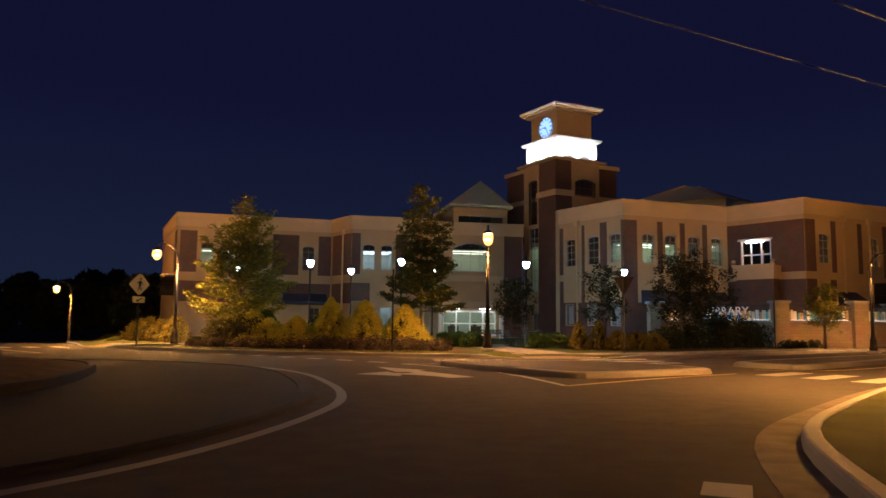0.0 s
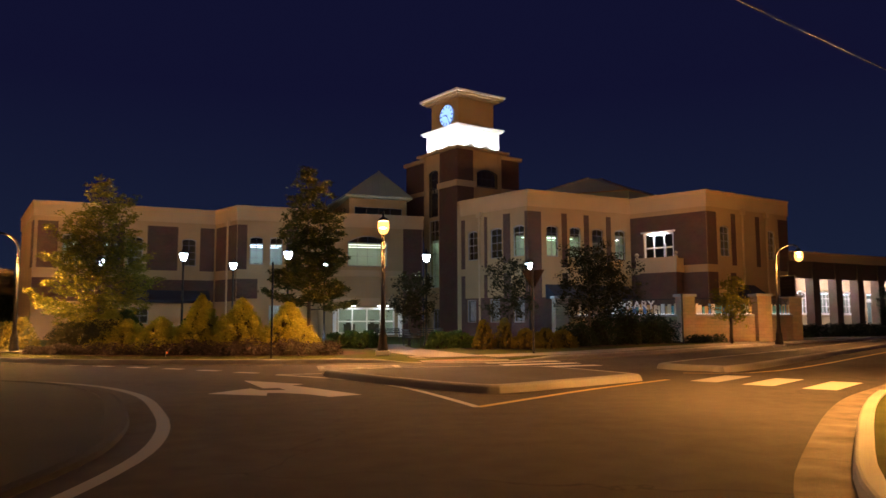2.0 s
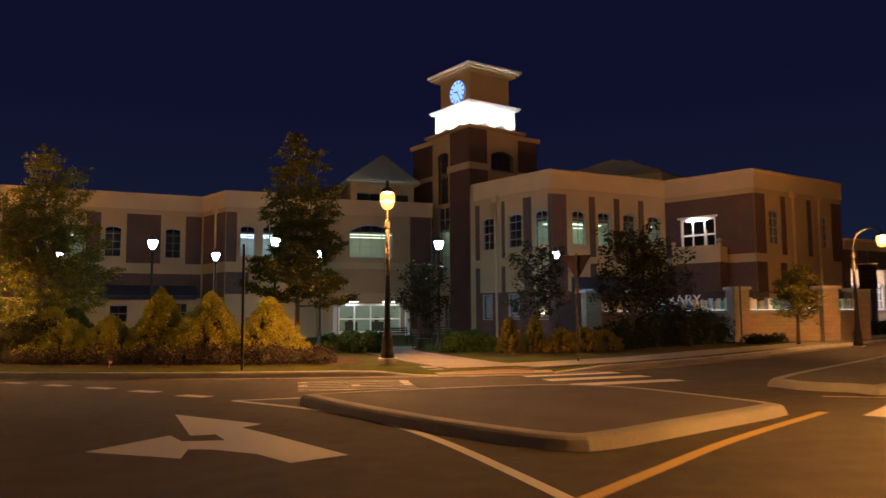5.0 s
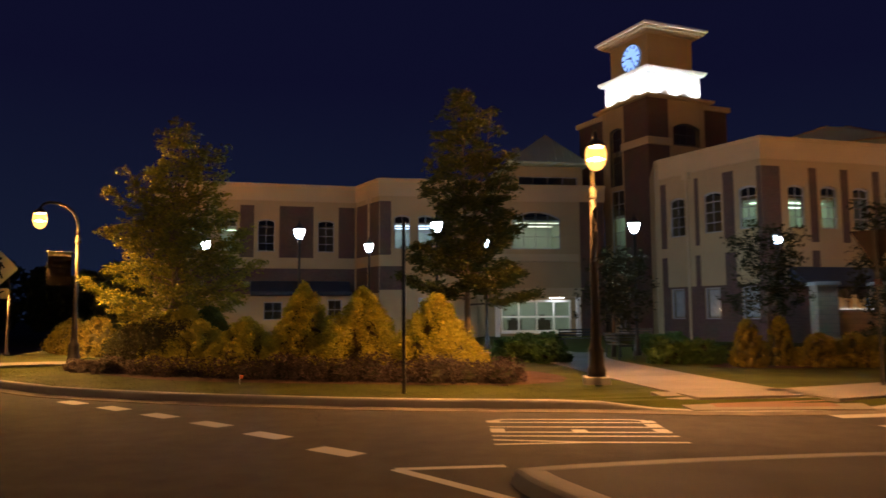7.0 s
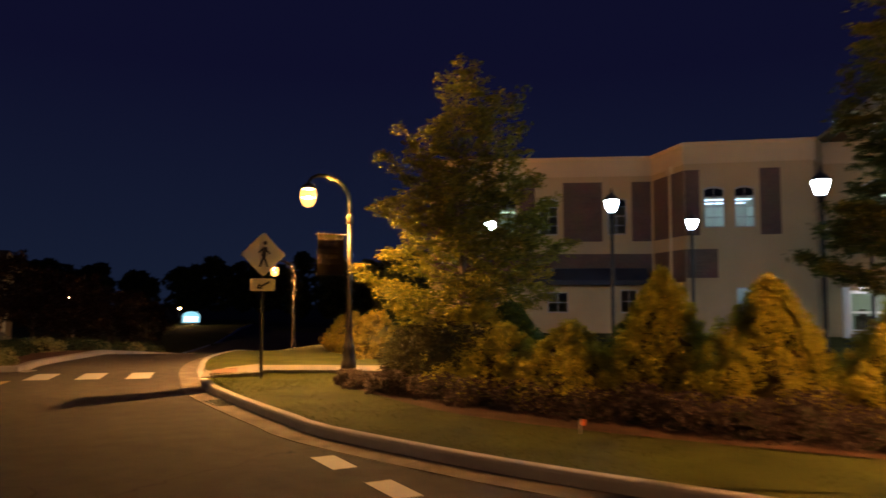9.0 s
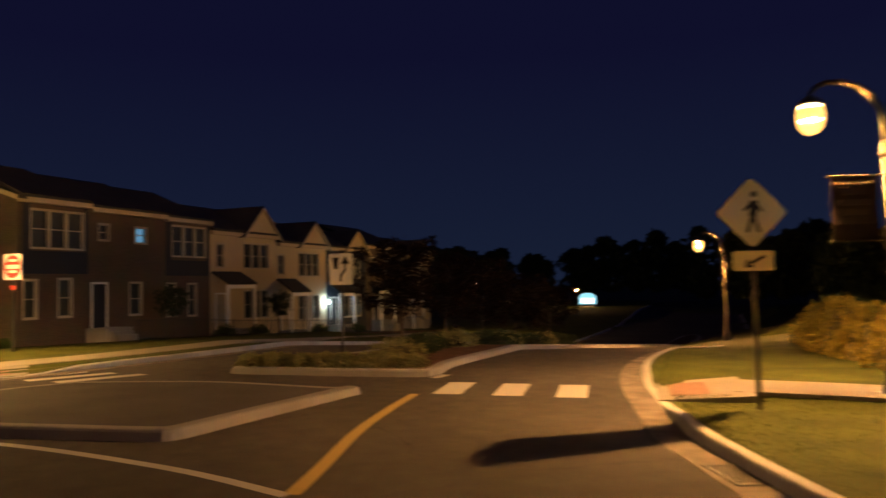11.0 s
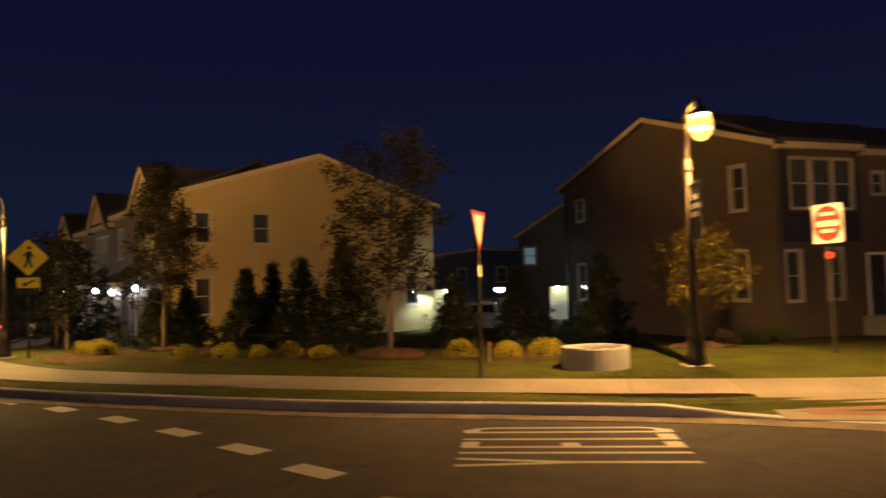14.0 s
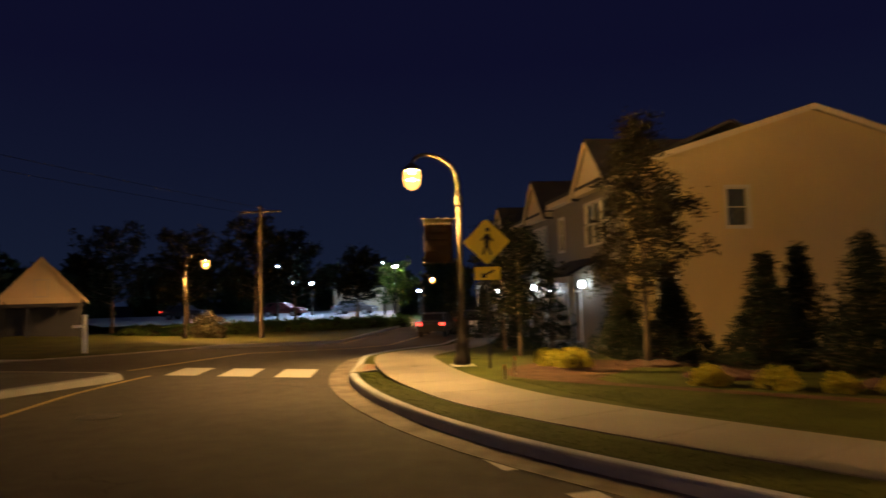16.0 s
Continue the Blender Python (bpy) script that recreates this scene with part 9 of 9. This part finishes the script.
for x, y, z, gm in ((-94.3, 112.0, 0.8, GLOW_NA), (-55.1, 61.2, 2.1, GLOW_NA)):
    L = thing("path_lamp", "small amber lamp on a thin pole down the street", "lamp post", (x, y, -1.9), 0, "path lamps")
    s = Shape()
    s.lathe([(0.05, -0.2), (0.04, z + 1.75)], 8)
    part("pole", s.mesh("pole", BLACK), L)
    s = Shape()
    s.lathe([(0.05, z + 1.75), (0.13, z + 1.85), (0.13, z + 2.0), (0.05, z + 2.05)], 10)
    part("glass_head", s.mesh("glass_head", glow("path_lamp_glow", (1.0, 0.52, 0.14), 1500.0)), L, "glowing amber head")

# dark sheet over the lawn, painting the shade beyond the lamp's reach
v, f = sheet(smooth_line([rowpt(5.0, 3.3), rowpt(5.0, 7.0), rowpt(12.0, 7.6), rowpt(34.0, 7.2), rowpt(34.0, 3.3)], 3.0, True), 0.0)
solid("terrace_shade_sheet", mesh("terrace_shade_sheet", [(x, y, 0.165 - fall(x, y)) for x, y, z in v], f, MULCH), "dark mulch-coloured sheet standing in for shade along the terrace fence", "planting bed", kind="structure")
# front fence of the terrace
fence = thing("front_fence", "black metal picket fence before the terrace", "fence")
k = 4.4
fw = Wall(rowpt(4.2, 3.0), rowpt(34.0, 3.0))
s = Shape()
base_z = lambda q: 0.1 - fall(*fw.at(q, 0, 0).to_2d())
q = 0.0
while q < fw.len - 1.8:
    z0, z1 = base_z(q), base_z(q + 1.8)
    p = Shape()
    p.tube([fw.at(q, 0, z0 - 0.2), fw.at(q, 0, z0 + 1.1)], 0.03, 5)
    part("fence_post", p.mesh("fence_post", BLACK), fence)
    p = Shape()
    for hz in (0.15, 0.98):
        p.tube([fw.at(q, 0, z0 + hz), fw.at(q + 1.8, 0, z1 + hz)], 0.015, 4)
    for i in range(1, 14):
        u = i / 14
        zz = z0 + (z1 - z0) * u
        p.tube([fw.at(q + 1.8 * u, 0, zz + 0.08), fw.at(q + 1.8 * u, 0, zz + 1.04)], 0.008, 4)
    tagged(part("fence_panel", p.mesh("fence_panel", BLACK), fence), kind="stuff")
    q += 1.8
for i, (ss, o) in enumerate(((7.6, 2.0), (12.0, 1.9), (14.8, 2.2), (16.5, 2.6), (21.8, 2.2), (27.5, 2.2))):
    p = rowpt(ss, o)
    if i in (0, 3):
        tree("small_tree", "small round-headed tree in a front garden", p.x, p.y, 0.1 - fall(p.x, p.y), 2.9, 0.75, LEAF_DARK, 300 + i, 2200, 0.07, 0.45, limbs=20)
    else:
        shrub("low_shrub", "low shrub in a front garden", p.x, p.y, 0.1 - fall(p.x, p.y), 0.7, 0.6, LEAF_GREEN, 300 + i, 1200, 0.06, "dome", 14, group="garden shrubs")

# blades of grass on the strips of lawn that the road passes
def turf(name, kerb_line, near, far, pick, n, seed):
    """Short blades scattered behind a kerb, over the stretch that pick() keeps."""
    rng = np.random.default_rng(seed)
    a = [p for p in zip(offset_line(kerb_line, -near), offset_line(kerb_line, -far)) if pick(*p[0])]
    pa, pb = np.array([p[0] for p in a]), np.array([p[1] for p in a])
    i = rng.integers(0, len(a) - 1, n)
    u, v = rng.uniform(0, 1, (2, n))
    v = v ** 1.4
    base = (pa[i] * (1 - u)[:, None] + pa[i + 1] * u[:, None]) * (1 - v)[:, None] + (pb[i] * (1 - u)[:, None] + pb[i + 1] * u[:, None]) * v[:, None]
    h = rng.uniform(0.008, 0.026, n)
    ang = rng.uniform(0, 6.283, n)
    wd = np.stack([np.cos(ang), np.sin(ang)], 1) * 0.006
    lean = rng.normal(0, 0.02, (n, 2))
    z = np.full(n, 0.12) - np.array([fall(x, y) for x, y in base])
    vv = np.stack([np.column_stack([base - wd, z]), np.column_stack([base + wd, z]), np.column_stack([base + lean + wd * 0.3, z + h]), np.column_stack([base + lean - wd * 0.3, z + h])], 1).reshape(-1, 3)
    return solid(name, leaf_mesh(name, vv, LEAF_TURF), "short olive grass blades of the mown lawn", "grass", kind="stuff")


turf("grass_blades", LIB_KERB, 0.22, 3.2, lambda x, y: -16.5 < x < 1.0 and y < 36, 20000, 1)
turf("grass_blades", WEST_KERB, 0.2, 0.95, lambda x, y: 4.0 < y < 24.5 and x > -36, 16000, 2)
turf("grass_blades", WEST_KERB, 2.95, 5.0, lambda x, y: 6.0 < y < 25.0 and x > -36, 22000, 3)

# overhead wires between two poles
s = Shape()
s.tube([(34.0, 31.0, -0.3), (34.0, 31.0, 8.4)], [0.16, 0.11], 10)
pole_e = solid("utility_pole", s.mesh("utility_pole", CREOSOTE), "dark wooden utility pole beside the approach road", "pole")
s = Shape()
s.tube([(33.3, 32.0, 8.0), (34.7, 30.0, 8.0)], 0.06, 6)
part("crossarm", s.mesh("crossarm", CREOSOTE), pole_e)
for (ax, ay, az), (bx, by, bz) in (((-49.8, -20.5, 7.2), (33.4, 31.9, 8.05)), ((-48.4, -22.3, 7.2), (34.6, 30.1, 8.05))):
    s = Shape()
    s.tube([(ax + (bx - ax) * u, ay + (by - ay) * u, az + (bz - az) * u - 1.0 * 4 * u * (1 - u)) for u in np.linspace(0, 1, 33)], 0.011, 4)
    solid("overhead_wire", s.mesh("overhead_wire", BLACK), "thin overhead cable strung between utility poles", "cable", "overhead wires")
